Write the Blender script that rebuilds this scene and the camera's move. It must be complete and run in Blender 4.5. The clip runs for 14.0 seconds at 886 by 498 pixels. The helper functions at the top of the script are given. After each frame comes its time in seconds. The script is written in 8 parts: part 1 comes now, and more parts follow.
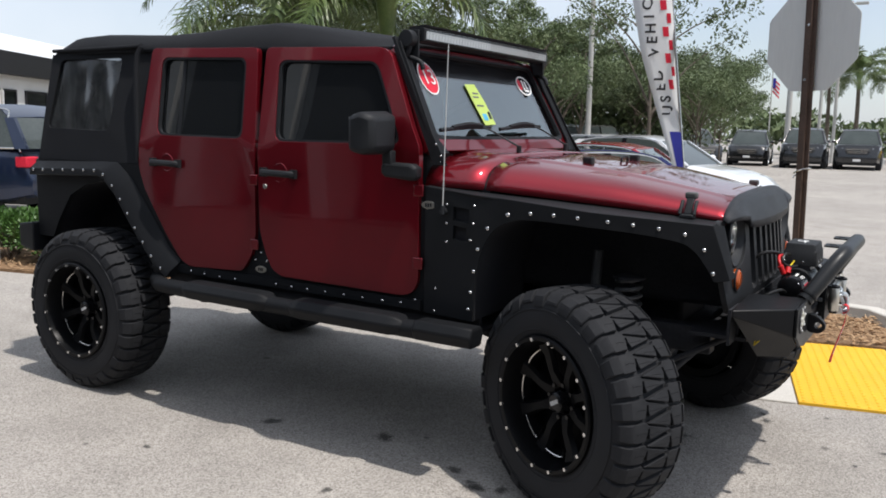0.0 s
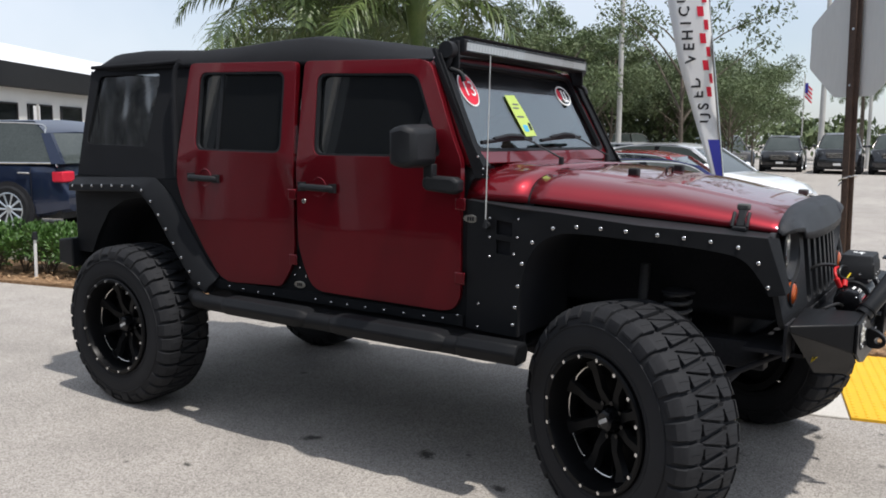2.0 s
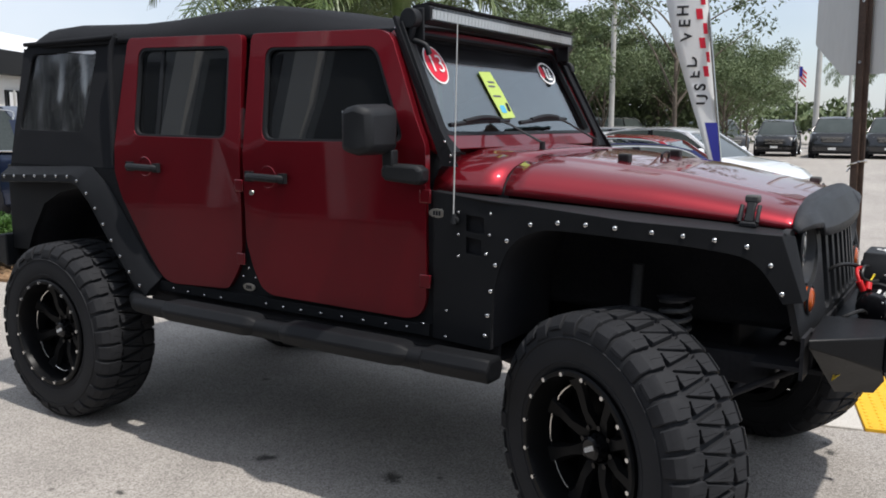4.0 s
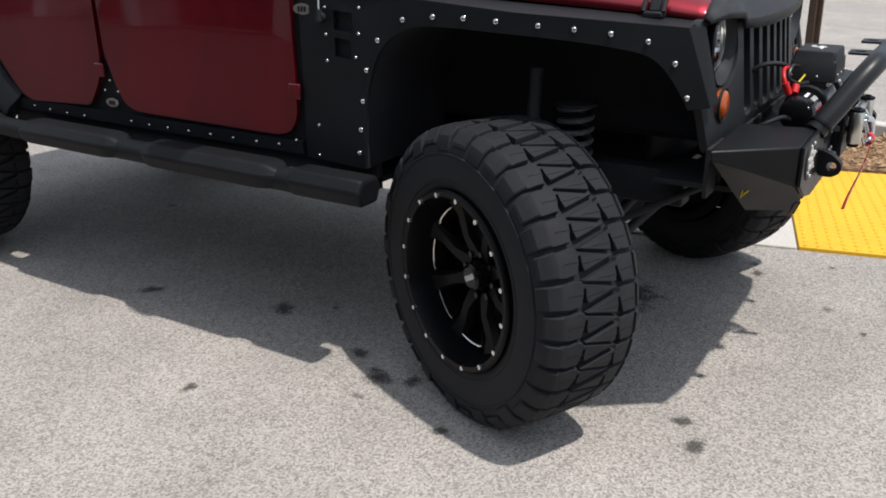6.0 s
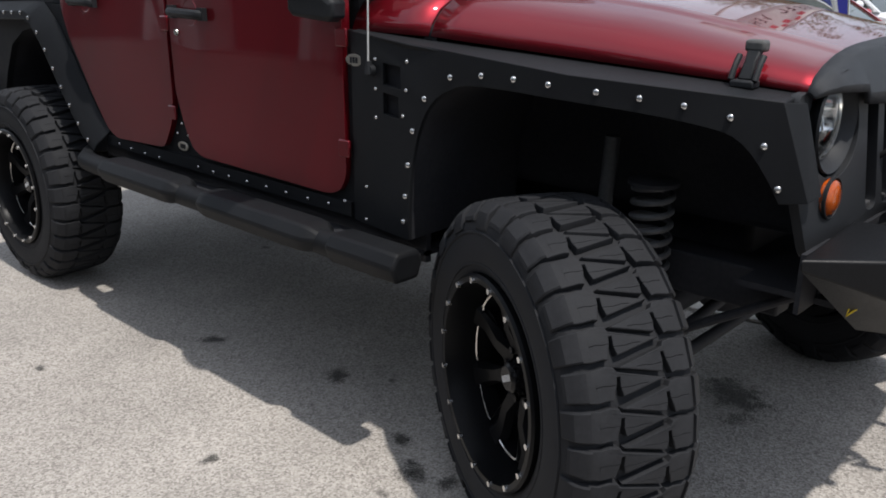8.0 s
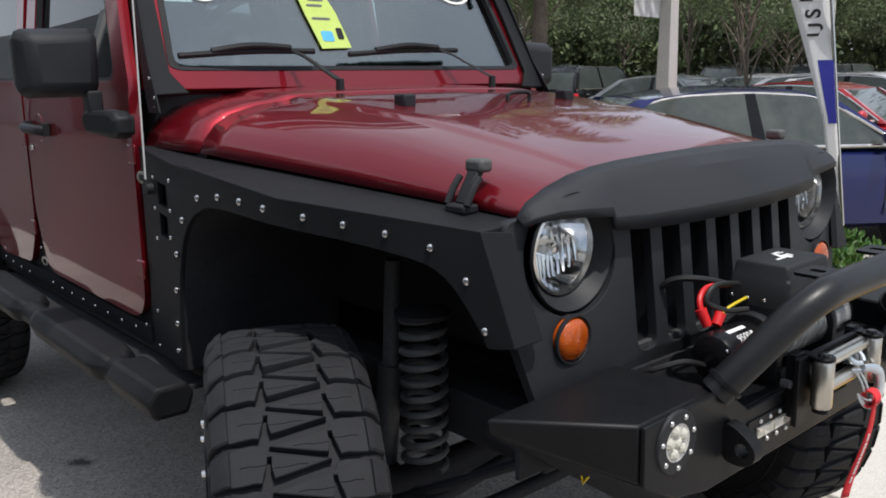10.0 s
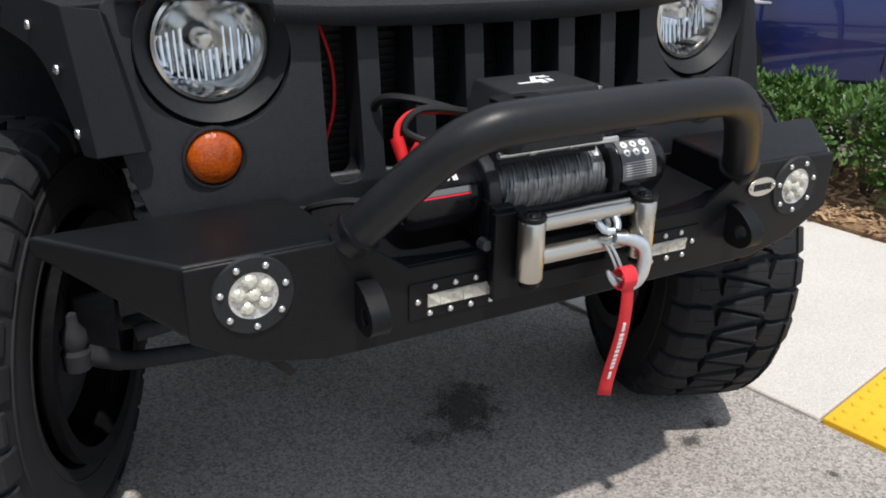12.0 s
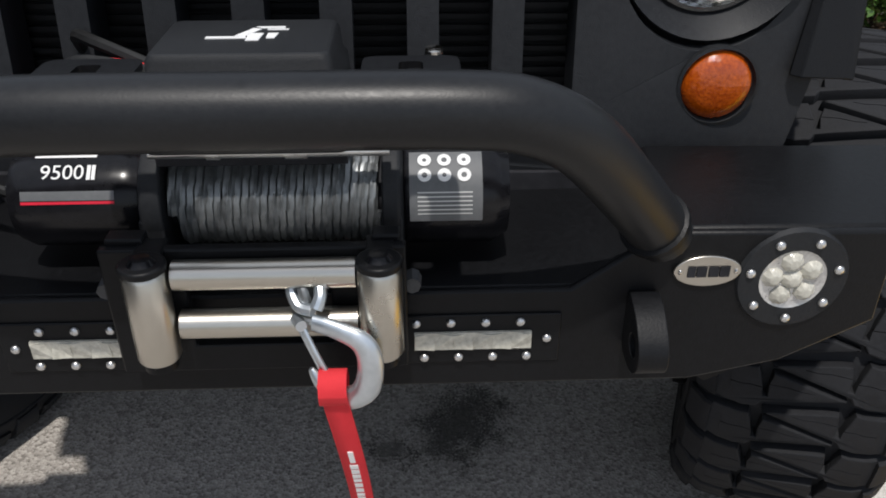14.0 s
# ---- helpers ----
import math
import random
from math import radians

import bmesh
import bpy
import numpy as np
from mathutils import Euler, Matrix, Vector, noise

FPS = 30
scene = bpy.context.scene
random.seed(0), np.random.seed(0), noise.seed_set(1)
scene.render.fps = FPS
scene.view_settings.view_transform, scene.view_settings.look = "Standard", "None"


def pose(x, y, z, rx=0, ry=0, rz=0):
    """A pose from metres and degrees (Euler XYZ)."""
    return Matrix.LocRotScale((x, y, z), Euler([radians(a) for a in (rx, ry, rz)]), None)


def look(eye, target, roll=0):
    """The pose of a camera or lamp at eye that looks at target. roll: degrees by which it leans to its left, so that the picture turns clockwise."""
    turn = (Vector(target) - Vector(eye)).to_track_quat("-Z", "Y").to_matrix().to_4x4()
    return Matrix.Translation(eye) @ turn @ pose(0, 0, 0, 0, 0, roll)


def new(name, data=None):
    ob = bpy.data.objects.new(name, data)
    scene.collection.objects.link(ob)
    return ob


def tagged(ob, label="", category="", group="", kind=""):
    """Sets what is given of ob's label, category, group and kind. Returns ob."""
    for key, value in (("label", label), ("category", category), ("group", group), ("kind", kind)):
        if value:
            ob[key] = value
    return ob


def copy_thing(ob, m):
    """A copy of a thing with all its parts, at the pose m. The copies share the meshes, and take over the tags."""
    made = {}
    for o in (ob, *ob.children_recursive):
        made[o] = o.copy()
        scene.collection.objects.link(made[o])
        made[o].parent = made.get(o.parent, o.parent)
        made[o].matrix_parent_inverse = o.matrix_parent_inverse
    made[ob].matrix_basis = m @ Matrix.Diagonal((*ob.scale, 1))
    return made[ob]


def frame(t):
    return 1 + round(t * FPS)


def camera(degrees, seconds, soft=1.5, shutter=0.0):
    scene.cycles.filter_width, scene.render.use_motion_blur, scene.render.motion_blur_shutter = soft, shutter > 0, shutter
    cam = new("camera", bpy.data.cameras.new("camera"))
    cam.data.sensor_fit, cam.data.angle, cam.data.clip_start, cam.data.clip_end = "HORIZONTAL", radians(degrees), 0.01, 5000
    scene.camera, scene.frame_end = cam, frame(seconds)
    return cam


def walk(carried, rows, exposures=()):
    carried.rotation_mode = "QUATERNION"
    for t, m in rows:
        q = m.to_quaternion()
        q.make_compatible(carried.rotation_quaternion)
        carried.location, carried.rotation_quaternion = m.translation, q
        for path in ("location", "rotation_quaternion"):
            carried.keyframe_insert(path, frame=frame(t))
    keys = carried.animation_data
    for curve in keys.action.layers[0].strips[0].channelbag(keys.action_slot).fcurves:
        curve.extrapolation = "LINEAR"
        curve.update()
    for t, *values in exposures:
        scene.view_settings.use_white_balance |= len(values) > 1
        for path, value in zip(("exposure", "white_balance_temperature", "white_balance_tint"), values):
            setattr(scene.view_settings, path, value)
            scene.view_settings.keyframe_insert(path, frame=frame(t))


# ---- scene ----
cam = camera(55.7, 14.0, 1.8)
PATH = [
    (0, (1.235, -3.846, 1.507), (0.203, -2.157, 1.223), 1.1),
    (0.5, (1.233, -3.847, 1.515), (0.170, -2.172, 1.265), 0.6),
    (1, (1.226, -3.843, 1.512), (0.160, -2.169, 1.264), 0.5),
    (1.5, (1.206, -3.833, 1.516), (0.121, -2.173, 1.257), 0.4),
    (2, (1.147, -3.821, 1.519), (0.056, -2.165, 1.256), 0.4),
    (2.2, (1.118, -3.811, 1.508), (0.026, -2.155, 1.253), 0.4),
    (4.3, (0.970, -3.300, 1.503), (-0.096, -1.639, 1.184), -0.0),
    (4.5, (0.962, -3.267, 1.496), (-0.083, -1.602, 1.128), -0.3),
    (5, (1.007, -3.173, 1.468), (0.022, -1.482, 1.053), 0.3),
    (5.5, (1.079, -3.015, 1.432), (0.123, -1.342, 0.897), 0.3),
    (6, (1.092, -2.881, 1.394), (0.108, -1.288, 0.692), -0.4),
    (6.5, (1.049, -2.727, 1.355), (0.117, -1.170, 0.514), 1.2),
    (7, (1.139, -2.563, 1.324), (0.125, -1.134, 0.359), -0.0),
    (7.5, (1.198, -2.474, 1.373), (-0.017, -1.088, 0.597), 1.3),
    (8, (1.137, -2.403, 1.410), (-0.159, -1.012, 0.789), 0.4),
    (8.5, (1.177, -2.301, 1.412), (-0.198, -0.916, 0.974), -1.2),
    (8.7, (1.235, -2.221, 1.454), (-0.158, -0.829, 1.101), -1.7),
    (10.8, (1.574, -1.320, 1.363), (0.049, -0.135, 0.844), 0.1),
    (11, (1.576, -1.223, 1.338), (0.069, -0.049, 0.748), 0.3),
    (11.5, (1.629, -0.994, 1.323), (0.133, 0.117, 0.596), 0.8),
    (12, (1.779, -0.791, 1.325), (0.174, 0.114, 0.548), 1.9),
    (12.5, (1.738, -0.549, 1.300), (0.096, 0.229, 0.463), 0.73),
    (13, (1.663, -0.340, 1.310), (-0.012, 0.323, 0.442), 1.17),
    (13.5, (1.631, -0.069, 1.298), (-0.098, 0.283, 0.357), 1.37),
    (14, (1.487, 0.111, 1.293), (-0.231, 0.223, 0.275), 1.35),
]
walk(cam, [(t, look(eye, target, roll)) for t, eye, target, roll in PATH], ((0.0, 0.0), (12.5, 0.0), (13.5, -0.15), (14.0, -0.32)))

# ---- light: high hazy sun, bright sky ----
SUN = Vector((0.408, -0.06, 1.0)).normalized()
world = bpy.data.worlds.new("sky")
scene.world = world
world.use_nodes = True
wn = world.node_tree
sky = wn.nodes.new("ShaderNodeTexSky")
sky.sky_type = 'NISHITA'
sky.sun_disc = False
sky.sun_elevation = math.asin(SUN.z)
sky.sun_rotation = math.atan2(SUN.x, SUN.y)
sky.air_density, sky.dust_density, sky.ozone_density = 1.0, 1.2, 1.5
back = wn.nodes["Background"]
back.inputs["Strength"].default_value = 0.135
# thin white cloud over the blue
wtc = wn.nodes.new("ShaderNodeTexCoord")
cloud = wn.nodes.new("ShaderNodeTexNoise")
cloud.inputs["Scale"].default_value, cloud.inputs["Detail"].default_value = 2.2, 6.0
wramp = wn.nodes.new("ShaderNodeMapRange")
wramp.inputs["From Min"].default_value, wramp.inputs["From Max"].default_value = 0.38, 0.68
wramp.inputs["To Min"].default_value, wramp.inputs["To Max"].default_value = 0.42, 0.88
wmix = wn.nodes.new("ShaderNodeMix")
wmix.data_type = 'RGBA'
wn.links.new(wtc.outputs["Generated"], cloud.inputs["Vector"])
wn.links.new(cloud.outputs["Fac"], wramp.inputs["Value"])
wn.links.new(wramp.outputs["Result"], wmix.inputs["Factor"])
wn.links.new(sky.outputs["Color"], wmix.inputs["A"])
wmix.inputs["B"].default_value = (6.6, 7.1, 7.9, 1)
wn.links.new(wmix.outputs["Result"], back.inputs["Color"])
sun_data = bpy.data.lights.new("sun", 'SUN')
sun_data.energy, sun_data.angle, sun_data.color = 3.75, radians(1.2), (1.0, 0.955, 0.905)
sun = new("sun", sun_data)
sun.matrix_world = look(SUN * 60, (0, 0, 0))
scene.view_settings.exposure = 0.0

# ---- building helpers ----
def part(name, bm, material, parent=None, label="", smooth=35, bevel=0.0):
    """Links a bmesh as one mesh object."""
    me = bpy.data.meshes.new(name)
    bmesh.ops.recalc_face_normals(bm, faces=bm.faces)
    bm.to_mesh(me)
    bm.free()
    me.materials.append(material)
    if smooth:
        me.shade_smooth()
        me.set_sharp_from_angle(angle=radians(smooth))
    ob = new(name, me)
    ob.parent = parent
    if bevel:
        mod = ob.modifiers.new("bevel", 'BEVEL')
        mod.width, mod.segments, mod.limit_method, mod.angle_limit = bevel, 2, 'ANGLE', radians(40)
    return tagged(ob, label)


def thing(name, label, category, m=None, group="", kind=""):
    ob = new(name)
    ob.empty_display_size = 0.2
    if m is not None:
        ob.matrix_basis = m
    return tagged(ob, label, category, group, kind)


def share(name, me, parent, m, label=""):
    ob = new(name, me)
    ob.parent = parent
    ob.matrix_basis = m
    return tagged(ob, label)


def mesh_of(bm, name, material, smooth=35):
    me = bpy.data.meshes.new(name)
    bmesh.ops.recalc_face_normals(bm, faces=bm.faces)
    bm.to_mesh(me)
    bm.free()
    me.materials.append(material)
    if smooth:
        me.shade_smooth()
        me.set_sharp_from_angle(angle=radians(smooth))
    return me


def B():
    return bmesh.new()


def box(bm, x0, x1, y0, y1, z0, z1):
    r = bmesh.ops.create_cube(bm, size=1.0)
    for v in r["verts"]:
        v.co = Vector((x0 + (v.co.x + 0.5) * (x1 - x0), y0 + (v.co.y + 0.5) * (y1 - y0), z0 + (v.co.z + 0.5) * (z1 - z0)))
    return bm


def loft(bm, rings, caps=True, closed=True):
    vs = [[bm.verts.new(p) for p in r] for r in rings]
    n = len(vs[0])
    for a, b in zip(vs, vs[1:]):
        for i in range(n if closed else n - 1):
            j = (i + 1) % n
            bm.faces.new((a[i], a[j], b[j], b[i]))
    if caps and closed:
        bm.faces.new(vs[0][::-1])
        bm.faces.new(vs[-1])
    return bm


def frame_of(d):
    d = Vector(d).normalized()
    a = Vector((0, 0, 1)) if abs(d.z) < 0.9 else Vector((1, 0, 0))
    u = d.cross(a).normalized()
    return u, d.cross(u).normalized(), d


def cyl(bm, p0, p1, r0, r1=None, seg=16, caps=True):
    p0, p1 = Vector(p0), Vector(p1)
    r1 = r0 if r1 is None else r1
    u, v, _ = frame_of(p1 - p0)
    ring = [(math.cos(2 * math.pi * i / seg), math.sin(2 * math.pi * i / seg)) for i in range(seg)]
    return loft(bm, [[p0 + r0 * (c * u + s * v) for c, s in ring], [p1 + r1 * (c * u + s * v) for c, s in ring]], caps)


def smooth_line(pts, k=6):
    pts = [Vector(p) for p in pts]
    out = []
    for i in range(len(pts) - 1):
        p0, p1, p2, p3 = pts[max(i - 1, 0)], pts[i], pts[i + 1], pts[min(i + 2, len(pts) - 1)]
        for j in range(k):
            t = j / k
            out.append(0.5 * ((2 * p1) + (p2 - p0) * t + (2 * p0 - 5 * p1 + 4 * p2 - p3) * t * t + (3 * p1 - p0 - 3 * p2 + p3) * t ** 3))
    return out + [pts[-1]]


def tube(bm, pts, r, seg=10, k=6, radii=None):
    line = smooth_line(pts, k) if k else [Vector(p) for p in pts]
    rings, u = [], None
    for i, p in enumerate(line):
        d = (line[min(i + 1, len(line) - 1)] - line[max(i - 1, 0)]).normalized()
        if u is None:
            u = frame_of(d)[0]
        u = (u - d * u.dot(d)).normalized()
        v = d.cross(u)
        rr = r if radii is None else radii[0] + (radii[1] - radii[0]) * i / (len(line) - 1)
        rings.append([p + rr * (math.cos(2 * math.pi * a / seg) * u + math.sin(2 * math.pi * a / seg) * v) for a in range(seg)])
    return loft(bm, rings)


def lathe(bm, profile, m=None, seg=32, closed=False):
    """Turns (radius, along) pairs about the local x axis."""
    m = m or Matrix()
    rings = []
    for i in range(seg):
        a = 2 * math.pi * i / seg
        rings.append([bm.verts.new(m @ Vector((x, r * math.cos(a), r * math.sin(a)))) for r, x in profile])
    n = len(profile)
    for i in range(seg):
        a, b = rings[i], rings[(i + 1) % seg]
        for j in range(n if closed else n - 1):
            k = (j + 1) % n
            bm.faces.new((a[j], a[k], b[k], b[j]))
    bmesh.ops.remove_doubles(bm, verts=[v for r in rings for v in (r[0], r[-1])], dist=1e-6)
    return bm


def ball(bm, c, r, sx=1, sy=1, sz=1, u=12, v=8):
    bmesh.ops.create_uvsphere(bm, u_segments=u, v_segments=v, radius=r, matrix=Matrix.Translation(c) @ Matrix.Diagonal((sx, sy, sz, 1)))
    return bm


def plate(bm, outer, holes, place, thick=1.0):
    """A sheet with holes. place(u, v, w) puts it in space; w runs from 0 (face) to thick (back)."""
    flat = bmesh.new()
    loops, edges = [outer] + list(holes), []
    keys = {}
    for loop in loops:
        vs = [flat.verts.new((u, v, 0)) for u, v in loop]
        for a, b in zip(vs, vs[1:] + vs[:1]):
            edges.append(flat.edges.new((a, b)))
    bmesh.ops.triangle_fill(flat, edges=edges, use_beauty=True, use_dissolve=False)
    flat.verts.index_update()
    flat.verts.ensure_lookup_table()
    uv = [(v.co.x, v.co.y) for v in flat.verts]
    top = [bm.verts.new(place(u, v, 0.0)) for u, v in uv]
    low = [bm.verts.new(place(u, v, thick)) for u, v in uv]
    for f in flat.faces:
        ids = [v.index for v in f.verts]
        bm.faces.new([top[i] for i in ids])
        bm.faces.new([low[i] for i in ids][::-1])
    for e in flat.edges:
        if len(e.link_faces) == 1:
            i, j = e.verts[0].index, e.verts[1].index
            bm.faces.new((top[i], top[j], low[j], low[i]))
    flat.free()
    return bm


def rounded(pts, r, k=4):
    """A polygon with its corners rounded by about r."""
    out = []
    n = len(pts)
    for i in range(n):
        p, a, b = Vector(pts[i]), Vector(pts[i - 1]), Vector(pts[(i + 1) % n])
        ra = min(r, (a - p).length * 0.45)
        rb = min(r, (b - p).length * 0.45)
        s, e = p + (a - p).normalized() * ra, p + (b - p).normalized() * rb
        for j in range(k + 1):
            t = j / k
            out.append(tuple((1 - t) ** 2 * s + 2 * t * (1 - t) * p + t * t * e))
    return out


def circle(cx, cy, r, n=24, ry=None, start=0.0):
    ry = ry or r
    return [(cx + r * math.cos(start + 2 * math.pi * i / n), cy + ry * math.sin(start + 2 * math.pi * i / n)) for i in range(n)]


def lettering(name, body, size, material, parent, m, label="", depth=0.0006, align='CENTER', bold=0.0):
    cu = bpy.data.curves.new(name, 'FONT')
    cu.body, cu.size, cu.extrude, cu.align_x, cu.align_y = body, size, depth, align, 'CENTER'
    cu.offset = bold
    cu.materials.append(material)
    ob = new(name, cu)
    ob.parent = parent
    ob.matrix_basis = m
    return tagged(ob, label)

# ---- materials ----
def surf(name, c1, c2=None, scale=6.0, fine=60.0, rough=0.5, rough2=None, metal=0.0, bump=0.0, bump_scale=200.0, coat=0.0, coat_rough=0.03,
         mix=0.5, spec=0.5, sub=None, rand=0.0, emit=0.0, alpha=1.0, trans=0.0, ior=1.45, stretch=None, dist=0.002):
    """Two tones mixed by coarse and fine noise, with matching roughness and relief."""
    m = bpy.data.materials.new(name)
    m.use_nodes = True
    n, l = m.node_tree.nodes, m.node_tree.links
    p = n["Principled BSDF"]
    c2 = c2 or tuple(min(1, c * 1.25) for c in c1)
    tc = n.new("ShaderNodeTexCoord")
    vec = tc.outputs["Object"]
    if stretch:
        mp = n.new("ShaderNodeMapping")
        mp.inputs["Scale"].default_value = stretch
        l.new(vec, mp.inputs["Vector"])
        vec = mp.outputs["Vector"]
    a, b = n.new("ShaderNodeTexNoise"), n.new("ShaderNodeTexNoise")
    for t, s in ((a, scale), (b, fine)):
        t.inputs["Scale"].default_value, t.inputs["Detail"].default_value = s, 5.0
        l.new(vec, t.inputs["Vector"])
    add = n.new("ShaderNodeMix")
    add.inputs["Factor"].default_value = mix
    l.new(a.outputs["Fac"], add.inputs["A"])
    l.new(b.outputs["Fac"], add.inputs["B"])
    rng = n.new("ShaderNodeMapRange")
    rng.inputs["From Min"].default_value, rng.inputs["From Max"].default_value = 0.35, 0.65
    l.new(add.outputs["Result"], rng.inputs["Value"])
    col = n.new("ShaderNodeMix")
    col.data_type = 'RGBA'
    l.new(rng.outputs["Result"], col.inputs["Factor"])
    col.inputs["A"].default_value, col.inputs["B"].default_value = (*c1, 1), (*c2, 1)
    out = col.outputs["Result"]
    if rand:
        oi, hsv = n.new("ShaderNodeObjectInfo"), n.new("ShaderNodeHueSaturation")
        mr = n.new("ShaderNodeMapRange")
        mr.inputs["To Min"].default_value, mr.inputs["To Max"].default_value = 1 - rand, 1 + rand
        l.new(oi.outputs["Random"], mr.inputs["Value"])
        l.new(mr.outputs["Result"], hsv.inputs["Value"])
        l.new(out, hsv.inputs["Color"])
        out = hsv.outputs["Color"]
    l.new(out, p.inputs["Base Color"])
    rr = n.new("ShaderNodeMapRange")
    rr.inputs["To Min"].default_value, rr.inputs["To Max"].default_value = rough, rough2 if rough2 is not None else min(1, rough * 1.2)
    l.new(rng.outputs["Result"], rr.inputs["Value"])
    l.new(rr.outputs["Result"], p.inputs["Roughness"])
    p.inputs["Metallic"].default_value = metal
    p.inputs["Coat Weight"].default_value, p.inputs["Coat Roughness"].default_value = coat, coat_rough
    p.inputs["Specular IOR Level"].default_value = spec
    p.inputs["Transmission Weight"].default_value, p.inputs["IOR"].default_value = trans, ior
    p.inputs["Alpha"].default_value = alpha
    if bump:
        t, bp = n.new("ShaderNodeTexNoise"), n.new("ShaderNodeBump")
        t.inputs["Scale"].default_value, t.inputs["Detail"].default_value = bump_scale, 3.0
        l.new(vec, t.inputs["Vector"])
        bp.inputs["Strength"].default_value, bp.inputs["Distance"].default_value = bump, dist
        l.new(t.outputs["Fac"], bp.inputs["Height"])
        l.new(bp.outputs["Normal"], p.inputs["Normal"])
    if emit:
        p.inputs["Emission Color"].default_value, p.inputs["Emission Strength"].default_value = (*c1, 1), emit
    return m


def glassy(name, tint, rough=0.0, opacity=0.0, colour=(0.01, 0.012, 0.014), f0=0.05):
    """Tinted glass sheet: gloss that grows at a slant over a tinted clear sheet."""
    m = bpy.data.materials.new(name)
    m.use_nodes = True
    n, l = m.node_tree.nodes, m.node_tree.links
    n.remove(n["Principled BSDF"])
    tr, gl, df, lw = n.new("ShaderNodeBsdfTransparent"), n.new("ShaderNodeBsdfGlossy"), n.new("ShaderNodeBsdfDiffuse"), n.new("ShaderNodeLayerWeight")
    lw.inputs["Blend"].default_value = 0.5
    tr.inputs["Color"].default_value = (*tint, 1)
    df.inputs["Color"].default_value = (*colour, 1)
    gl.inputs["Roughness"].default_value = rough
    pw, ma = n.new("ShaderNodeMath"), n.new("ShaderNodeMath")
    pw.operation, ma.operation = 'POWER', 'MULTIPLY_ADD'
    pw.inputs[1].default_value = 4.0
    ma.inputs[1].default_value, ma.inputs[2].default_value = 1 - f0, f0
    l.new(lw.outputs["Facing"], pw.inputs[0])
    l.new(pw.outputs["Value"], ma.inputs[0])
    a, b = n.new("ShaderNodeMixShader"), n.new("ShaderNodeMixShader")
    a.inputs["Fac"].default_value = opacity
    l.new(tr.outputs["BSDF"], a.inputs[1])
    l.new(df.outputs["BSDF"], a.inputs[2])
    l.new(ma.outputs["Value"], b.inputs["Fac"])
    l.new(a.outputs["Shader"], b.inputs[1])
    l.new(gl.outputs["BSDF"], b.inputs[2])
    l.new(b.outputs["Shader"], n["Material Output"].inputs["Surface"])
    return m


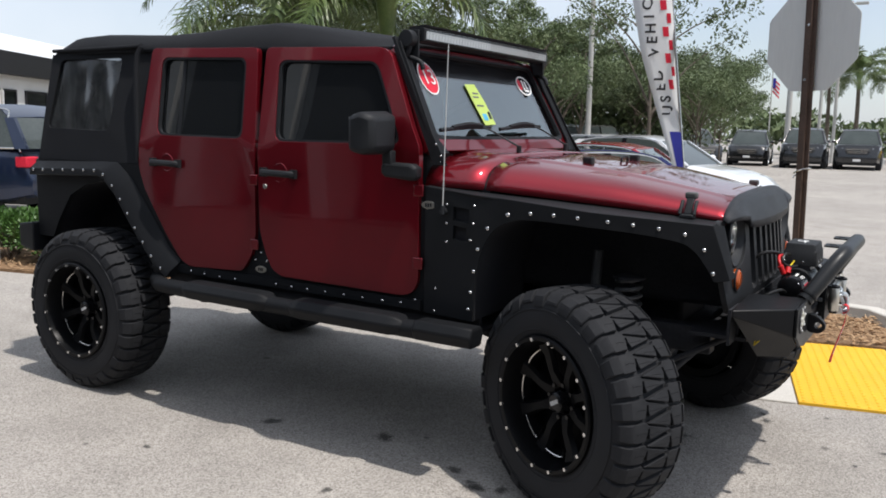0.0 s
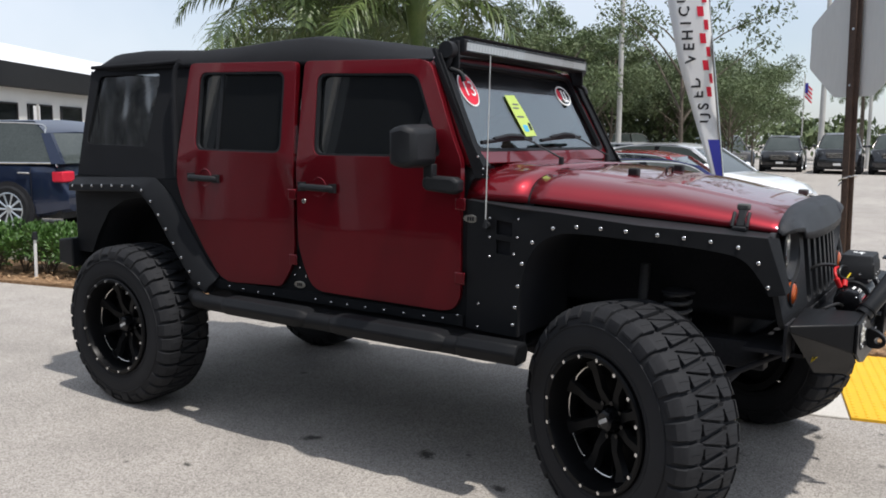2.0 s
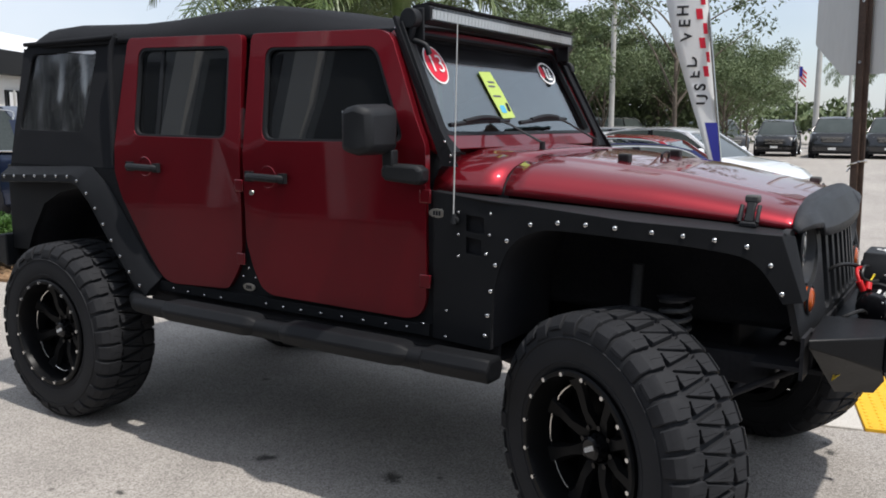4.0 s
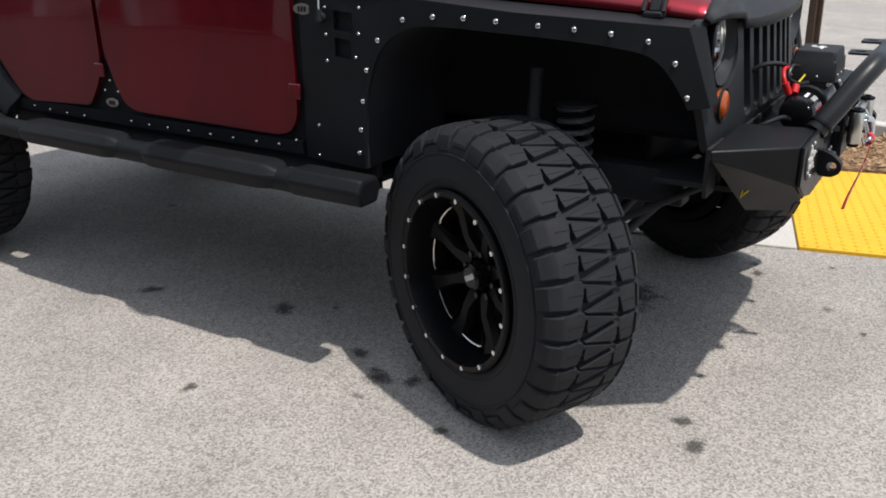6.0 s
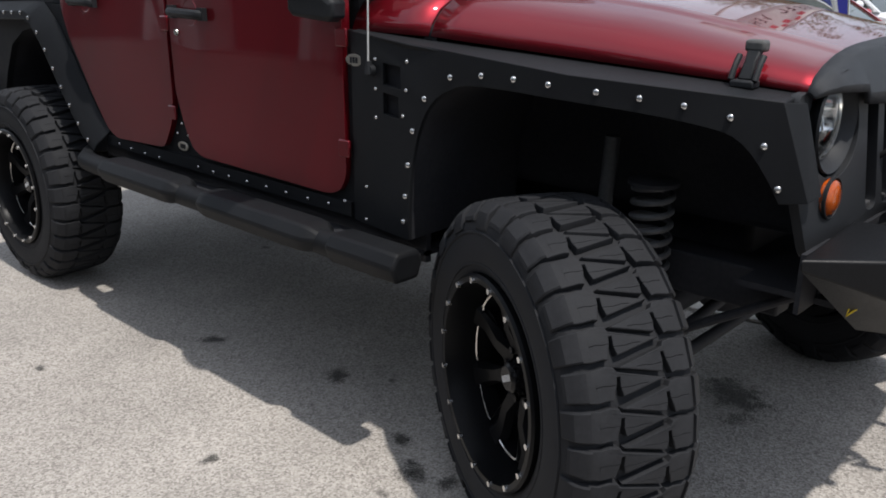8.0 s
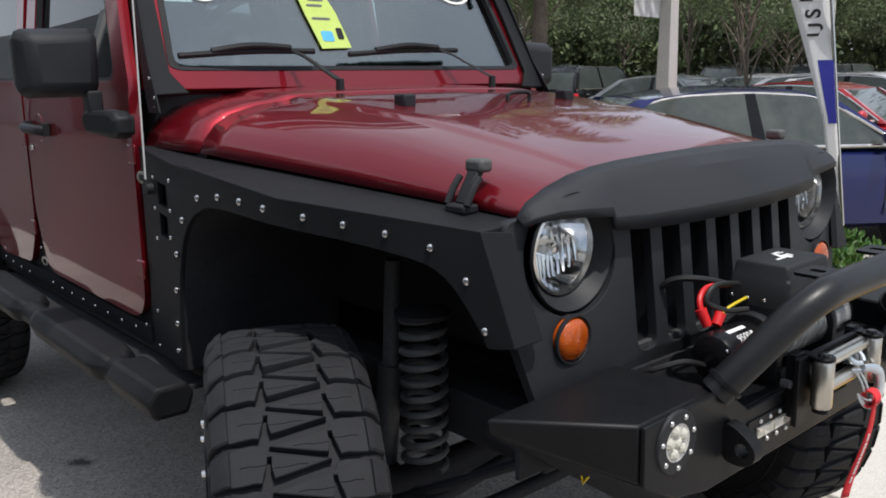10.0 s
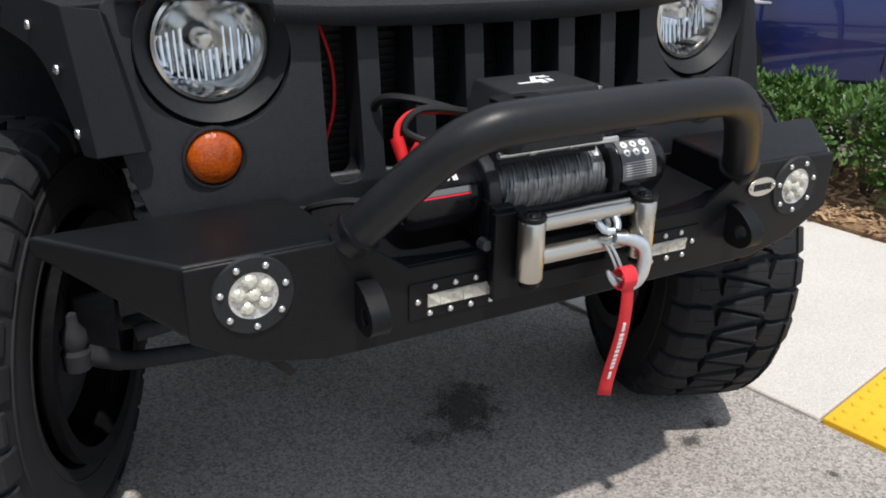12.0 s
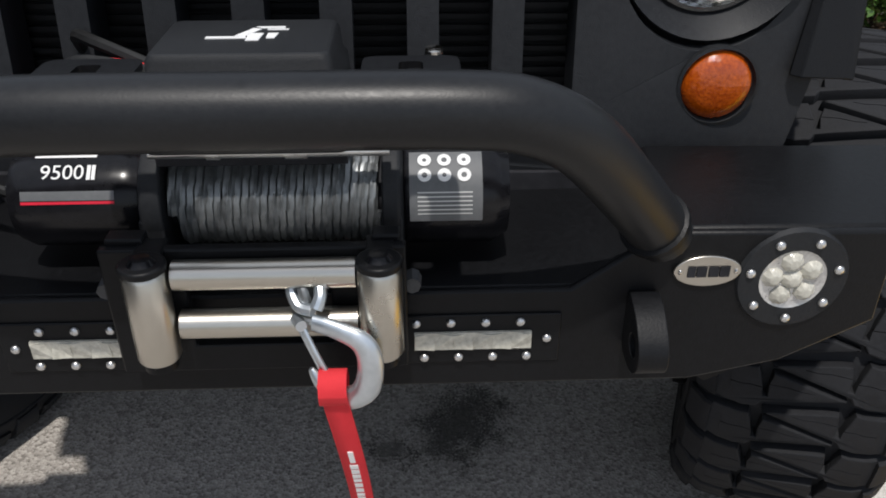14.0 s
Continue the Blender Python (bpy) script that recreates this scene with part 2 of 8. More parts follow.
def ground_material(name, tones, grain, stain=0.5, rough=0.85, bump=0.6):
    """Worn cast surface with stones of many tones, blotches and dark drips."""
    m = bpy.data.materials.new(name)
    m.use_nodes = True
    n, l = m.node_tree.nodes, m.node_tree.links
    p = n["Principled BSDF"]
    tc = n.new("ShaderNodeTexCoord")
    vec = tc.outputs["Object"]
    vo = n.new("ShaderNodeTexVoronoi")
    vo.inputs["Scale"].default_value = grain
    l.new(vec, vo.inputs["Vector"])
    ramp = n.new("ShaderNodeValToRGB")
    l.new(vo.outputs["Color"], ramp.inputs["Fac"])
    e = ramp.color_ramp.elements
    e[0].position, e[0].color = 0.12, (*tones[0], 1)
    e[1].position, e[1].color = 0.9, (*tones[2], 1)
    x = e.new(0.45)
    x.color = (*tones[1], 1)
    big, mid = n.new("ShaderNodeTexNoise"), n.new("ShaderNodeTexNoise")
    for t, s in ((big, 0.35), (mid, 2.6)):
        t.inputs["Scale"].default_value, t.inputs["Detail"].default_value = s, 7.0
        l.new(vec, t.inputs["Vector"])
    mr = n.new("ShaderNodeMapRange")
    mr.inputs["From Min"].default_value, mr.inputs["From Max"].default_value = 0.3, 0.7
    mr.inputs["To Min"].default_value, mr.inputs["To Max"].default_value = 1 - 0.3 * stain, 1 + 0.12 * stain
    ad = n.new("ShaderNodeMath")
    ad.operation = 'ADD'
    hf = n.new("ShaderNodeMath")
    hf.operation = 'MULTIPLY'
    hf.inputs[1].default_value = 0.5
    l.new(big.outputs["Fac"], ad.inputs[0])
    l.new(mid.outputs["Fac"], ad.inputs[1])
    l.new(ad.outputs["Value"], hf.inputs[0])
    l.new(hf.outputs["Value"], mr.inputs["Value"])
    mul = n.new("ShaderNodeMix")
    mul.data_type, mul.blend_type = 'RGBA', 'MULTIPLY'
    mul.inputs["Factor"].default_value = 1.0
    l.new(ramp.outputs["Color"], mul.inputs["A"])
    l.new(mr.outputs["Result"], mul.inputs["B"])
    # small dark spots of oil and gum
    sp = n.new("ShaderNodeTexVoronoi")
    sp.inputs["Scale"].default_value = 2.4
    l.new(vec, sp.inputs["Vector"])
    edge = n.new("ShaderNodeTexNoise")
    edge.inputs["Scale"].default_value = 38.0
    l.new(vec, edge.inputs["Vector"])
    eo = n.new("ShaderNodeMath")
    eo.operation = 'MULTIPLY_ADD'
    eo.inputs[1].default_value, eo.inputs[2].default_value = 0.11, -0.05
    l.new(edge.outputs["Fac"], eo.inputs[0])
    so = n.new("ShaderNodeMath")
    so.operation = 'ADD'
    l.new(sp.outputs["Distance"], so.inputs[0])
    l.new(eo.outputs["Value"], so.inputs[1])
    sm = n.new("ShaderNodeMapRange")
    sm.inputs["From Min"].default_value, sm.inputs["From Max"].default_value = 0.035, 0.075
    sm.inputs["To Min"].default_value, sm.inputs["To Max"].default_value = 1 - 0.55 * stain, 1.0
    l.new(so.outputs["Value"], sm.inputs["Value"])
    mul2 = n.new("ShaderNodeMix")
    mul2.data_type, mul2.blend_type = 'RGBA', 'MULTIPLY'
    mul2.inputs["Factor"].default_value = 1.0
    l.new(mul.outputs["Result"], mul2.inputs["A"])
    l.new(sm.outputs["Result"], mul2.inputs["B"])
    l.new(mul2.outputs["Result"], p.inputs["Base Color"])
    p.inputs["Roughness"].default_value = rough
    p.inputs["Specular IOR Level"].default_value = 0.3
    bp = n.new("ShaderNodeBump")
    bp.inputs["Strength"].default_value, bp.inputs["Distance"].default_value = bump, 0.004
    l.new(vo.outputs["Distance"], bp.inputs["Height"])
    l.new(bp.outputs["Normal"], p.inputs["Normal"])
    return m


M_RED = surf("red_paint", (0.182, 0.0046, 0.0115), (0.225, 0.0066, 0.0155), 1.5, 900, rough=0.40, rough2=0.46, metal=0.72, spec=0.3, coat=1.0, mix=0.3)
M_ARMOUR = surf("textured_black_coating", (0.0070, 0.0077, 0.0093), (0.0118, 0.0129, 0.0151), 5, 260, rough=0.5, rough2=0.7, spec=0.25, bump=0.35, bump_scale=700)
M_PLASTIC = surf("black_plastic", (0.012, 0.013, 0.015), (0.022, 0.0235, 0.026), 8, 300, rough=0.5, spec=0.3, bump=0.2, bump_scale=900)
M_SATIN = surf("satin_black_steel", (0.0050, 0.0052, 0.0060), (0.0085, 0.0089, 0.0102), 6, 150, rough=0.36, rough2=0.48, spec=0.23, bump=0.12, bump_scale=400)
M_GLOSSBLACK = surf("gloss_black", (0.005, 0.005, 0.006), (0.010, 0.010, 0.012), 4, 90, rough=0.16, rough2=0.26, spec=0.3)
M_DARK = surf("dark_undercarriage", (0.017, 0.0172, 0.020), (0.031, 0.0315, 0.036), 9, 70, rough=0.7, spec=0.25)
M_FABRIC = surf("black_canvas", (0.012, 0.0128, 0.015), (0.02, 0.0212, 0.0245), 4, 220, rough=0.85, spec=0.25, bump=0.5, bump_scale=1400, dist=0.001)
M_RUBBER = surf("tyre_rubber", (0.0125, 0.0131, 0.0150), (0.0235, 0.0243, 0.0275), 7, 120, rough=0.68, rough2=0.85, spec=0.32, bump=0.25, bump_scale=300)
M_CHROME = surf("polished_steel", (0.62, 0.60, 0.57), (0.72, 0.70, 0.66), 8, 60, rough=0.16, rough2=0.26, metal=1.0)
M_STAINLESS = surf("brushed_stainless", (0.56, 0.53, 0.47), (0.60, 0.57, 0.51), 6, 60, rough=0.27, rough2=0.31, metal=1.0)
M_BOLT = surf("zinc_bolt", (0.6, 0.6, 0.6), (0.75, 0.75, 0.74), 30, 300, rough=0.22, metal=1.0)
M_BOLTCAP = surf("dull_zinc_cap", (0.62, 0.62, 0.62), (0.74, 0.74, 0.73), 30, 300, rough=0.3, metal=0.9)
M_ZINC = surf("galvanised_steel", (0.55, 0.60, 0.64), (0.68, 0.72, 0.76), 14, 90, rough=0.3, rough2=0.45, metal=0.85)
M_ROPE = surf("steel_rope", (0.15, 0.158, 0.162), (0.30, 0.315, 0.32), 25, 90, rough=0.4, metal=0.65)
M_AMBER = surf("amber_lens", (0.27, 0.036, 0.002), (0.56, 0.105, 0.005), 40, 260, rough=0.12, bump=0.5, bump_scale=240, coat=0.6)
M_LENS = glassy("clear_lens", (0.93, 0.95, 0.96))
M_REFLECTOR = surf("lamp_reflector", (0.8, 0.81, 0.82), (0.92, 0.92, 0.92), 20, 140, rough=0.06, rough2=0.14, metal=1.0)
M_LED = surf("led_lens", (0.40, 0.385, 0.33), (0.62, 0.60, 0.52), 50, 220, rough=0.15, bump=0.6, bump_scale=120, coat=0.5)
M_TINT = glassy("tinted_door_glass", (0.12, 0.13, 0.135), opacity=0.45, colour=(0.026, 0.029, 0.032), f0=0.085)
M_SCREEN = glassy("windscreen_glass", (0.62, 0.74, 0.73), f0=0.24)
M_BARLENS = surf("light_bar_reflector", (0.46, 0.45, 0.44), (0.70, 0.69, 0.67), 60, 240, rough=0.25, rough2=0.4, metal=0.5)
M_VINYL = glassy("clear_vinyl", (0.32, 0.34, 0.37), rough=0.12, opacity=0.3, colour=(0.06, 0.065, 0.07))
M_REDCABLE = surf("red_cable", (0.55, 0.012, 0.015), (0.68, 0.02, 0.025), 30, 120, rough=0.4)
M_BLACKCABLE = surf("black_cable", (0.012, 0.012, 0.012), None, 30, 120, rough=0.4)
M_YELLOWWIRE = surf("yellow_wire", (0.6, 0.45, 0.02), None, 30, 120, rough=0.45)
M_REDSTRAP = surf("red_webbing", (0.62, 0.02, 0.03), (0.72, 0.035, 0.045), 30, 900, rough=0.7, bump=0.4, bump_scale=1600, dist=0.001)
M_WHITE = surf("white_print", (0.78, 0.78, 0.77), (0.84, 0.84, 0.83), 12, 90, rough=0.5)
M_GREYPRINT = surf("grey_print", (0.110, 0.115, 0.120), (0.140, 0.145, 0.150), 20, 200, rough=0.5)
M_LIME = surf("lime_card", (0.46, 0.60, 0.13), (0.52, 0.66, 0.17), 8, 60, rough=0.6)
M_CYAN = surf("blue_print", (0.08, 0.38, 0.6), None, 12, 60, rough=0.6)
M_REDPRINT = surf("red_print", (0.62, 0.015, 0.04), None, 12, 60, rough=0.5)
M_INTERIOR = surf("dark_interior", (0.02, 0.02, 0.021), (0.035, 0.035, 0.036), 6, 100, rough=0.8)
M_GROUND = ground_material("worn_lot_surface", ((0.225, 0.206, 0.185), (0.380, 0.350, 0.318), (0.535, 0.498, 0.457)), 165.0, 0.9, bump=0.6)
M_WALK = ground_material("pale_concrete", ((0.50, 0.47, 0.42), (0.58, 0.55, 0.50), (0.66, 0.63, 0.58)), 260.0, 0.45, bump=0.2)
M_OIL = surf("oil_soaked_surface", (0.045, 0.043, 0.04), (0.12, 0.115, 0.105), 14, 120, rough=0.6, bump=0.5, bump_scale=150)


def ragged(m):
    """Let the stain soak out unevenly towards its rim."""
    n, l = m.node_tree.nodes, m.node_tree.links
    tc, geo = n.new("ShaderNodeTexCoord"), n.new("ShaderNodeNewGeometry")
    ln = n.new("ShaderNodeVectorMath")
    ln.operation = 'LENGTH'
    l.new(tc.outputs["Object"], ln.inputs[0])
    big, fine = n.new("ShaderNodeTexNoise"), n.new("ShaderNodeTexNoise")
    for t, s in ((big, 22.0), (fine, 230.0)):
        t.inputs["Scale"].default_value, t.inputs["Detail"].default_value = s, 3.0
        l.new(geo.outputs["Position"], t.inputs["Vector"])
    mix = n.new("ShaderNodeMath")
    mix.operation = 'MULTIPLY_ADD'
    mix.inputs[1].default_value = 1.5
    l.new(fine.outputs["Fac"], mix.inputs[0])
    l.new(big.outputs["Fac"], mix.inputs[2])
    dif = n.new("ShaderNodeMath")
    dif.operation = 'SUBTRACT'
    l.new(mix.outputs["Value"], dif.inputs[0])
    l.new(ln.outputs["Value"], dif.inputs[1])
    mr = n.new("ShaderNodeMapRange")
    mr.inputs["From Min"].default_value, mr.inputs["From Max"].default_value = 0.58, 0.95
    mr.inputs["To Min"].default_value, mr.inputs["To Max"].default_value = 0.0, 0.7
    l.new(dif.outputs["Value"], mr.inputs["Value"])
    l.new(mr.outputs["Result"], n["Principled BSDF"].inputs["Alpha"])
    return m


ragged(M_OIL)
M_PAD = surf("yellow_tactile", (0.72, 0.40, 0.015), (0.80, 0.47, 0.025), 5, 80, rough=0.6, bump=0.2, bump_scale=300)
M_SIGNBACK = surf("bare_aluminium", (0.60, 0.605, 0.59), (0.66, 0.665, 0.65), 3, 20, rough=0.55, metal=0.25, stretch=(3, 3, 0.4))
M_POST = surf("brown_post", (0.05, 0.032, 0.024), (0.10, 0.065, 0.05), 10, 80, rough=0.7, bump=0.3, bump_scale=120)
M_POLE = surf("concrete_pole", (0.42, 0.41, 0.39), (0.52, 0.51, 0.48), 3, 60, rough=0.8)
M_MULCH = surf("bark_mulch", (0.16, 0.085, 0.04), (0.42, 0.27, 0.15), 30, 160, rough=0.9, bump=0.8, bump_scale=90, rand=0.35, dist=0.01)
M_SHRUB = surf("glossy_leaf", (0.035, 0.095, 0.018), (0.10, 0.19, 0.04), 9, 90, rough=0.38, rough2=0.5)
M_LEAF = surf("tree_leaf", (0.056, 0.090, 0.034), (0.145, 0.182, 0.078), 1.2, 60, rough=0.5, rand=0.22)
M_PALM = surf("palm_leaf", (0.052, 0.095, 0.024), (0.155, 0.20, 0.060), 2.5, 60, rough=0.38, rough2=0.5)
M_BARK = surf("tree_bark", (0.085, 0.068, 0.054), (0.17, 0.14, 0.11), 4, 50, rough=0.9, bump=0.7, bump_scale=30, dist=0.02)
M_WALL = surf("white_stucco", (0.68, 0.67, 0.63), (0.76, 0.75, 0.72), 1.2, 60, rough=0.85, bump=0.15, bump_scale=90)
M_BAND = surf("black_fascia", (0.012, 0.012, 0.013), (0.02, 0.02, 0.021), 2, 40, rough=0.55)
M_ROOFWHITE = surf("white_metal_roof", (0.72, 0.73, 0.74), (0.8, 0.81, 0.82), 1, 30, rough=0.5)
M_DARKGLASS = surf("dark_window", (0.012, 0.014, 0.016), None, 3, 40, rough=0.06)
M_CHIP = surf("bark_chip", (0.22, 0.12, 0.06), (0.56, 0.38, 0.22), 40, 12, rough=0.9, mix=0.6)
M_CLOTH = surf("white_banner_cloth", (0.74, 0.74, 0.74), (0.8, 0.8, 0.8), 4, 80, rough=0.75)
M_BLUECLOTH = surf("blue_banner_cloth", (0.03, 0.035, 0.28), (0.04, 0.045, 0.34), 4, 80, rough=0.7)
M_BLACKPRINT = surf("black_print", (0.02, 0.02, 0.022), None, 12, 60, rough=0.6)
M_GREYPLATE = surf("grey_plate", (0.16, 0.165, 0.17), (0.2, 0.205, 0.21), 6, 60, rough=0.5)
M_CARGLASS = surf("car_window", (0.045, 0.056, 0.053), (0.07, 0.082, 0.078), 2, 30, rough=0.04, rough2=0.06)
M_LAMP = surf("car_lamp", (0.55, 0.57, 0.58), (0.75, 0.76, 0.77), 20, 80, rough=0.1, metal=0.6)
M_FASCIA = surf("pale_fascia", (0.22, 0.225, 0.23), (0.26, 0.265, 0.27), 1, 30, rough=0.6)
M_VISOR = surf("coarse_black_coating", (0.016, 0.0174, 0.0205), (0.028, 0.030, 0.035), 5, 200, rough=0.45, rough2=0.6, spec=0.34, bump=0.7, bump_scale=520)
M_GRILLE = surf("matt_black_paint", (0.0145, 0.0156, 0.0180), (0.0230, 0.0247, 0.0280), 6, 150, rough=0.48, rough2=0.58, spec=0.36, bump=0.2, bump_scale=600)
M_BOLTGREY = surf("worn_grey_steel", (0.045, 0.046, 0.048), (0.09, 0.091, 0.095), 20, 120, rough=0.5, metal=0.4)
M_TUBE = surf("wrinkle_black_tube", (0.0080, 0.0085, 0.0097), (0.0130, 0.0139, 0.0157), 8, 200, rough=0.36, rough2=0.46, spec=0.42, bump=0.05, bump_scale=420)
M_SHOCK = surf("grey_shock", (0.06, 0.062, 0.065), (0.10, 0.10, 0.105), 9, 80, rough=0.45)
M_STEP = surf("step_plastic", (0.0072, 0.0078, 0.0092), (0.0125, 0.0134, 0.0152), 8, 200, rough=0.5, spec=0.22, bump=0.3, bump_scale=600)
M_GREYPLASTIC = surf("faded_grey_plastic", (0.06, 0.062, 0.06), (0.10, 0.10, 0.098), 10, 120, rough=0.6)
M_CARGLASS_PALE = surf("pale_car_window", (0.05, 0.06, 0.056), (0.09, 0.10, 0.092), 1.5, 8, rough=0.04, rough2=0.06)
M_WHEELBLACK = surf("black_wheel_coating", (0.0042, 0.0044, 0.0050), (0.0075, 0.0077, 0.0086), 5, 120, rough=0.3, rough2=0.42, spec=0.14)
# for the unseen ground strip that darkens what the doors reflect
M_DARK_STRIP = ground_material("dark_strip_surface", ((0.04, 0.04, 0.041), (0.062, 0.061, 0.060), (0.10, 0.098, 0.095)), 140.0, 0.6)

# ---- the lifted off-road vehicle: x to its nose, y to its left, origin under the front axle ----
jeep = thing("off_road_vehicle", "lifted dark red four-door off-road vehicle with black armour and soft top", "car", pose(0, 0, 0.02))
# the nose and the bumper sit a degree askew on the lifted frame
ASKEW = Matrix.Translation((0.008, 0, 0.006)) @ Matrix.Translation((0.78, 0, 0.80)) @ pose(0, 0, 0, 1.15, 0, -0.9) @ Matrix.Translation((-0.78, 0, -0.80))
NOSE = Matrix.Translation((0.5, 0, 1.0)) @ pose(0, 0, 0, 0.7, 0, -0.5) @ Matrix.Translation((-0.5, 0, -1.0))


def side_y(x, z):
    y = 0.808 if z < 1.36 else 0.808 - (z - 1.36) * 0.145
    return y - max(0.0, x + 1.0) * 0.03


def on_side(s, out=0.0, thick=0.012):
    return lambda u, v, w: (u, s * (side_y(u, v) + out - w * thick), v)


def lerp(a, b, t):
    return a + (b - a) * t


def interp(x, xs, ys):
    return float(np.interp(x, xs, ys))


TUB = [(-3.53, 0.80), (-3.38, 0.80), (-3.31, 0.92), (-3.20, 1.06), (-3.05, 1.13), (-2.90, 1.155), (-2.74, 1.12), (-2.62, 1.02),
       (-2.53, 0.89), (-2.46, 0.76), (-2.40, 0.69), (-0.72, 0.685), (-0.72, 1.24), (-2.56, 1.262), (-3.49, 1.262)]
RIVET_LOW = [(-2.18, 0.718), (-2.08, 0.712), (-1.97, 0.708), (-1.86, 0.708), (-1.58, 0.715), (-1.48, 0.712), (-1.38, 0.712), (-1.27, 0.712),
             (-1.16, 0.712), (-1.05, 0.712), (-0.94, 0.712), (-0.84, 0.714), (-0.765, 0.735), (-1.69, 0.86), (-1.725, 0.82), (-1.65, 0.82)]
rb = B()
ball(rb, (0, 0, 0), 0.0085, 1, 0.65, 1, 10, 6)
RIVET = mesh_of(rb, "rivet", M_BOLT)
rb = B()
ball(rb, (0, 0, 0), 0.0052, 1, 0.65, 1, 8, 6)
RIVET_SMALL = mesh_of(rb, "rivet_small", M_BOLT)
rb = B()
ball(rb, (0, 0, 0), 0.0050, 0.7, 1, 1, 10, 7)
FRONT_BOLT = mesh_of(rb, "front_bolt", M_BOLTCAP)

FLARE = [(-3.50, 1.205), (-2.87, 1.225), (-2.80, 1.205), (-2.70, 1.12), (-2.55, 0.93), (-2.40, 0.76), (-2.30, 0.70)]


def fender_y(x):
    return interp(x, [-0.72, -0.45, 0.05, 0.52], [0.80, 0.838, 0.835, 0.662])


def fender_top(x):
    return interp(x, [-0.72, 0.47, 0.56], [1.240, 1.150, 1.138])


ARCH = [(-0.455, 0.685), (-0.445, 0.86), (-0.415, 0.99), (-0.37, 1.07), (-0.30, 1.115), (-0.20, 1.132), (0.10, 1.118), (0.33, 1.088),
        (0.405, 1.058), (0.455, 0.995), (0.485, 0.94)]
ARCH = [(p.x, p.z) for p in smooth_line([(x, 0, z) for x, z in ARCH], 3)]
RIVET_ARCH = [(-0.475, 0.735), (-0.465, 0.81), (-0.452, 0.90), (-0.434, 0.995), (-0.39, 1.085), (-0.30, 1.147), (-0.199, 1.159), (-0.10, 1.159),
              (0.0, 1.155), (0.113, 1.147), (0.202, 1.139), (0.291, 1.129), (0.381, 1.111), (0.449, 1.056), (0.484, 0.968)]

for s in (-1, 1):
    side = "right" if s < 0 else "left"
    tub = part("body_side", plate(B(), TUB, [], on_side(s, -0.012, 0.03)), M_ARMOUR, jeep, "textured black armour panel with rivets")
    for x, z in RIVET_LOW:
        share("rivet", RIVET_SMALL, tub, Matrix.Translation((x, s * (side_y(x, z) + (0.001 if z < 0.75 else -0.011)), z)) @ Matrix.Scale(1.15, 4))
    # rear flare: a sloped band that follows the wheel opening
    bm = B()
    rings = []
    for i, (x, z) in enumerate(FLARE):
        a, b = FLARE[max(i - 1, 0)], FLARE[min(i + 1, len(FLARE) - 1)]
        d = Vector((b[0] - a[0], b[1] - a[1])).normalized()
        nx, nz = -d.y, d.x
        y = side_y(x, z)
        wd = 0.045 + 0.06 * abs(d.y)
        rings.append([(x + nx * wd, s * (y - 0.01), z + nz * wd), (x + nx * 0.005, s * (y + 0.045), z + nz * 0.005),
                      (x - nx * 0.035, s * (y + 0.05), z - nz * 0.035), (x - nx * 0.04, s * (y - 0.01), z - nz * 0.04)])
    flare = part("rear_flare", loft(bm, rings), M_ARMOUR, jeep, "sloped black steel wheel flare", bevel=0.004)
    line = smooth_line([(x, 0, z) for x, z in FLARE], 4)
    total = [0.0]
    for a, b in zip(line, line[1:]):
        total.append(total[-1] + (b - a).length)
    for k in range(15):
        d = total[-1] * (k + 0.6) / 15.2
        j = max(i for i in range(len(total)) if total[i] <= d)
        p = line[j].lerp(line[min(j + 1, len(line) - 1)], (d - total[j]) / max(1e-6, total[min(j + 1, len(line) - 1)] - total[j]))
        share("rivet", RIVET, flare, Matrix.Translation((p.x - 0.008, s * (side_y(p.x, p.z) + 0.052), p.z - 0.006)))
    # front fender: armour plate with the wheel opening, flat top, dark liner
    outer = [(-0.72, 1.238), (-0.3, fender_top(-0.3) + 0.002), (0.05, fender_top(0.05)), (0.475, 1.149), (0.545, 0.945), (0.49, 0.935)]
    outer = outer + ARCH[::-1] + [(-0.72, 0.685)]
    vents = [[(-0.565, 1.105), (-0.485, 1.10), (-0.485, 1.158), (-0.565, 1.163)], [(-0.565, 1.025), (-0.495, 1.02), (-0.495, 1.078), (-0.565, 1.083)]]
    fen = part("front_fender", plate(B(), outer, vents, lambda u, v, w, s=s: (u, s * (fender_y(u) - w * 0.014), v)), M_ARMOUR, jeep,
               "textured black steel fender with rivets", bevel=0.002)
    for x, z in RIVET_ARCH:
        share("rivet", RIVET, fen, Matrix.Translation((x, s * (fender_y(x) + 0.002), z)))
    for x, z in [(-0.60, 1.17), (-0.60, 1.09), (-0.60, 1.01), (-0.455, 1.175), (-0.46, 1.10), (-0.475, 1.03), (-0.66, 0.70), (-0.655, 0.80)]:
        share("rivet", RIVET_SMALL, fen, Matrix.Translation((x, s * (fender_y(x) + 0.001), z)))
    part("vent_backing", box(B(), -0.58, -0.47, s * 0.80, s * 0.79, 1.0, 1.18), M_DARK, fen)
    bm = B()
    xs = [-0.72, -0.45, -0.2, 0.05, 0.25, 0.475]
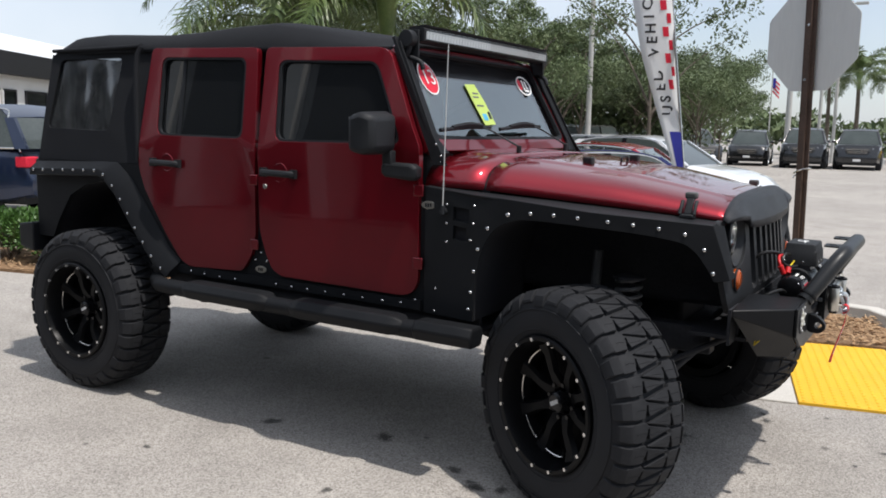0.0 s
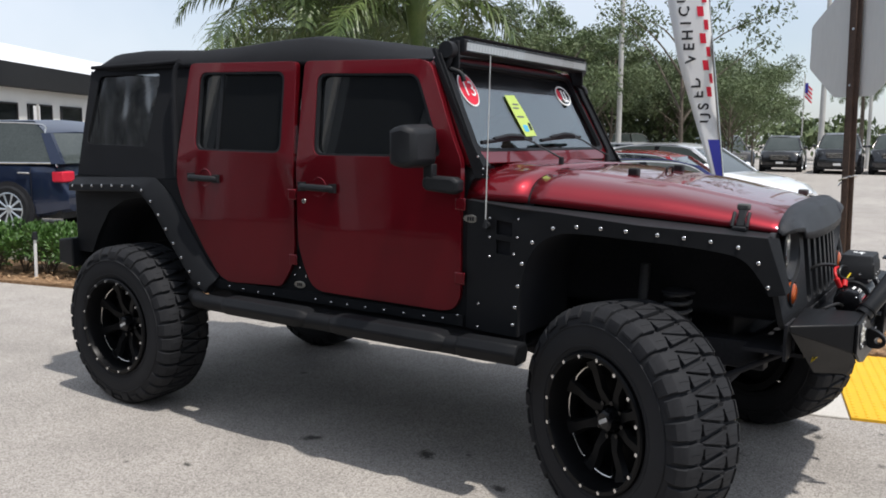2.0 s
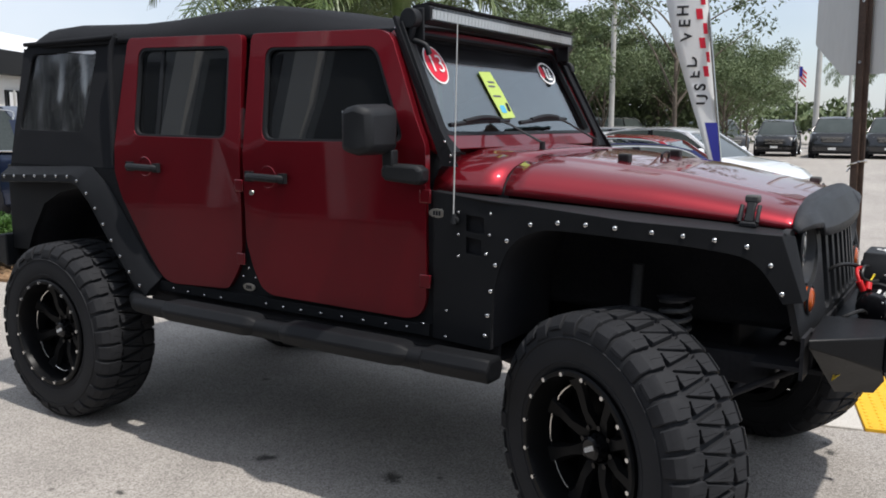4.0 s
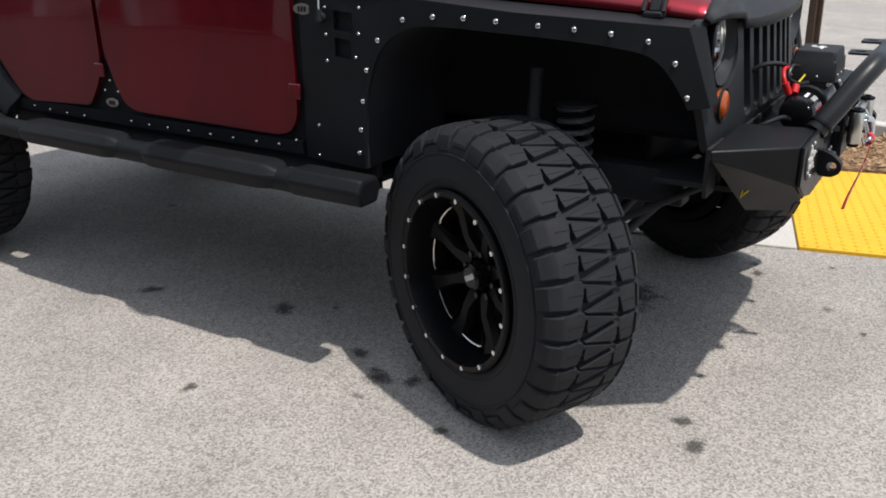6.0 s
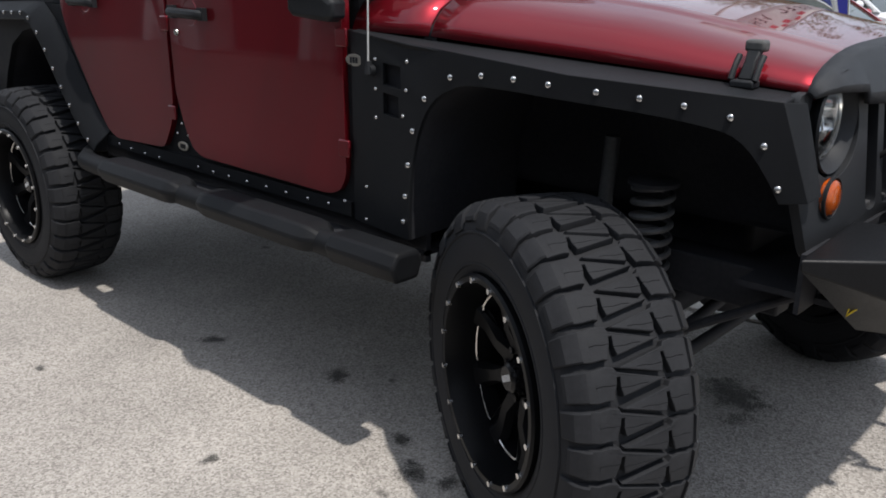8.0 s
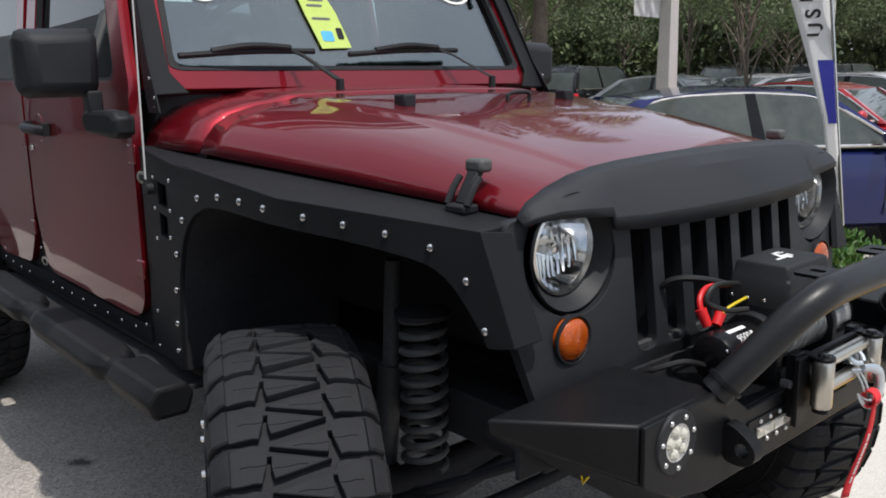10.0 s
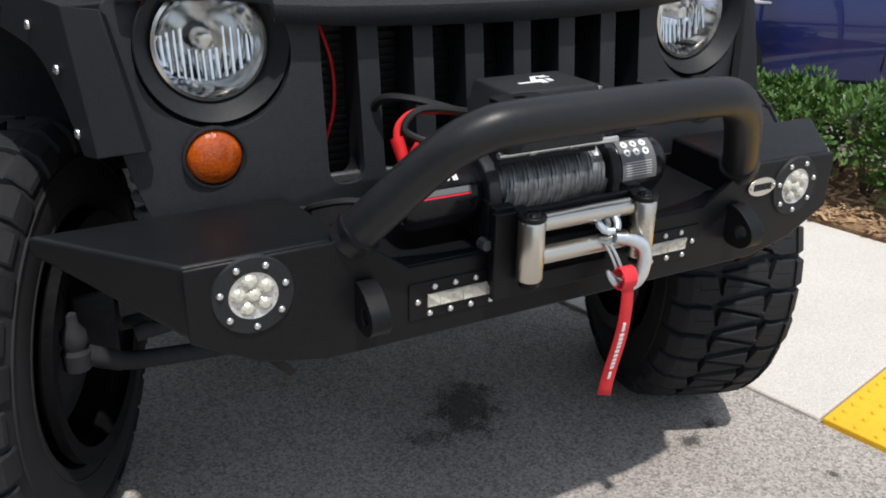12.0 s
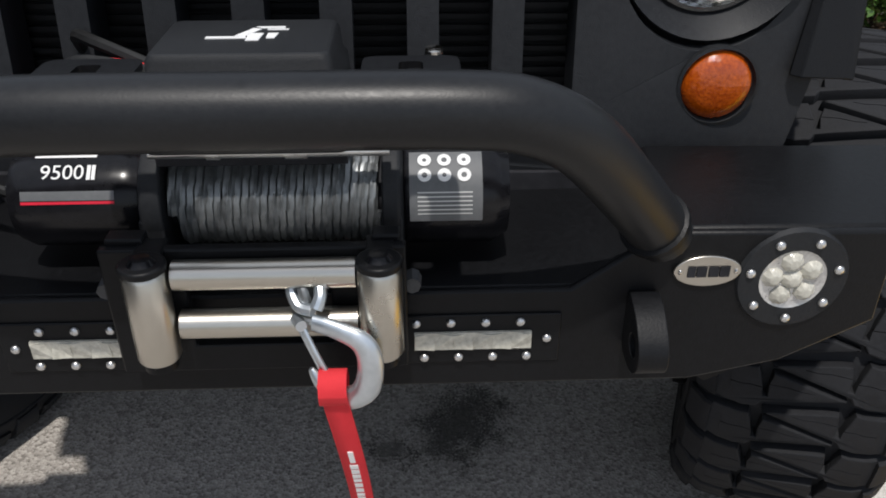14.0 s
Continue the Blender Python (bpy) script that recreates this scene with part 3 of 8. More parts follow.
    loft(bm, [[(x, s * fender_y(x), fender_top(x) - 0.001), (x, s * (interp(x, [-0.72, 0.52], [0.74, 0.545])), fender_top(x) + 0.008),
               (x, s * (interp(x, [-0.72, 0.52], [0.74, 0.545])), fender_top(x) - 0.02), (x, s * (fender_y(x) - 0.012), fender_top(x) - 0.016)] for x in xs])
    part("fender_top", bm, M_ARMOUR, fen, "", bevel=0.004)
    bm = B()
    loft(bm, [[(0.475, s * fender_y(0.475), 1.149), (0.505, s * 0.630, 1.146), (0.548, s * 0.594, 0.948), (0.545, s * fender_y(0.53), 0.945)],
              [(0.46, s * fender_y(0.475), 1.14), (0.494, s * 0.620, 1.136), (0.536, s * 0.584, 0.948), (0.53, s * fender_y(0.54), 0.945)]])
    part("fender_nose", bm, M_ARMOUR, fen, "", bevel=0.002)
    bm = B()
    lin = ARCH
    loft(bm, [[(x, s * (fender_y(x) - 0.013), z) for x, z in lin], [(x, s * 0.36, z + 0.01) for x, z in lin]], caps=False, closed=False)
    part("wheel_liner", bm, M_DARK, fen, "dark wheel well liner")
    bm = B()
    box(bm, -0.72, 0.50, s * 0.34, s * 0.36, 0.80, 1.2)
    part("inner_fender", bm, M_DARK, fen)
    # rear wheel well
    bm = B()
    lin = TUB[1:11]
    loft(bm, [[(x, s * 0.79, z) for x, z in lin], [(x, s * 0.50, z + 0.01) for x, z in lin]], caps=False, closed=False)
    part("wheel_liner", bm, M_DARK, tub)

# doors
FRONT_DOOR = [(-1.688, 1.862), (-1.0, 1.842), (-0.945, 1.815), (-0.80, 1.49), (-0.752, 1.40), (-0.748, 0.82), (-0.775, 0.765), (-0.83, 0.748),
              (-1.54, 0.758), (-1.60, 0.785), (-1.645, 0.87), (-1.682, 0.98), (-1.69, 1.36)]
FRONT_PANE = [(-1.60, 1.800), (-1.015, 1.780), (-0.85, 1.415), (-1.585, 1.412)]
REAR_DOOR = [(-2.515, 1.885), (-1.745, 1.864), (-1.71, 1.36), (-1.708, 0.95), (-1.73, 0.86), (-1.80, 0.757), (-2.18, 0.742), (-2.25, 0.77), (-2.36, 0.90),
             (-2.52, 1.13), (-2.565, 1.25), (-2.558, 1.40)]
REAR_PANE = [(-2.43, 1.835), (-1.815, 1.818), (-1.80, 1.418), (-2.425, 1.426)]


def handle_at(s, x, z, door):
    bm = B()
    y = side_y(x, z)
    tube(bm, [(x - 0.095, s * (y + 0.004), z), (x - 0.075, s * (y + 0.03), z), (x + 0.075, s * (y + 0.03), z - 0.004), (x + 0.095, s * (y + 0.004), z - 0.006)], 0.0165, 10, 4)
    box(bm, x - 0.118, x - 0.078, s * (y + 0.002), s * (y + 0.020), z - 0.022, z + 0.022)
    box(bm, x + 0.078, x + 0.112, s * (y + 0.002), s * (y + 0.022), z - 0.024, z + 0.018)
    h = part("door_handle", bm, M_PLASTIC, door, "black plastic pull handle", bevel=0.006)
    bm = B()
    lathe(bm, [(0.0, -0.001), (0.035, -0.001), (0.045, 0.003), (0.048, 0.0)], Matrix.Translation((x, s * (y - 0.001), z)) @ pose(0, 0, 0, 0, 0, s * 90), 20)
    part("handle_recess", bm, M_RED, h)


for s in (-1, 1):
    for name, outline, pane, hx, hz in (("front_door", FRONT_DOOR, FRONT_PANE, -1.55, 1.262), ("rear_door", REAR_DOOR, REAR_PANE, -2.345, 1.282)):
        door = part(name, plate(B(), rounded(outline, 0.03, 3), [rounded(pane, 0.05, 4)], on_side(s, 0.006, 0.03)), M_RED, jeep,
                    "glossy dark red steel door", bevel=0.006)
        big = [(u + (u - sum(p[0] for p in pane) / 4) * 0.03, v + (v - 1.61) * 0.04) for u, v in pane]
        part("window_pane", plate(B(), rounded(big, 0.05, 4), [], on_side(s, -0.018, 0.004)), M_TINT, door, "dark tinted glass")
        small = [(u - (u - sum(p[0] for p in pane) / 4) * 0.045, v - (v - 1.61) * 0.05) for u, v in pane]
        part("window_seal", plate(B(), rounded(pane, 0.05, 4), [rounded(small, 0.045, 4)], on_side(s, 0.002, 0.015)), M_PLASTIC, door, "black rubber seal")
        handle_at(s, hx, hz, door)
        if name == "front_door":
            bm = B()
            y = side_y(-1.64, 1.19)
            lathe(bm, [(0.0, 0.006), (0.011, 0.005), (0.013, 0.0)], Matrix.Translation((-1.64, s * (y + 0.006), 1.192)) @ pose(0, 0, 0, 0, 0, s * 90), 16)
            part("door_lock", bm, M_CHROME, door, "chrome key lock")
        else:
            part("window_divider", plate(B(), [(-2.285, 1.835), (-2.265, 1.835), (-2.265, 1.42), (-2.285, 1.42)], [], on_side(s, -0.012, 0.01)), M_PLASTIC, door)
        for z in (0.90, 1.22):
            bm = B()
            xh = -0.748 if name == "front_door" else -1.712
            yy = side_y(xh, z)
            box(bm, xh - 0.026, xh + 0.022, s * (yy + 0.002), s * (yy + 0.013), z - 0.026, z + 0.026)
            part("hinge", bm, M_RED, door, bevel=0.004)
    # trim rail between doors and roof
    part("door_sill", plate(B(), [(-2.30, 0.70), (-0.74, 0.69), (-0.74, 0.735), (-2.27, 0.745)], [], on_side(s, 0.0, 0.02)), M_ARMOUR, jeep)
    # mirror
    bm = B()
    loft(bm, [[(-0.97, s * 0.835, 1.385), (-0.97, s * 1.03, 1.385), (-0.97, s * 1.03, 1.535), (-0.97, s * 0.835, 1.545)],
              [(-0.90, s * 0.83, 1.372), (-0.90, s * 1.035, 1.372), (-0.90, s * 1.04, 1.55), (-0.90, s * 0.825, 1.558)],
              [(-0.845, s * 0.845, 1.39), (-0.845, s * 1.01, 1.39), (-0.845, s * 1.015, 1.53), (-0.845, s * 0.84, 1.54)]])
    mir = part("side_mirror", bm, M_PLASTIC, jeep, "black plastic wing mirror", bevel=0.022)
    bm = B()
    box(bm, -0.974, -0.968, s * 0.855, s * 1.01, 1.40, 1.53)
    part("mirror_glass", bm, M_REFLECTOR, mir)
    bm = B()
    foot = [(-0.905, 1.292), (-0.885, 1.276), (-0.765, 1.262), (-0.742, 1.275), (-0.740, 1.318), (-0.765, 1.334), (-0.885, 1.338), (-0.905, 1.325)]
    loft(bm, [[(x, s * 0.795, z) for x, z in foot], [(x, s * (0.872 if x < -0.80 else 0.842), z) for x, z in foot],
              [(-0.825 + (x + 0.825) * 0.86, s * (0.884 if x < -0.80 else 0.852), 1.304 + (z - 1.304) * 0.78) for x, z in foot]])
    loft(bm, [[(-0.900, s * 0.835, z), (-0.852, s * 0.835, z), (-0.852, s * 0.876, z), (-0.900, s * 0.876, z)] for z in (1.325, 1.39)])
    part("mirror_arm", bm, M_PLASTIC, mir, bevel=0.006)

# oval badges on the right panel
for x, z, n in ((-0.70, 1.160, 0.838), (-1.69, 0.775, 0.80)):
    for s in (-1, 1):
        bm = B()
        yy = (fender_y(x) if x > -1 else side_y(x, z) - 0.012)
        plate(bm, circle(x, z, 0.036, 24, 0.017), [], lambda u, v, w, s=s, yy=yy: (u, s * (yy + 0.004 - w * 0.005), v))
        bd = part("oval_badge", bm, M_STAINLESS, jeep, "small oval steel badge", bevel=0.001)
        for k in (-0.012, 0.0, 0.012):
            bm = B()
            box(bm, x + k - 0.004, x + k + 0.004, s * (yy + 0.0045), s * (yy + 0.0055), z - 0.008, z + 0.008)
            part("badge_mark", bm, M_DARK, bd)

# cowl and bonnet share one cross section
def bonnet_ring(x, lift=0.0):
    zc = interp(x, [-0.73, -0.45, -0.29, 0.053, 0.366, 0.467, 0.50], [1.398, 1.378, 1.366, 1.325, 1.262, 1.236, 1.224]) + lift
    ze = interp(x, [-0.73, -0.45, 0.40, 0.50], [1.240, 1.236, 1.168, 1.158]) + lift
    w = interp(x, [-0.73, -0.45, 0.30, 0.50], [0.775, 0.752, 0.608, 0.575])
    h = zc - ze
    sec = [(0.0, 0.0), (0.30, 0.015), (0.56, 0.045), (0.610, 0.062), (0.632, 0.085), (0.655, 0.125), (0.675, 0.142), (0.78, 0.20), (0.88, 0.34), (0.94, 0.52), (0.98, 0.76), (1.0, 1.0)]
    half = [(x, w * a, zc - h * b) for a, b in sec]
    return [(px, -py, pz) for px, py, pz in half[::-1]] + half[1:]


def shell(rings, thick, material, name, parent, label=""):
    bm = B()
    loft(bm, rings, caps=False, closed=False)
    ob = part(name, bm, material, parent, label, smooth=50)
    mod = ob.modifiers.new("solid", 'SOLIDIFY')
    mod.thickness, mod.offset = thick, -1
    return ob


shell([bonnet_ring(x) for x in (-0.74, -0.66, -0.56, -0.462)], 0.012, M_RED, "cowl", jeep, "glossy dark red cowl panel")
shell([bonnet_ring(x, -0.011) for x in (-0.475, -0.435)], 0.004, M_DARK, "bonnet_seal", jeep, "black rubber seal under the bonnet edge")
hood = shell([bonnet_ring(x) for x in np.linspace(-0.451, 0.46, 14)] + [bonnet_ring(0.485), bonnet_ring(0.50, -0.012)], 0.014, M_RED, "bonnet", jeep, "glossy dark red steel bonnet")
for y in (-0.325, 0.29):
    bm = B()
    box(bm, -0.19, -0.145, y - 0.02, y + 0.02, 1.335, 1.375)
    part("bonnet_buffer", bm, M_PLASTIC, hood, "black rubber buffer", bevel=0.006)
bm = B()
tube(bm, [(-0.14, 0.02, 1.34), (-0.14, 0.025, 1.368), (-0.14, 0.10, 1.37), (-0.14, 0.105, 1.34)], 0.006, 8, 4)
part("tie_down_loop", bm, M_PLASTIC, hood)
for s in (-1, 1):
    bm = B()
    box(bm, 0.378, 0.432, s * 0.62, s * 0.66, 1.158, 1.176)
    la = part("bonnet_latch", bm, M_PLASTIC, jeep, "black rubber bonnet latch", bevel=0.005)
    la.matrix_basis = Matrix.Translation((-0.044, -s * 0.022, 0.004))
    bm = B()
    loft(bm, [[(0.388, s * 0.645, 1.176), (0.422, s * 0.645, 1.176), (0.422, s * 0.63, 1.176), (0.388, s * 0.63, 1.176)], [(0.392, s * 0.625, 1.215), (0.418, s * 0.625, 1.215), (0.418, s * 0.61, 1.21), (0.392, s * 0.61, 1.21)],
              [(0.388, s * 0.605, 1.245), (0.422, s * 0.605, 1.245), (0.422, s * 0.59, 1.238), (0.388, s * 0.59, 1.238)]])
    part("latch_strap", bm, M_PLASTIC, la, bevel=0.004)
    for x in (0.378, 0.432):
        part("latch_arm", tube(B(), [(x, s * 0.652, 1.175), (x, s * 0.635, 1.205), (x, s * 0.618, 1.225)], 0.007, 8, 3), M_PLASTIC, la)
    bm = B()
    box(bm, 0.382, 0.428, s * 0.578, s * 0.612, 1.232, 1.258)
    part("latch_grip", bm, M_GREYPLASTIC, la, bevel=0.007)

# aerial
bm = B()
cyl(bm, (-0.612, -0.83, 1.13), (-0.612, -0.83, 1.165), 0.012, 0.008, 12)
cyl(bm, (-0.612, -0.835, 1.14), (-0.612, -0.80, 1.14), 0.016, None, 12)
aerial = part("aerial", bm, M_PLASTIC, jeep, "thin steel whip aerial on a black base")
part("aerial_rod", cyl(B(), (-0.612, -0.832, 1.16), (-0.60, -0.83, 1.83), 0.0026, 0.0018, 6), M_SIGNBACK, aerial, "thin bright steel rod")

# windscreen: a tilted frame with glass
WB, WT = Vector((-0.715, 0, 1.40)), Vector((-0.955, 0, 1.865))


def on_screen(off=0.0, thick=0.02):
    up = (WT - WB)
    nrm = Vector((up.z, 0, -up.x)).normalized()
    return lambda u, v, w: tuple(WB + up * v + Vector((0, u, 0)) + nrm * (off - w * thick))


scr = part("windscreen_frame", plate(B(), rounded([(-0.765, -0.02), (0.765, -0.02), (0.705, 1.0), (-0.705, 1.0)], 0.05, 4),
                                     [rounded([(-0.69, 0.09), (0.69, 0.09), (0.640, 0.95), (-0.640, 0.95)], 0.05, 4)], on_screen(0.0, 0.045)), M_RED, jeep,
           "glossy dark red windscreen frame", bevel=0.008)
part("windscreen_glass", plate(B(), rounded([(-0.70, 0.075), (0.70, 0.075), (0.650, 0.965), (-0.650, 0.965)], 0.05, 4), [], on_screen(-0.02, 0.005)), M_SCREEN, scr, "clear windscreen")
part("sun_strip", plate(B(), [(-0.642, 0.735), (0.642, 0.735), (0.632, 0.945), (-0.632, 0.945)], [], on_screen(-0.0183, 0.0012)), M_GLOSSBLACK, scr, "dark tint strip")
part("glass_seal", plate(B(), rounded([(-0.692, 0.088), (0.692, 0.088), (0.642, 0.952), (-0.642, 0.952)], 0.05, 4),
                         [rounded([(-0.672, 0.115), (0.672, 0.115), (0.625, 0.93), (-0.625, 0.93)], 0.05, 4)], on_screen(0.002, 0.02)), M_PLASTIC, scr)
for s in (-1, 1):
    bm = B()
    plate(bm, [(s * 0.768, -0.07), (s * 0.66, -0.06), (s * 0.70, 0.06), (s * 0.685, 0.5), (s * 0.655, 1.03), (s * 0.72, 1.04)], [], on_screen(0.018, 0.016))
    br = part("pillar_bracket", bm, M_ARMOUR, jeep, "black steel light bar bracket", bevel=0.003)
    bm = B()
    plate(bm, [(-0.63, 1.33), (-0.70, 1.33), (-0.955, 1.84), (-0.92, 1.87), (-0.72, 1.47)], [], lambda u, v, w, s=s: (u, s * (0.772 - (v - 1.35) * 0.11 - w * 0.006), v))
    part("bracket_side", bm, M_ARMOUR, br, bevel=0.002)
    for x, z in ((-0.665, 1.37), (-0.69, 1.42), (-0.665, 1.345)):
        share("bolt", RIVET_SMALL, br, Matrix.Translation((x, s * 0.77, z)))
    bm = B()
    cyl(bm, (-0.90, s * 0.66, 1.88), (-0.90, s * 0.705, 1.88), 0.038, None, 20)
    tube(bm, [(-0.93, s * 0.685, 1.78), (-0.90, s * 0.68, 1.83), (-0.895, s * 0.68, 1.88)], 0.016, 8, 4)
    box(bm, -0.925, -0.86, s * 0.648, s * 0.66, 1.80, 1.92)
    tube(bm, [(-0.90, s * 0.672, 1.80), (-0.85, s * 0.66, 1.78), (-0.835, s * 0.655, 1.745)], 0.012, 8, 4)
    part("bar_mount", bm, M_PLASTIC, br, bevel=0.003)
bm = B()
loft(bm, [[(-0.915, y, 1.868), (-0.84, y, 1.872), (-0.835, y, 1.925), (-0.86, y, 1.938), (-0.915, y, 1.925)] for y in (-0.645, 0.645)])
bar = part("light_bar", bm, M_PLASTIC, jeep, "long roof light bar with clear lens", bevel=0.004)
bm = B()
box(bm, -0.838, -0.826, -0.635, 0.635, 1.876, 1.922)
part("light_bar_lens", bm, M_LENS, bar)
bm = B()
box(bm, -0.848, -0.836, -0.631, -0.607, 1.881, 1.917)
LED_CELL = mesh_of(bm, "led", M_BARLENS)
for k in range(48):
    share("led", LED_CELL, bar, Matrix.Translation((0, k * 1.24 / 47, 0)))
bm = B()
loft(bm, [[(-0.92, y, 1.925), (-0.84, y, 1.934), (-0.835, y, 1.942), (-0.92, y, 1.934)] for y in (-0.645, 0.645)])
part("light_bar_fin", bm, M_DARK, bar)

# stickers on the glass
bm = B()
plate(bm, circle(-0.515, 0.70, 0.075, 28, 0.165), [], on_screen(-0.017, 0.001))
st = part("round_sticker", bm, M_WHITE, jeep, "round red and white sticker with a number")
bm = B()
plate(bm, circle(-0.515, 0.70, 0.067, 28, 0.148), [], on_screen(-0.0155, 0.001))
part("sticker_field", bm, M_REDPRINT, st)
up = (WT - WB).normalized()
rot = Matrix((Vector((0, 1, 0)), up, Vector((up.z, 0, -up.x)))).transposed().to_4x4()
lettering("sticker_number", "13", 0.11, M_WHITE, st, Matrix.Translation(Vector(on_screen(-0.0125, 0)(-0.515, 0.70, 0))) @ rot)
bm = B()
plate(bm, [(-0.16, 0.245), (-0.045, 0.255), (-0.065, 0.50), (-0.10, 0.68), (-0.20, 0.67), (-0.185, 0.48)], [], on_screen(-0.012, 0.001))
tag = part("lime_tag", bm, M_LIME, jeep, "lime green price tag stuck on the glass")
for (u, v, w, h, mt) in ((-0.125, 0.33, 0.022, 0.035, M_CYAN), (-0.075, 0.35, 0.012, 0.04, M_DARK), (-0.13, 0.58, 0.03, 0.008, M_GREYPRINT), (-0.14, 0.54, 0.03, 0.008, M_GREYPRINT), (-0.13, 0.45, 0.035, 0.008, M_GREYPRINT)):
    bm = B()
    plate(bm, rounded([(u - w, v - h), (u + w, v - h), (u + w, v + h), (u - w, v + h)], 0.01, 3), [], on_screen(-0.0105, 0.001))
    part("tag_print", bm, mt, tag)
bm = B()
plate(bm, circle(0.50, 0.735, 0.085, 28, 0.115), [circle(0.50, 0.735, 0.072, 28, 0.098)], on_screen(-0.017, 0.001))
st2 = part("corner_sticker", bm, M_WHITE, jeep, "white ring sticker with dark and red marks")
for pts, mt in ((circle(0.45, 0.745, 0.022, 16, 0.065), M_REDPRINT), ([(0.482, 0.68), (0.502, 0.68), (0.502, 0.80), (0.482, 0.80)], M_WHITE), ([(0.515, 0.70), (0.535, 0.70), (0.535, 0.79), (0.515, 0.79)], M_WHITE), ([(0.49, 0.665), (0.545, 0.665), (0.545, 0.69), (0.49, 0.69)], M_WHITE)):
    bm = B()
    plate(bm, pts, [], on_screen(-0.0155, 0.001))
    part("sticker_mark", bm, mt, st2)

# wipers
for pivot, joint, tip in (((-0.545, -0.262, 1.405), (-0.722, -0.312, 1.494), (-0.738, -0.662, 1.480)), ((-0.600, 0.412, 1.410), (-0.742, 0.292, 1.505), (-0.742, -0.089, 1.490))):
    p, q, e = Vector(pivot), Vector(joint), Vector(tip)
    bm = B()
    m = p.lerp(q, 0.4) + Vector((0, 0, 0.004))
    rings = []
    for c, w, h in ((p, 0.012, 0.009), (m, 0.011, 0.008), (p.lerp(q, 0.75) + Vector((0, 0, 0.008)), 0.010, 0.008), (q, 0.008, 0.007)):
        side = (q - p).cross(Vector((0, 0, 1))).normalized() * w
        rings.append([c - side, c + side, c + side * 0.7 + Vector((0, 0, h)), c - side * 0.7 + Vector((0, 0, h))])
    loft(bm, rings)
    cyl(bm, p - Vector((0, 0, 0.040)), p + Vector((0, 0, 0.010)), 0.013, 0.012, 14)
    arm = part("wiper", bm, M_PLASTIC, jeep, "black wiper arm and blade", bevel=0.002)
    bm = B()
    far = e + (q - e) * 1.22
    tube(bm, [e, e.lerp(far, 0.5) + Vector((0.006, 0, 0.006)), far], 0.009, 8, 5, radii=None)
    tube(bm, [e.lerp(far, 0.22) + Vector((0.004, 0, 0.010)), e.lerp(far, 0.5) + Vector((0.014, 0, 0.022)), e.lerp(far, 0.80) + Vector((0.006, 0, 0.012))], 0.010, 8, 4)
    part("wiper_blade", bm, M_PLASTIC, arm)

# soft top
ROOF_X = [-3.43, -3.30, -3.05, -2.80, -2.55, -2.30, -2.00, -1.73, -1.45, -1.20, -1.02, -0.945]
ROOF_Z = [1.968, 1.998, 2.002, 1.990, 1.980, 1.984, 2.002, 2.008, 1.968, 1.922, 1.896, 1.868]


def roof_ring(i):
    x, z = ROOF_X[i], ROOF_Z[i]
    w = interp(x, [-3.43, -3.2, -0.94], [0.655, 0.70, 0.685])
    edge = interp(x, [-3.43, -2.6, -0.94], [1.895, 1.890, 1.845])
    sec = [(0.0, 0.012), (0.4, 0.008), (0.7, 0.0), (0.86, -0.012), (0.94, -0.03)]
    half = [(x, w * a, z + b) for a, b in sec] + [(x, w * 0.99, lerp(z - 0.03, edge, 0.5)), (x, w * 1.03, edge), (x, w * 1.03, edge - 0.02)]
    return [(a, -b, c) for a, b, c in half[::-1]] + half[1:]


soft = shell([roof_ring(i) for i in range(len(ROOF_X))], 0.012, M_FABRIC, "soft_top", jeep, "black canvas soft top over the cabin")
for s in (-1, 1):
    hole = rounded([(-3.36, 1.845), (-2.80, 1.845), (-2.86, 1.44), (-3.42, 1.45)], 0.04, 4)
    q = part("quarter_curtain", plate(B(), [(-3.49, 1.262), (-2.575, 1.262), (-2.53, 1.895), (-3.40, 1.905), (-3.44, 1.86)], [hole],
                                      lambda u, v, w, s=s: (u, s * (side_y(u, v) - 0.015 - max(0, v - 1.36) * 0.03 - w * 0.01), v)), M_FABRIC, soft, "", bevel=0.003)
    # wrinkled clear sheet
    bm = B()
    rows = []
    for j in range(13):
        row = []
        for i in range(19):
            u, v = lerp(-3.44, -2.78, i / 18), lerp(1.42, 1.87, j / 12)
            wv = 0.010 * math.sin(i * 1.1 + j * 0.35) + 0.012 * noise.noise(Vector((i * 0.35, j * 0.2, s * 3.0)))
            row.append((u, s * (side_y(u, v) - 0.03 - max(0, v - 1.36) * 0.03 + wv * (0.35 + 0.65 * (i / 18))), v))
        rows.append(row)
    loft(bm, rows, caps=False, closed=False)
    part("curtain_window", bm, M_VINYL, q, "creased smoky vinyl window", smooth=60)
    bm = B()
    tube(bm, [(-2.60, s * 0.745, 1.895), (-2.62, s * 0.765, 1.80), (-2.59, s * 0.795, 1.45), (-2.585, s * 0.80, 1.28)], 0.014, 8, 4)
    part("curtain_edge", bm, M_FABRIC, q)
    bm = B()
    tube(bm, [(-3.44, s * 0.70, 1.90), (-3.10, s * 0.722, 1.898), (-2.70, s * 0.727, 1.90), (-2.62, s * 0.725, 1.905)], 0.011, 8, 4)
    part("roof_piping", bm, M_FABRIC, soft)
bm = B()
loft(bm, [[(-3.50, -0.79, 1.262), (-3.50, 0.79, 1.262)], [(-3.45, -0.70, 1.88), (-3.45, 0.70, 1.88)]], caps=False, closed=False)
rear = part("rear_curtain", bm, M_FABRIC, soft)
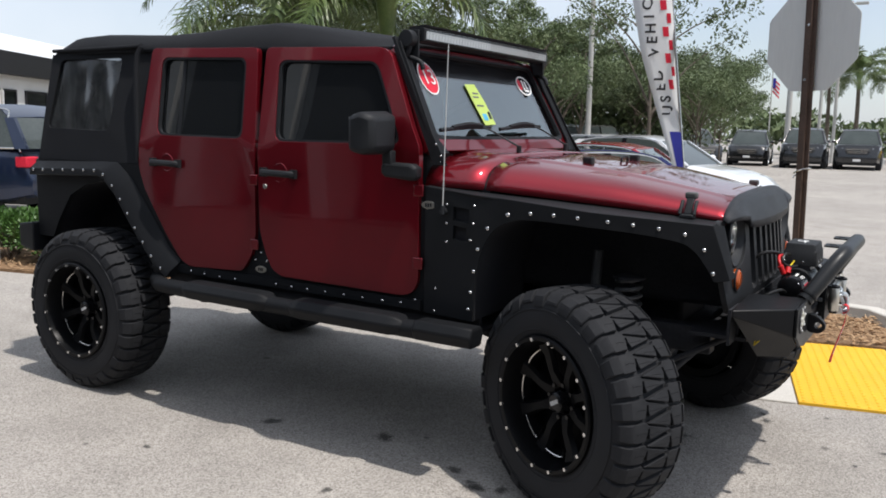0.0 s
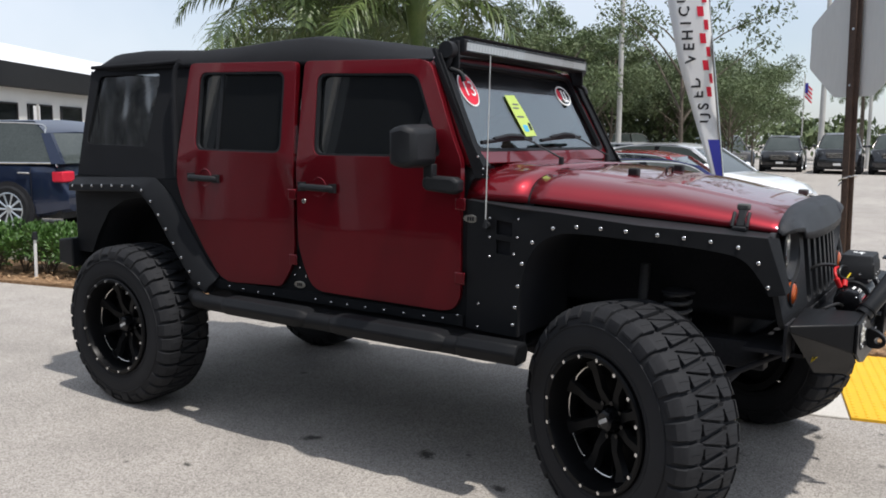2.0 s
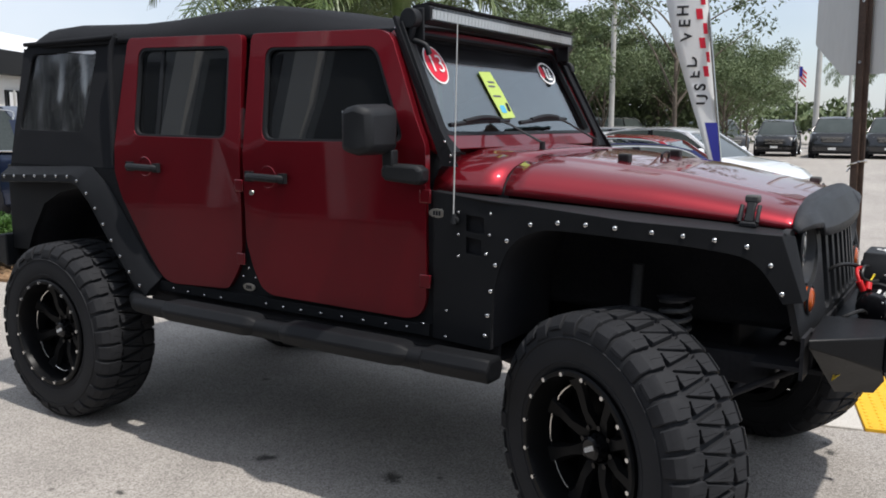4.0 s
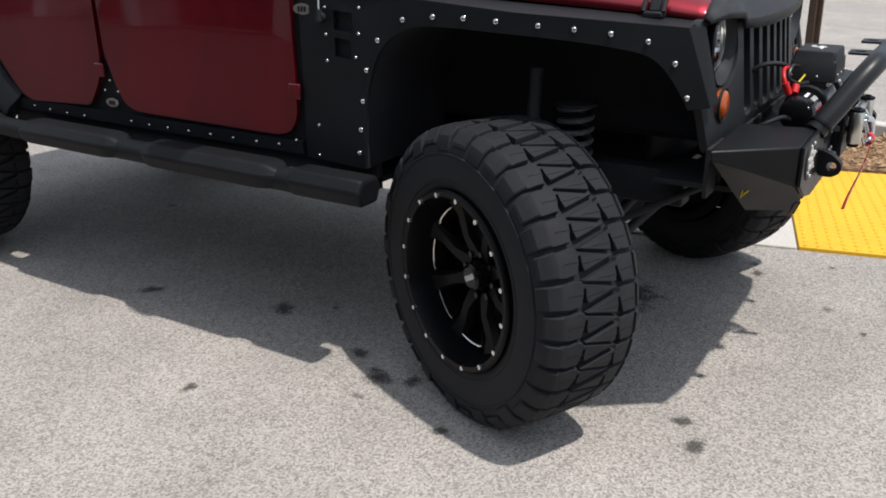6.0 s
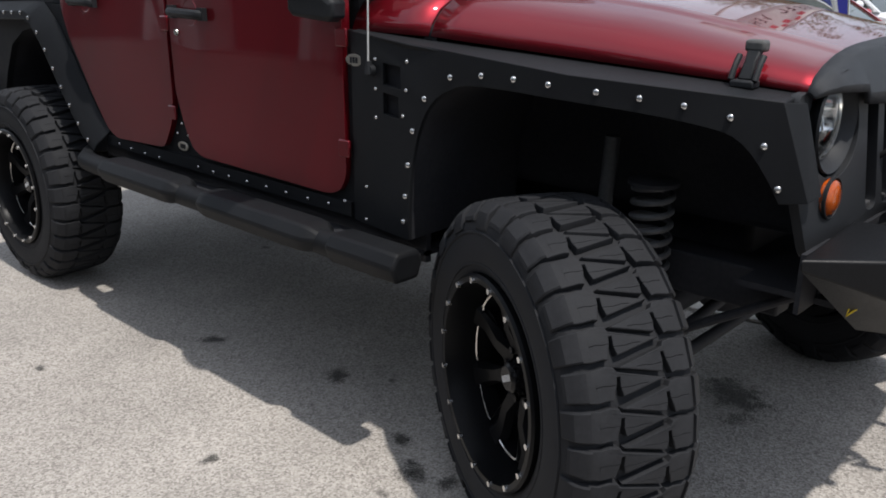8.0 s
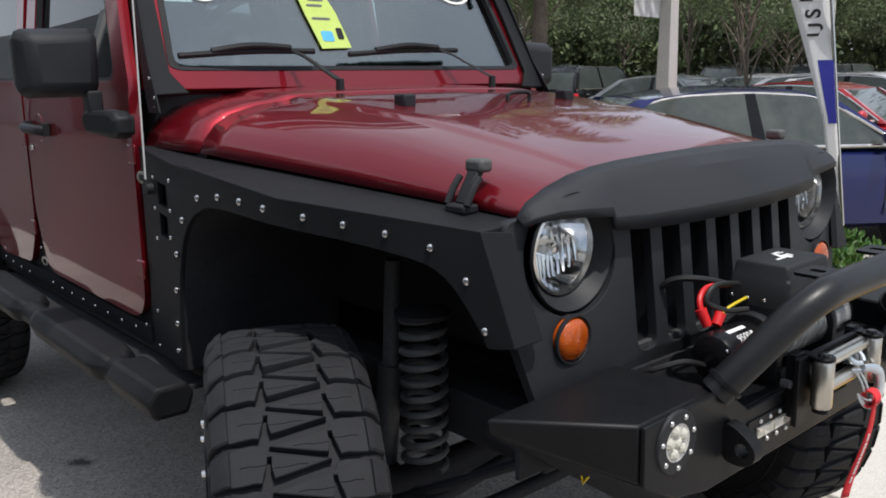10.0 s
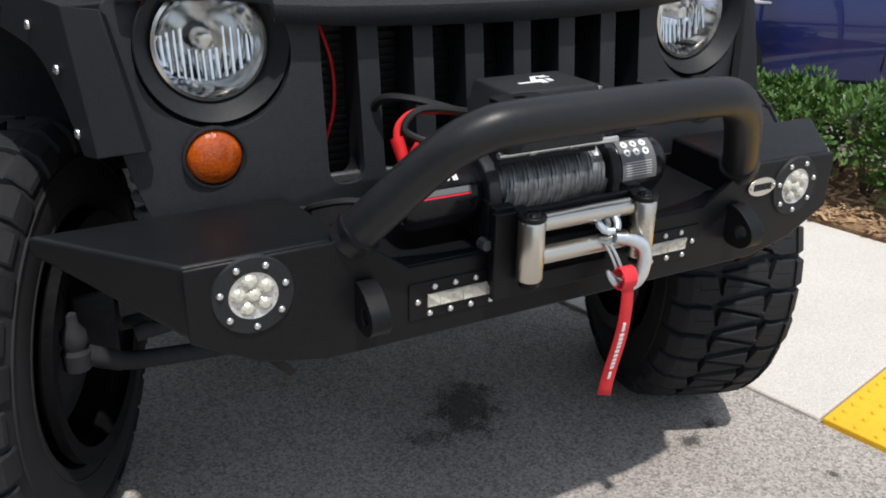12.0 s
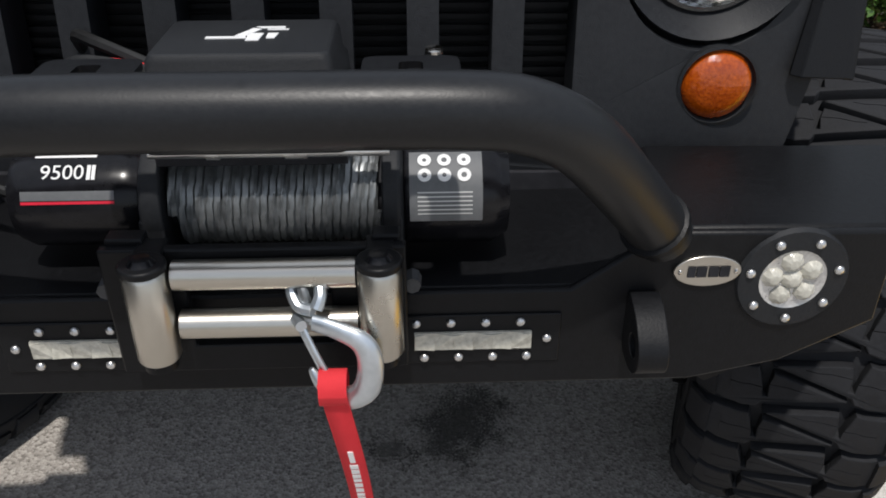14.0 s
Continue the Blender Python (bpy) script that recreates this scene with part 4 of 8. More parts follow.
mod = rear.modifiers.new("solid", 'SOLIDIFY')
mod.thickness = 0.012
bm = B()
box(bm, -3.54, -3.49, -0.79, 0.79, 0.80, 1.262)
part("tailgate", bm, M_ARMOUR, jeep, "black rear body panel", bevel=0.01)
bm = B()
loft(bm, [[(-3.52, y, 0.70), (-3.70, y * 0.97, 0.72), (-3.70, y * 0.97, 0.86), (-3.52, y, 0.88)] for y in (-0.84, -0.5, 0.5, 0.84)])
part("rear_bumper", bm, M_ARMOUR, jeep, "black steel rear bumper", bevel=0.01)
bm = B()
box(bm, -3.545, -3.515, -0.78, -0.70, 1.02, 1.22)
part("tail_lamp", bm, M_REDPRINT, jeep, "red tail lamp", bevel=0.006)

# cabin
bm = B()
box(bm, -3.45, -0.75, -0.74, 0.74, 0.66, 0.70)
part("cabin_floor", bm, M_INTERIOR, jeep)
bm = B()
loft(bm, [[(-0.74, y, 1.39), (-0.98, y, 1.37), (-1.02, y, 1.25), (-0.98, y, 1.05), (-0.74, y, 0.95)] for y in (-0.73, 0.73)])
part("dashboard", bm, M_INTERIOR, jeep, "dark dashboard", bevel=0.02)
for x in (-1.55, -2.40):
    for y in (-0.36, 0.36):
        bm = B()
        loft(bm, [[(x - 0.05, y - 0.24, 0.72), (x + 0.45, y - 0.24, 0.72), (x + 0.45, y + 0.24, 0.72), (x - 0.05, y + 0.24, 0.72)],
                  [(x - 0.05, y - 0.25, 0.98), (x + 0.47, y - 0.25, 1.02), (x + 0.47, y + 0.25, 1.02), (x - 0.05, y + 0.25, 0.98)]])
        seat = part("seat", bm, M_INTERIOR, jeep, "dark cloth seat", bevel=0.03)
        bm = B()
        loft(bm, [[(x - 0.08, y - 0.24, 0.95), (x + 0.06, y - 0.24, 0.97), (x + 0.06, y + 0.24, 0.97), (x - 0.08, y + 0.24, 0.95)],
                  [(x - 0.22, y - 0.20, 1.48), (x - 0.12, y - 0.20, 1.50), (x - 0.12, y + 0.20, 1.50), (x - 0.22, y + 0.20, 1.48)]])
        part("seat_back", bm, M_INTERIOR, seat, bevel=0.03)
        bm = B()
        box(bm, x - 0.26, x - 0.16, y - 0.13, y + 0.13, 1.52, 1.68)
        part("headrest", bm, M_INTERIOR, seat, bevel=0.03)
bm = B()
for y in (-0.62, 0.62):
    tube(bm, [(-1.0, y, 1.80), (-1.8, y, 1.86), (-2.6, y, 1.86), (-3.2, y, 1.70), (-3.4, y, 1.2)], 0.03, 8, 4)
    tube(bm, [(-1.85, y, 1.86), (-1.85, y * 1.1, 1.3), (-1.85, y * 1.12, 0.7)], 0.03, 8, 4)
tube(bm, [(-1.85, -0.62, 1.86), (-1.85, 0.62, 1.86)], 0.03, 8, 2)
part("roll_cage", bm, M_INTERIOR, jeep, "dark padded roll bars")
bm = B()
ring = [(-1.16 + 0.06 * math.cos(a) * 0.5, 0.36 + 0.18 * math.sin(a), 1.30 + 0.18 * math.cos(a)) for a in np.linspace(0, 2 * math.pi, 21)]
tube(bm, ring, 0.014, 8, 0)
part("steering_wheel", bm, M_INTERIOR, jeep)

# ---- wheels: local x points out of the vehicle ----
LUGS = 34
PITCH = 2 * math.pi / LUGS
MIDDLE, HALF = 0.013, 0.134          # middle of the tread along the axle, half its width


def tyre_mesh():
    bm = B()
    out = [(0.268, 0.135), (0.272, 0.151), (0.285, 0.158), (0.32, 0.163), (0.36, 0.163), (0.392, 0.157), (0.412, 0.148), (0.426, 0.134), (0.433, 0.11), (0.435, 0.0)]
    prof = [(r, MIDDLE + a) for r, a in out] + [(r, MIDDLE - a) for r, a in out[-2::-1]]
    lathe(bm, prof, None, 96)
    return mesh_of(bm, "tyre", M_RUBBER, 30)


def rib_mesh(s, radii):
    a, b, c, d, w = radii
    return mesh_of(lathe(B(), [(a, MIDDLE + s * w), (b, MIDDLE + s * (w + 0.004)), (c, MIDDLE + s * (w + 0.004)), (d, MIDDLE + s * w)], None, 64), "side_wall_rib", M_RUBBER, 30)


def crown(a):
    """Radius of the worn tread face at a part of the half width."""
    return 0.4535 - 0.006 * a * a - 0.012 * max(0.0, abs(a) - 0.82) / 0.18


def lug(bm, pts, depth=0.022):
    """One tread block; pts are (part of a pitch, part of the half width, how far the edge is broken)."""
    flat = [Vector((q * 0.081, a * HALF)) for q, a, _ in pts]
    n = len(flat)
    turn = sum(flat[i - 1].x * flat[i].y - flat[i].x * flat[i - 1].y for i in range(n))
    outs = []
    for i in range(n):
        e0, e1 = (flat[i] - flat[i - 1]).normalized(), (flat[(i + 1) % n] - flat[i]).normalized()
        d = Vector((e0.y + e1.y, -e0.x - e1.x)).normalized() * (1 if turn > 0 else -1)
        outs.append(d)
    rings = []
    for grow, top in ((0.0016, -depth), (0.0, -0.0028), (-0.0008, -0.0008), (-0.0026, 0.0)):
        ring = []
        for p, d, (_, _, k) in zip(flat, outs, pts):
            p = p + d * grow * k
            r = crown(p.y / HALF) + top
            ring.append((MIDDLE + p.y, r * math.cos(p.x / 0.081 * PITCH), r * math.sin(p.x / 0.081 * PITCH)))
        rings.append(ring)
    loft(bm, rings)


def shoulder(bm, s, q0, q1, low, proud):
    """The block's outer flank, folded from the tread down the side wall."""
    put = lambda a, r, q: (MIDDLE + s * a, r * math.cos(q * PITCH), r * math.sin(q * PITCH))
    prof = [(0.126, 0.4475), (0.137, 0.4410), (0.1475 + proud, 0.4260), (0.1580 + proud, low + 0.010), (0.1600 + proud * 0.4, low)]
    back = [(0.120, 0.430), (0.126, 0.429), (0.132, 0.419), (0.145, low + 0.006), (0.150, low)]
    rings = []
    for q in (q0, lerp(q0, q1, 0.06), lerp(q0, q1, 0.94), q1):
        end = 0.0025 if q in (q0, q1) else 0.0
        rings.append([put(a - end, r - end, q) for a, r in prof] + [put(a, r, q) for a, r in back[::-1]])
    loft(bm, rings)


# the two halves of the tread mirror each other and stand 0.57 of a pitch apart;
# a block is a flank with a wedge behind a short slit, and a fine cut in each
FLANK = [(0.10, 1.0, 1), (0.065, 0.80, 1), (0.095, 0.62, 1), (0.075, 0.535, 1), (0.30, 0.49, 1),
         (0.455, 0.465, 0), (0.44, 0.58, 0), (0.468, 0.68, 0), (0.45, 0.80, 0), (0.466, 0.80, 0), (0.484, 0.68, 0), (0.456, 0.58, 0), (0.471, 0.462, 0),
         (0.63, 0.440, 1), (0.63, 0.392, 1)]
WEDGE = [(0.385, 0.395, 0), (0.37, 0.20, 0), (0.40, 0.04, 0), (0.385, -0.08, 0), (0.371, -0.08, 0), (0.386, 0.04, 0), (0.356, 0.20, 0), (0.371, 0.393, 0),
         (0.155, 0.372, 1), (0.185, 0.25, 1), (0.395, -0.33, 1), (0.418, -0.40, 1), (0.438, -0.40, 1), (0.458, -0.32, 1), (0.695, 0.27, 1), (0.765, 0.43, 1)]
CREST = [(0.885, 0.475, 1), (0.905, 0.54, 1), (0.935, 0.62, 1), (0.895, 0.80, 1), (0.90, 1.0, 1)]
BLOCKS = []
for side in (1, -1):
    shift = 0.0 if side > 0 else 0.43
    for row in range(2):
        bm = B()
        lug(bm, [(q + shift + row, side * a, k) for q, a, k in FLANK + WEDGE + CREST])
        # every second flank runs further down the side wall
        shoulder(bm, side, shift + row + 0.10, shift + row + 0.90, 0.384 if row else 0.404, 0.006 if row else 0.0)
        BLOCKS.append(mesh_of(bm, "tread_block", M_RUBBER, 28))
bm = B()
for k in range(0, LUGS, 2):
    for me in BLOCKS:
        part_bm = B()
        part_bm.from_mesh(me)
        part_bm.transform(pose(0, 0, 0, math.degrees(PITCH * k), 0, 0))
        tmp = bpy.data.meshes.new("tmp")
        part_bm.to_mesh(tmp)
        bm.from_mesh(tmp)
        part_bm.free()
        bpy.data.meshes.remove(tmp)
TREAD = mesh_of(bm, "tread_blocks", M_RUBBER, 28)
RIBS = [rib_mesh(s, q) for s in (1, -1) for q in ((0.292, 0.294, 0.299, 0.301, 0.158), (0.370, 0.372, 0.376, 0.378, 0.1605))]


def rim_mesh():
    bm = B()
    lathe(bm, [(0.228, -0.165), (0.262, -0.17), (0.262, -0.15), (0.235, -0.12), (0.225, 0.05), (0.240, 0.13), (0.247, 0.172), (0.252, 0.184), (0.266, 0.184), (0.272, 0.178), (0.268, 0.155)], None, 64)
    lathe(bm, [(0.0, 0.055), (0.10, 0.05), (0.16, 0.03), (0.226, 0.02)], None, 48)
    lathe(bm, [(0.2245, 0.06), (0.2225, 0.10), (0.214, 0.104), (0.213, 0.06)], None, 64)
    return mesh_of(bm, "rim", M_WHEELBLACK, 30)


def spoke_mesh():
    bm = B()
    loft(bm, [[(0.050, -0.028, 0.055), (0.078, -0.022, 0.055), (0.078, 0.022, 0.055), (0.050, 0.028, 0.055)],
              [(0.075, -0.020, 0.12), (0.098, -0.014, 0.12), (0.098, 0.014, 0.12), (0.075, 0.020, 0.12)],
              [(0.080, -0.034, 0.19), (0.098, -0.020, 0.19), (0.098, 0.014, 0.19), (0.080, 0.028, 0.19)],
              [(0.095, -0.044, 0.231), (0.112, -0.028, 0.231), (0.112, 0.022, 0.231), (0.095, 0.038, 0.231)]])
    return mesh_of(bm, "spoke", M_WHEELBLACK, 30)


def edge_mesh():
    """Milled edge of one pocket: an arc with a short radial leg."""
    bm = B()
    rings = []
    pts = [(radians(-9.5), 0.150), (radians(-11), 0.185), (radians(-12.5), 0.212)] + [(radians(a), 0.216) for a in (-9, -4, 1, 6, 11, 15)]
    for i, (a, r) in enumerate(pts):
        w = 0.0005 + 0.0014 * math.sin(math.pi * (i + 0.4) / len(pts))
        x = 0.086 + (r - 0.15) * 0.25
        rings.append([(x - 0.002, (r - w) * math.sin(a), (r - w) * math.cos(a)), (x + w, (r - w) * math.sin(a), (r - w) * math.cos(a)), (x + 0.002 + w, (r + w) * math.sin(a), (r + w) * math.cos(a)), (x - 0.002, (r + w) * math.sin(a), (r + w) * math.cos(a))])
    loft(bm, rings)
    return mesh_of(bm, "spoke_edge", M_CHROME, 30)


TYRE, RIM, SPOKE, EDGE = tyre_mesh(), rim_mesh(), spoke_mesh(), edge_mesh()
bm = B()
lathe(bm, [(0.0, 0.118), (0.030, 0.118), (0.040, 0.112), (0.046, 0.098), (0.050, 0.06)], None, 28)
CAP = mesh_of(bm, "hub_cap", M_GLOSSBLACK, 30)
bm = B()
cyl(bm, (0.06, 0, 0), (0.088, 0, 0), 0.010, 0.009, 10)
NUT = mesh_of(bm, "wheel_nut", M_GLOSSBLACK, 30)
bm = B()
box(bm, 0.1183, 0.1190, -0.024, 0.024, -0.004, 0.004)
for y in (-0.018, -0.006, 0.006, 0.018):
    box(bm, 0.1183, 0.1190, y - 0.004, y + 0.004, -0.008, 0.008)
CAPMARK = mesh_of(bm, "cap_mark", M_WHITE, 0)
bm = B()
cyl(bm, (0.180, 0, 0), (0.191, 0, 0), 0.0085, 0.0075, 8)
LIPBOLT = mesh_of(bm, "lip_bolt", M_BOLT, 30)


# dark disc added inside the rim to stand in for the shade there
RIM_SHADE = mesh_of(lathe(B(), [(0.04, -0.085), (0.12, -0.088), (0.19, -0.080), (0.221, -0.060), (0.221, -0.052), (0.19, -0.072), (0.04, -0.075)], None, 40), "brake_shield", M_DARK, 30)


def wheel(m, spin=0.0, near=False, phase=0.0):
    rim = share("wheel", RIM, jeep, m @ pose(0, 0, 0, spin, 0, 0), "gloss black deep-dish wheel with mud tyre")
    share("tyre", TYRE, rim, Matrix(), "black mud terrain tyre")
    for me in RIBS:
        share("side_wall_rib", me, rim, Matrix())
    if near:
        for k in range(0, LUGS, 2):
            for me in BLOCKS:
                share("tread_block", me, rim, pose(0, 0, 0, math.degrees(PITCH * k) + phase, 0, 0))
    else:
        tagged(share("mud_tread", TREAD, rim, Matrix()), "", "", "", "stuff")
    for k in range(8):
        a = 2 * math.pi * (k + 0.5) / 8
        share("wheel_nut", NUT, rim, Matrix.Translation((0, 0.068 * math.cos(a), 0.068 * math.sin(a))))
    share("brake_shield", RIM_SHADE, rim, Matrix(), "dark disc added to shade the inside of the rim")
    share("hub_cap", CAP, rim, Matrix())
    share("cap_mark", CAPMARK, rim, pose(0, 0, 0, 15, 0, 0), "pale mark")
    for k in range(8):
        r = pose(0, 0, 0, 45 * k + 8, 0, 0)
        share("spoke", SPOKE, rim, r)
        share("spoke_edge", EDGE, rim, pose(0, 0, 0, 45 * k + 30.5, 0, 0), "bright milled edge")
    for k in range(16):
        a = 2 * math.pi * k / 16
        share("lip_bolt", LIPBOLT, rim, Matrix.Translation((0, 0.2565 * math.cos(a), 0.2565 * math.sin(a))))
    return rim


STEER, STEER_FAR = 25.6, 22.0
wheel(pose(-2.946, -0.80, 0.4325, 0, 0, -90), 9.3)
wheel(pose(-2.946, 0.80, 0.4325, 0, 0, 90), 40)
wheel(pose(0.015, -0.803, 0.4325, 0, 0, -90 - STEER), 14.6, True, 3.4)
wheel(pose(0.150, 0.865, 0.4325, 0, 0, 90 - STEER_FAR), 70, True)

# ---- nose: visor, grille, lamps ----
def grille_x(y):
    return 0.558 - 0.045 * (abs(y) / 0.6) ** 2.2


VIS_Y = [0.0, 0.15, 0.30, 0.392, 0.398, 0.46, 0.53, 0.575, 0.600]
VIS = {0.0: [(0.470, 1.240), (0.504, 1.232), (0.524, 1.215), (0.556, 1.140), (0.555, 1.110)],
       0.15: [(0.471, 1.239), (0.503, 1.231), (0.523, 1.214), (0.554, 1.141), (0.553, 1.112)],
       0.30: [(0.473, 1.236), (0.501, 1.227), (0.519, 1.209), (0.548, 1.144), (0.547, 1.118)],
       0.392: [(0.476, 1.231), (0.499, 1.221), (0.514, 1.204), (0.540, 1.150), (0.540, 1.126)],
       0.398: [(0.476, 1.230), (0.499, 1.220), (0.514, 1.203), (0.536, 1.166), (0.538, 1.152)],
       0.46: [(0.479, 1.223), (0.503, 1.205), (0.523, 1.187), (0.533, 1.172), (0.533, 1.158)],
       0.53: [(0.483, 1.205), (0.504, 1.196), (0.521, 1.185), (0.528, 1.175), (0.527, 1.165)],
       0.575: [(0.486, 1.185), (0.500, 1.178), (0.508, 1.172), (0.512, 1.168), (0.511, 1.162)],
       0.600: [(0.489, 1.162), (0.495, 1.160), (0.498, 1.158), (0.500, 1.157), (0.500, 1.156)]}
rings = []
for y in [-v for v in VIS_Y[:0:-1]] + VIS_Y:
    rings.append([(x + 0.006, y, z + 0.004) for x, z in VIS[abs(y)]])
visor = shell(rings, -0.012, M_VISOR, "bonnet_visor", jeep, "rough black visor that gives the lamps a scowl")
visor.data.set_sharp_from_angle(angle=radians(24))
visor.matrix_basis = NOSE

SLOTS = [-0.288, -0.192, -0.096, 0.0, 0.096, 0.192, 0.288]
outer = rounded([(-0.628, 1.168), (0.628, 1.168), (0.626, 0.95), (0.585, 0.805), (-0.585, 0.805), (-0.626, 0.95)], 0.03, 3)
holes = [rounded([(y - 0.030, 0.868), (y + 0.030, 0.868), (y + 0.030, 1.150), (y - 0.030, 1.150)], 0.028, 4) for y in SLOTS]
for s in (-1, 1):
    holes += [circle(s * 0.478, 1.086, 0.114, 36), circle(s * 0.495, 0.932, 0.046, 24)]
gr = part("grille", plate(B(), outer, holes, lambda u, v, w: (grille_x(u) + (1.0 - v) * 0.12 - w * 0.022, u, v)), M_GRILLE, jeep, "matt black seven-slot grille", bevel=0.006)
gr.matrix_basis = NOSE
for y in SLOTS:
    bm = B()
    pts = rounded([(y - 0.033, 0.864), (y + 0.033, 0.864), (y + 0.033, 1.153), (y - 0.033, 1.153)], 0.03, 4)
    gx = grille_x(y)
    loft(bm, [[(gx - 0.012 + (1.0 - v) * 0.12, u, v) for u, v in pts], [(gx - 0.07 + (1.0 - v) * 0.12, u, v) for u, v in pts]], caps=False)
    part("slot_wall", bm, M_GRILLE, gr)
    bm = B()
    box(bm, gx - 0.008, gx + 0.006, y - 0.028, y + 0.028, 0.866, 0.884)
    part("slot_lip", bm, M_BOLTGREY, gr, "worn grey slot lip", bevel=0.004)
bm = B()
for k in range(22):
    z = 0.87 + k * 0.0135
    box(bm, 0.455, 0.462, -0.34, 0.34, z, z + 0.006)
box(bm, 0.44, 0.45, -0.35, 0.35, 0.80, 1.16)
part("radiator_mesh", bm, M_BAND, gr)
bm = B()
tube(bm, [(0.472, -0.30, 1.12), (0.478, -0.278, 1.05), (0.476, -0.276, 0.97), (0.470, -0.30, 0.89)], 0.0032, 8, 5)
part("red_wire", bm, M_REDCABLE, gr, "red wire behind the slots")
for s in (-1, 1):
    m = Matrix.Translation((0.010, s * 0.478, 1.096)) @ Matrix.Diagonal((1, 0.9, 0.9, 1))
    bm = B()
    lathe(bm, [(0.128, 0.512), (0.126, 0.518), (0.120, 0.512), (0.108, 0.498), (0.098, 0.484), (0.094, 0.478)], m, 48)
    hl = part("headlamp", bm, M_GRILLE, jeep, "round clear headlamp with chrome reflector")
    hl.matrix_basis = NOSE
    bm = B()
    lathe(bm, [(0.097, 0.478), (0.096, 0.492), (0.090, 0.494), (0.088, 0.482)], m, 48)
    part("lamp_ring", bm, M_CHROME, hl, "chrome ring")
    bm = B()
    lathe(bm, [(0.0885, 0.482), (0.082, 0.462), (0.066, 0.438), (0.044, 0.42), (0.020, 0.41), (0.0, 0.408)], m, 40)
    part("reflector", bm, M_REFLECTOR, hl)
    # fluted vertical ribs of the reflector
    bm = B()
    for k in range(13):
        y = -0.072 + k * 0.012
        hgt = math.sqrt(max(0, 0.083 ** 2 - y * y))
        x = 0.448 + 0.30 * (y * y) / 0.083
        cyl(bm, (x + 0.006, s * 0.478 + y * 0.9, 1.096 - hgt * 0.83), (x - 0.004, s * 0.478 + y * 0.9, 1.096 - 0.016 if abs(y) < 0.03 else 1.096 + hgt * 0.22), 0.003, 0.003, 6)
    part("reflector_rib", bm, M_REFLECTOR, hl)
    bm = B()
    lathe(bm, [(0.0, 0.470), (0.012, 0.468), (0.017, 0.460), (0.017, 0.42)], m, 20)
    part("bulb_shield", bm, M_CHROME, hl)
    bm = B()
    lathe(bm, [(0.0, 0.506), (0.04, 0.503), (0.07, 0.495), (0.0895, 0.484)], m, 40)
    lens = part("lamp_lens", bm, M_LENS, hl, "clear glass lens")
    lens.visible_shadow = False
    m2 = Matrix.Translation((0.0, s * 0.495, 0.932)) @ Matrix.Diagonal((1, 0.93, 0.93, 1))
    gx = grille_x(0.490) + 0.014
    bm = B()
    lathe(bm, [(0.0, gx + 0.012), (0.025, gx + 0.010), (0.040, gx + 0.004), (0.047, gx - 0.006), (0.047, gx - 0.02)], m2, 28)
    tl = part("turn_lamp", bm, M_AMBER, jeep, "round amber turn lamp")
    tl.matrix_basis = NOSE
    bm = B()
    lathe(bm, [(0.046, gx - 0.004), (0.049, gx + 0.002), (0.053, gx + 0.001), (0.053, gx - 0.006)], m2, 28)
    part("lamp_rim", bm, M_PLASTIC, tl)

# ---- front bumper ----
FB = 0.782
bm = B()
plate(bm, [(-0.605, 0.863), (-0.372, 0.866), (-0.285, 0.802), (0.285, 0.802), (0.372, 0.866), (0.605, 0.863), (0.605, 0.756), (0.515, 0.706), (0.42, 0.684), (-0.42, 0.684), (-0.515, 0.706), (-0.605, 0.756)],
      [circle(s * 0.352, 0.70, 0.0001, 3) for s in ()], lambda u, v, w: (FB - w * 0.01, u, v))
bumper = part("front_bumper", bm, M_SATIN, jeep, "satin black steel winch bumper", bevel=0.003)
bumper.matrix_basis = ASKEW
bm = B()
box(bm, 0.55, FB - 0.012, -0.425, 0.425, 0.788, 0.801)
part("winch_tray", bm, M_SATIN, bumper, bevel=0.002)
bm = B()
box(bm, 0.55, FB - 0.012, -0.43, 0.43, 0.692, 0.702)
box(bm, 0.55, 0.56, -0.43, 0.43, 0.70, 0.79)
part("bumper_underside", bm, M_DARK, bumper)
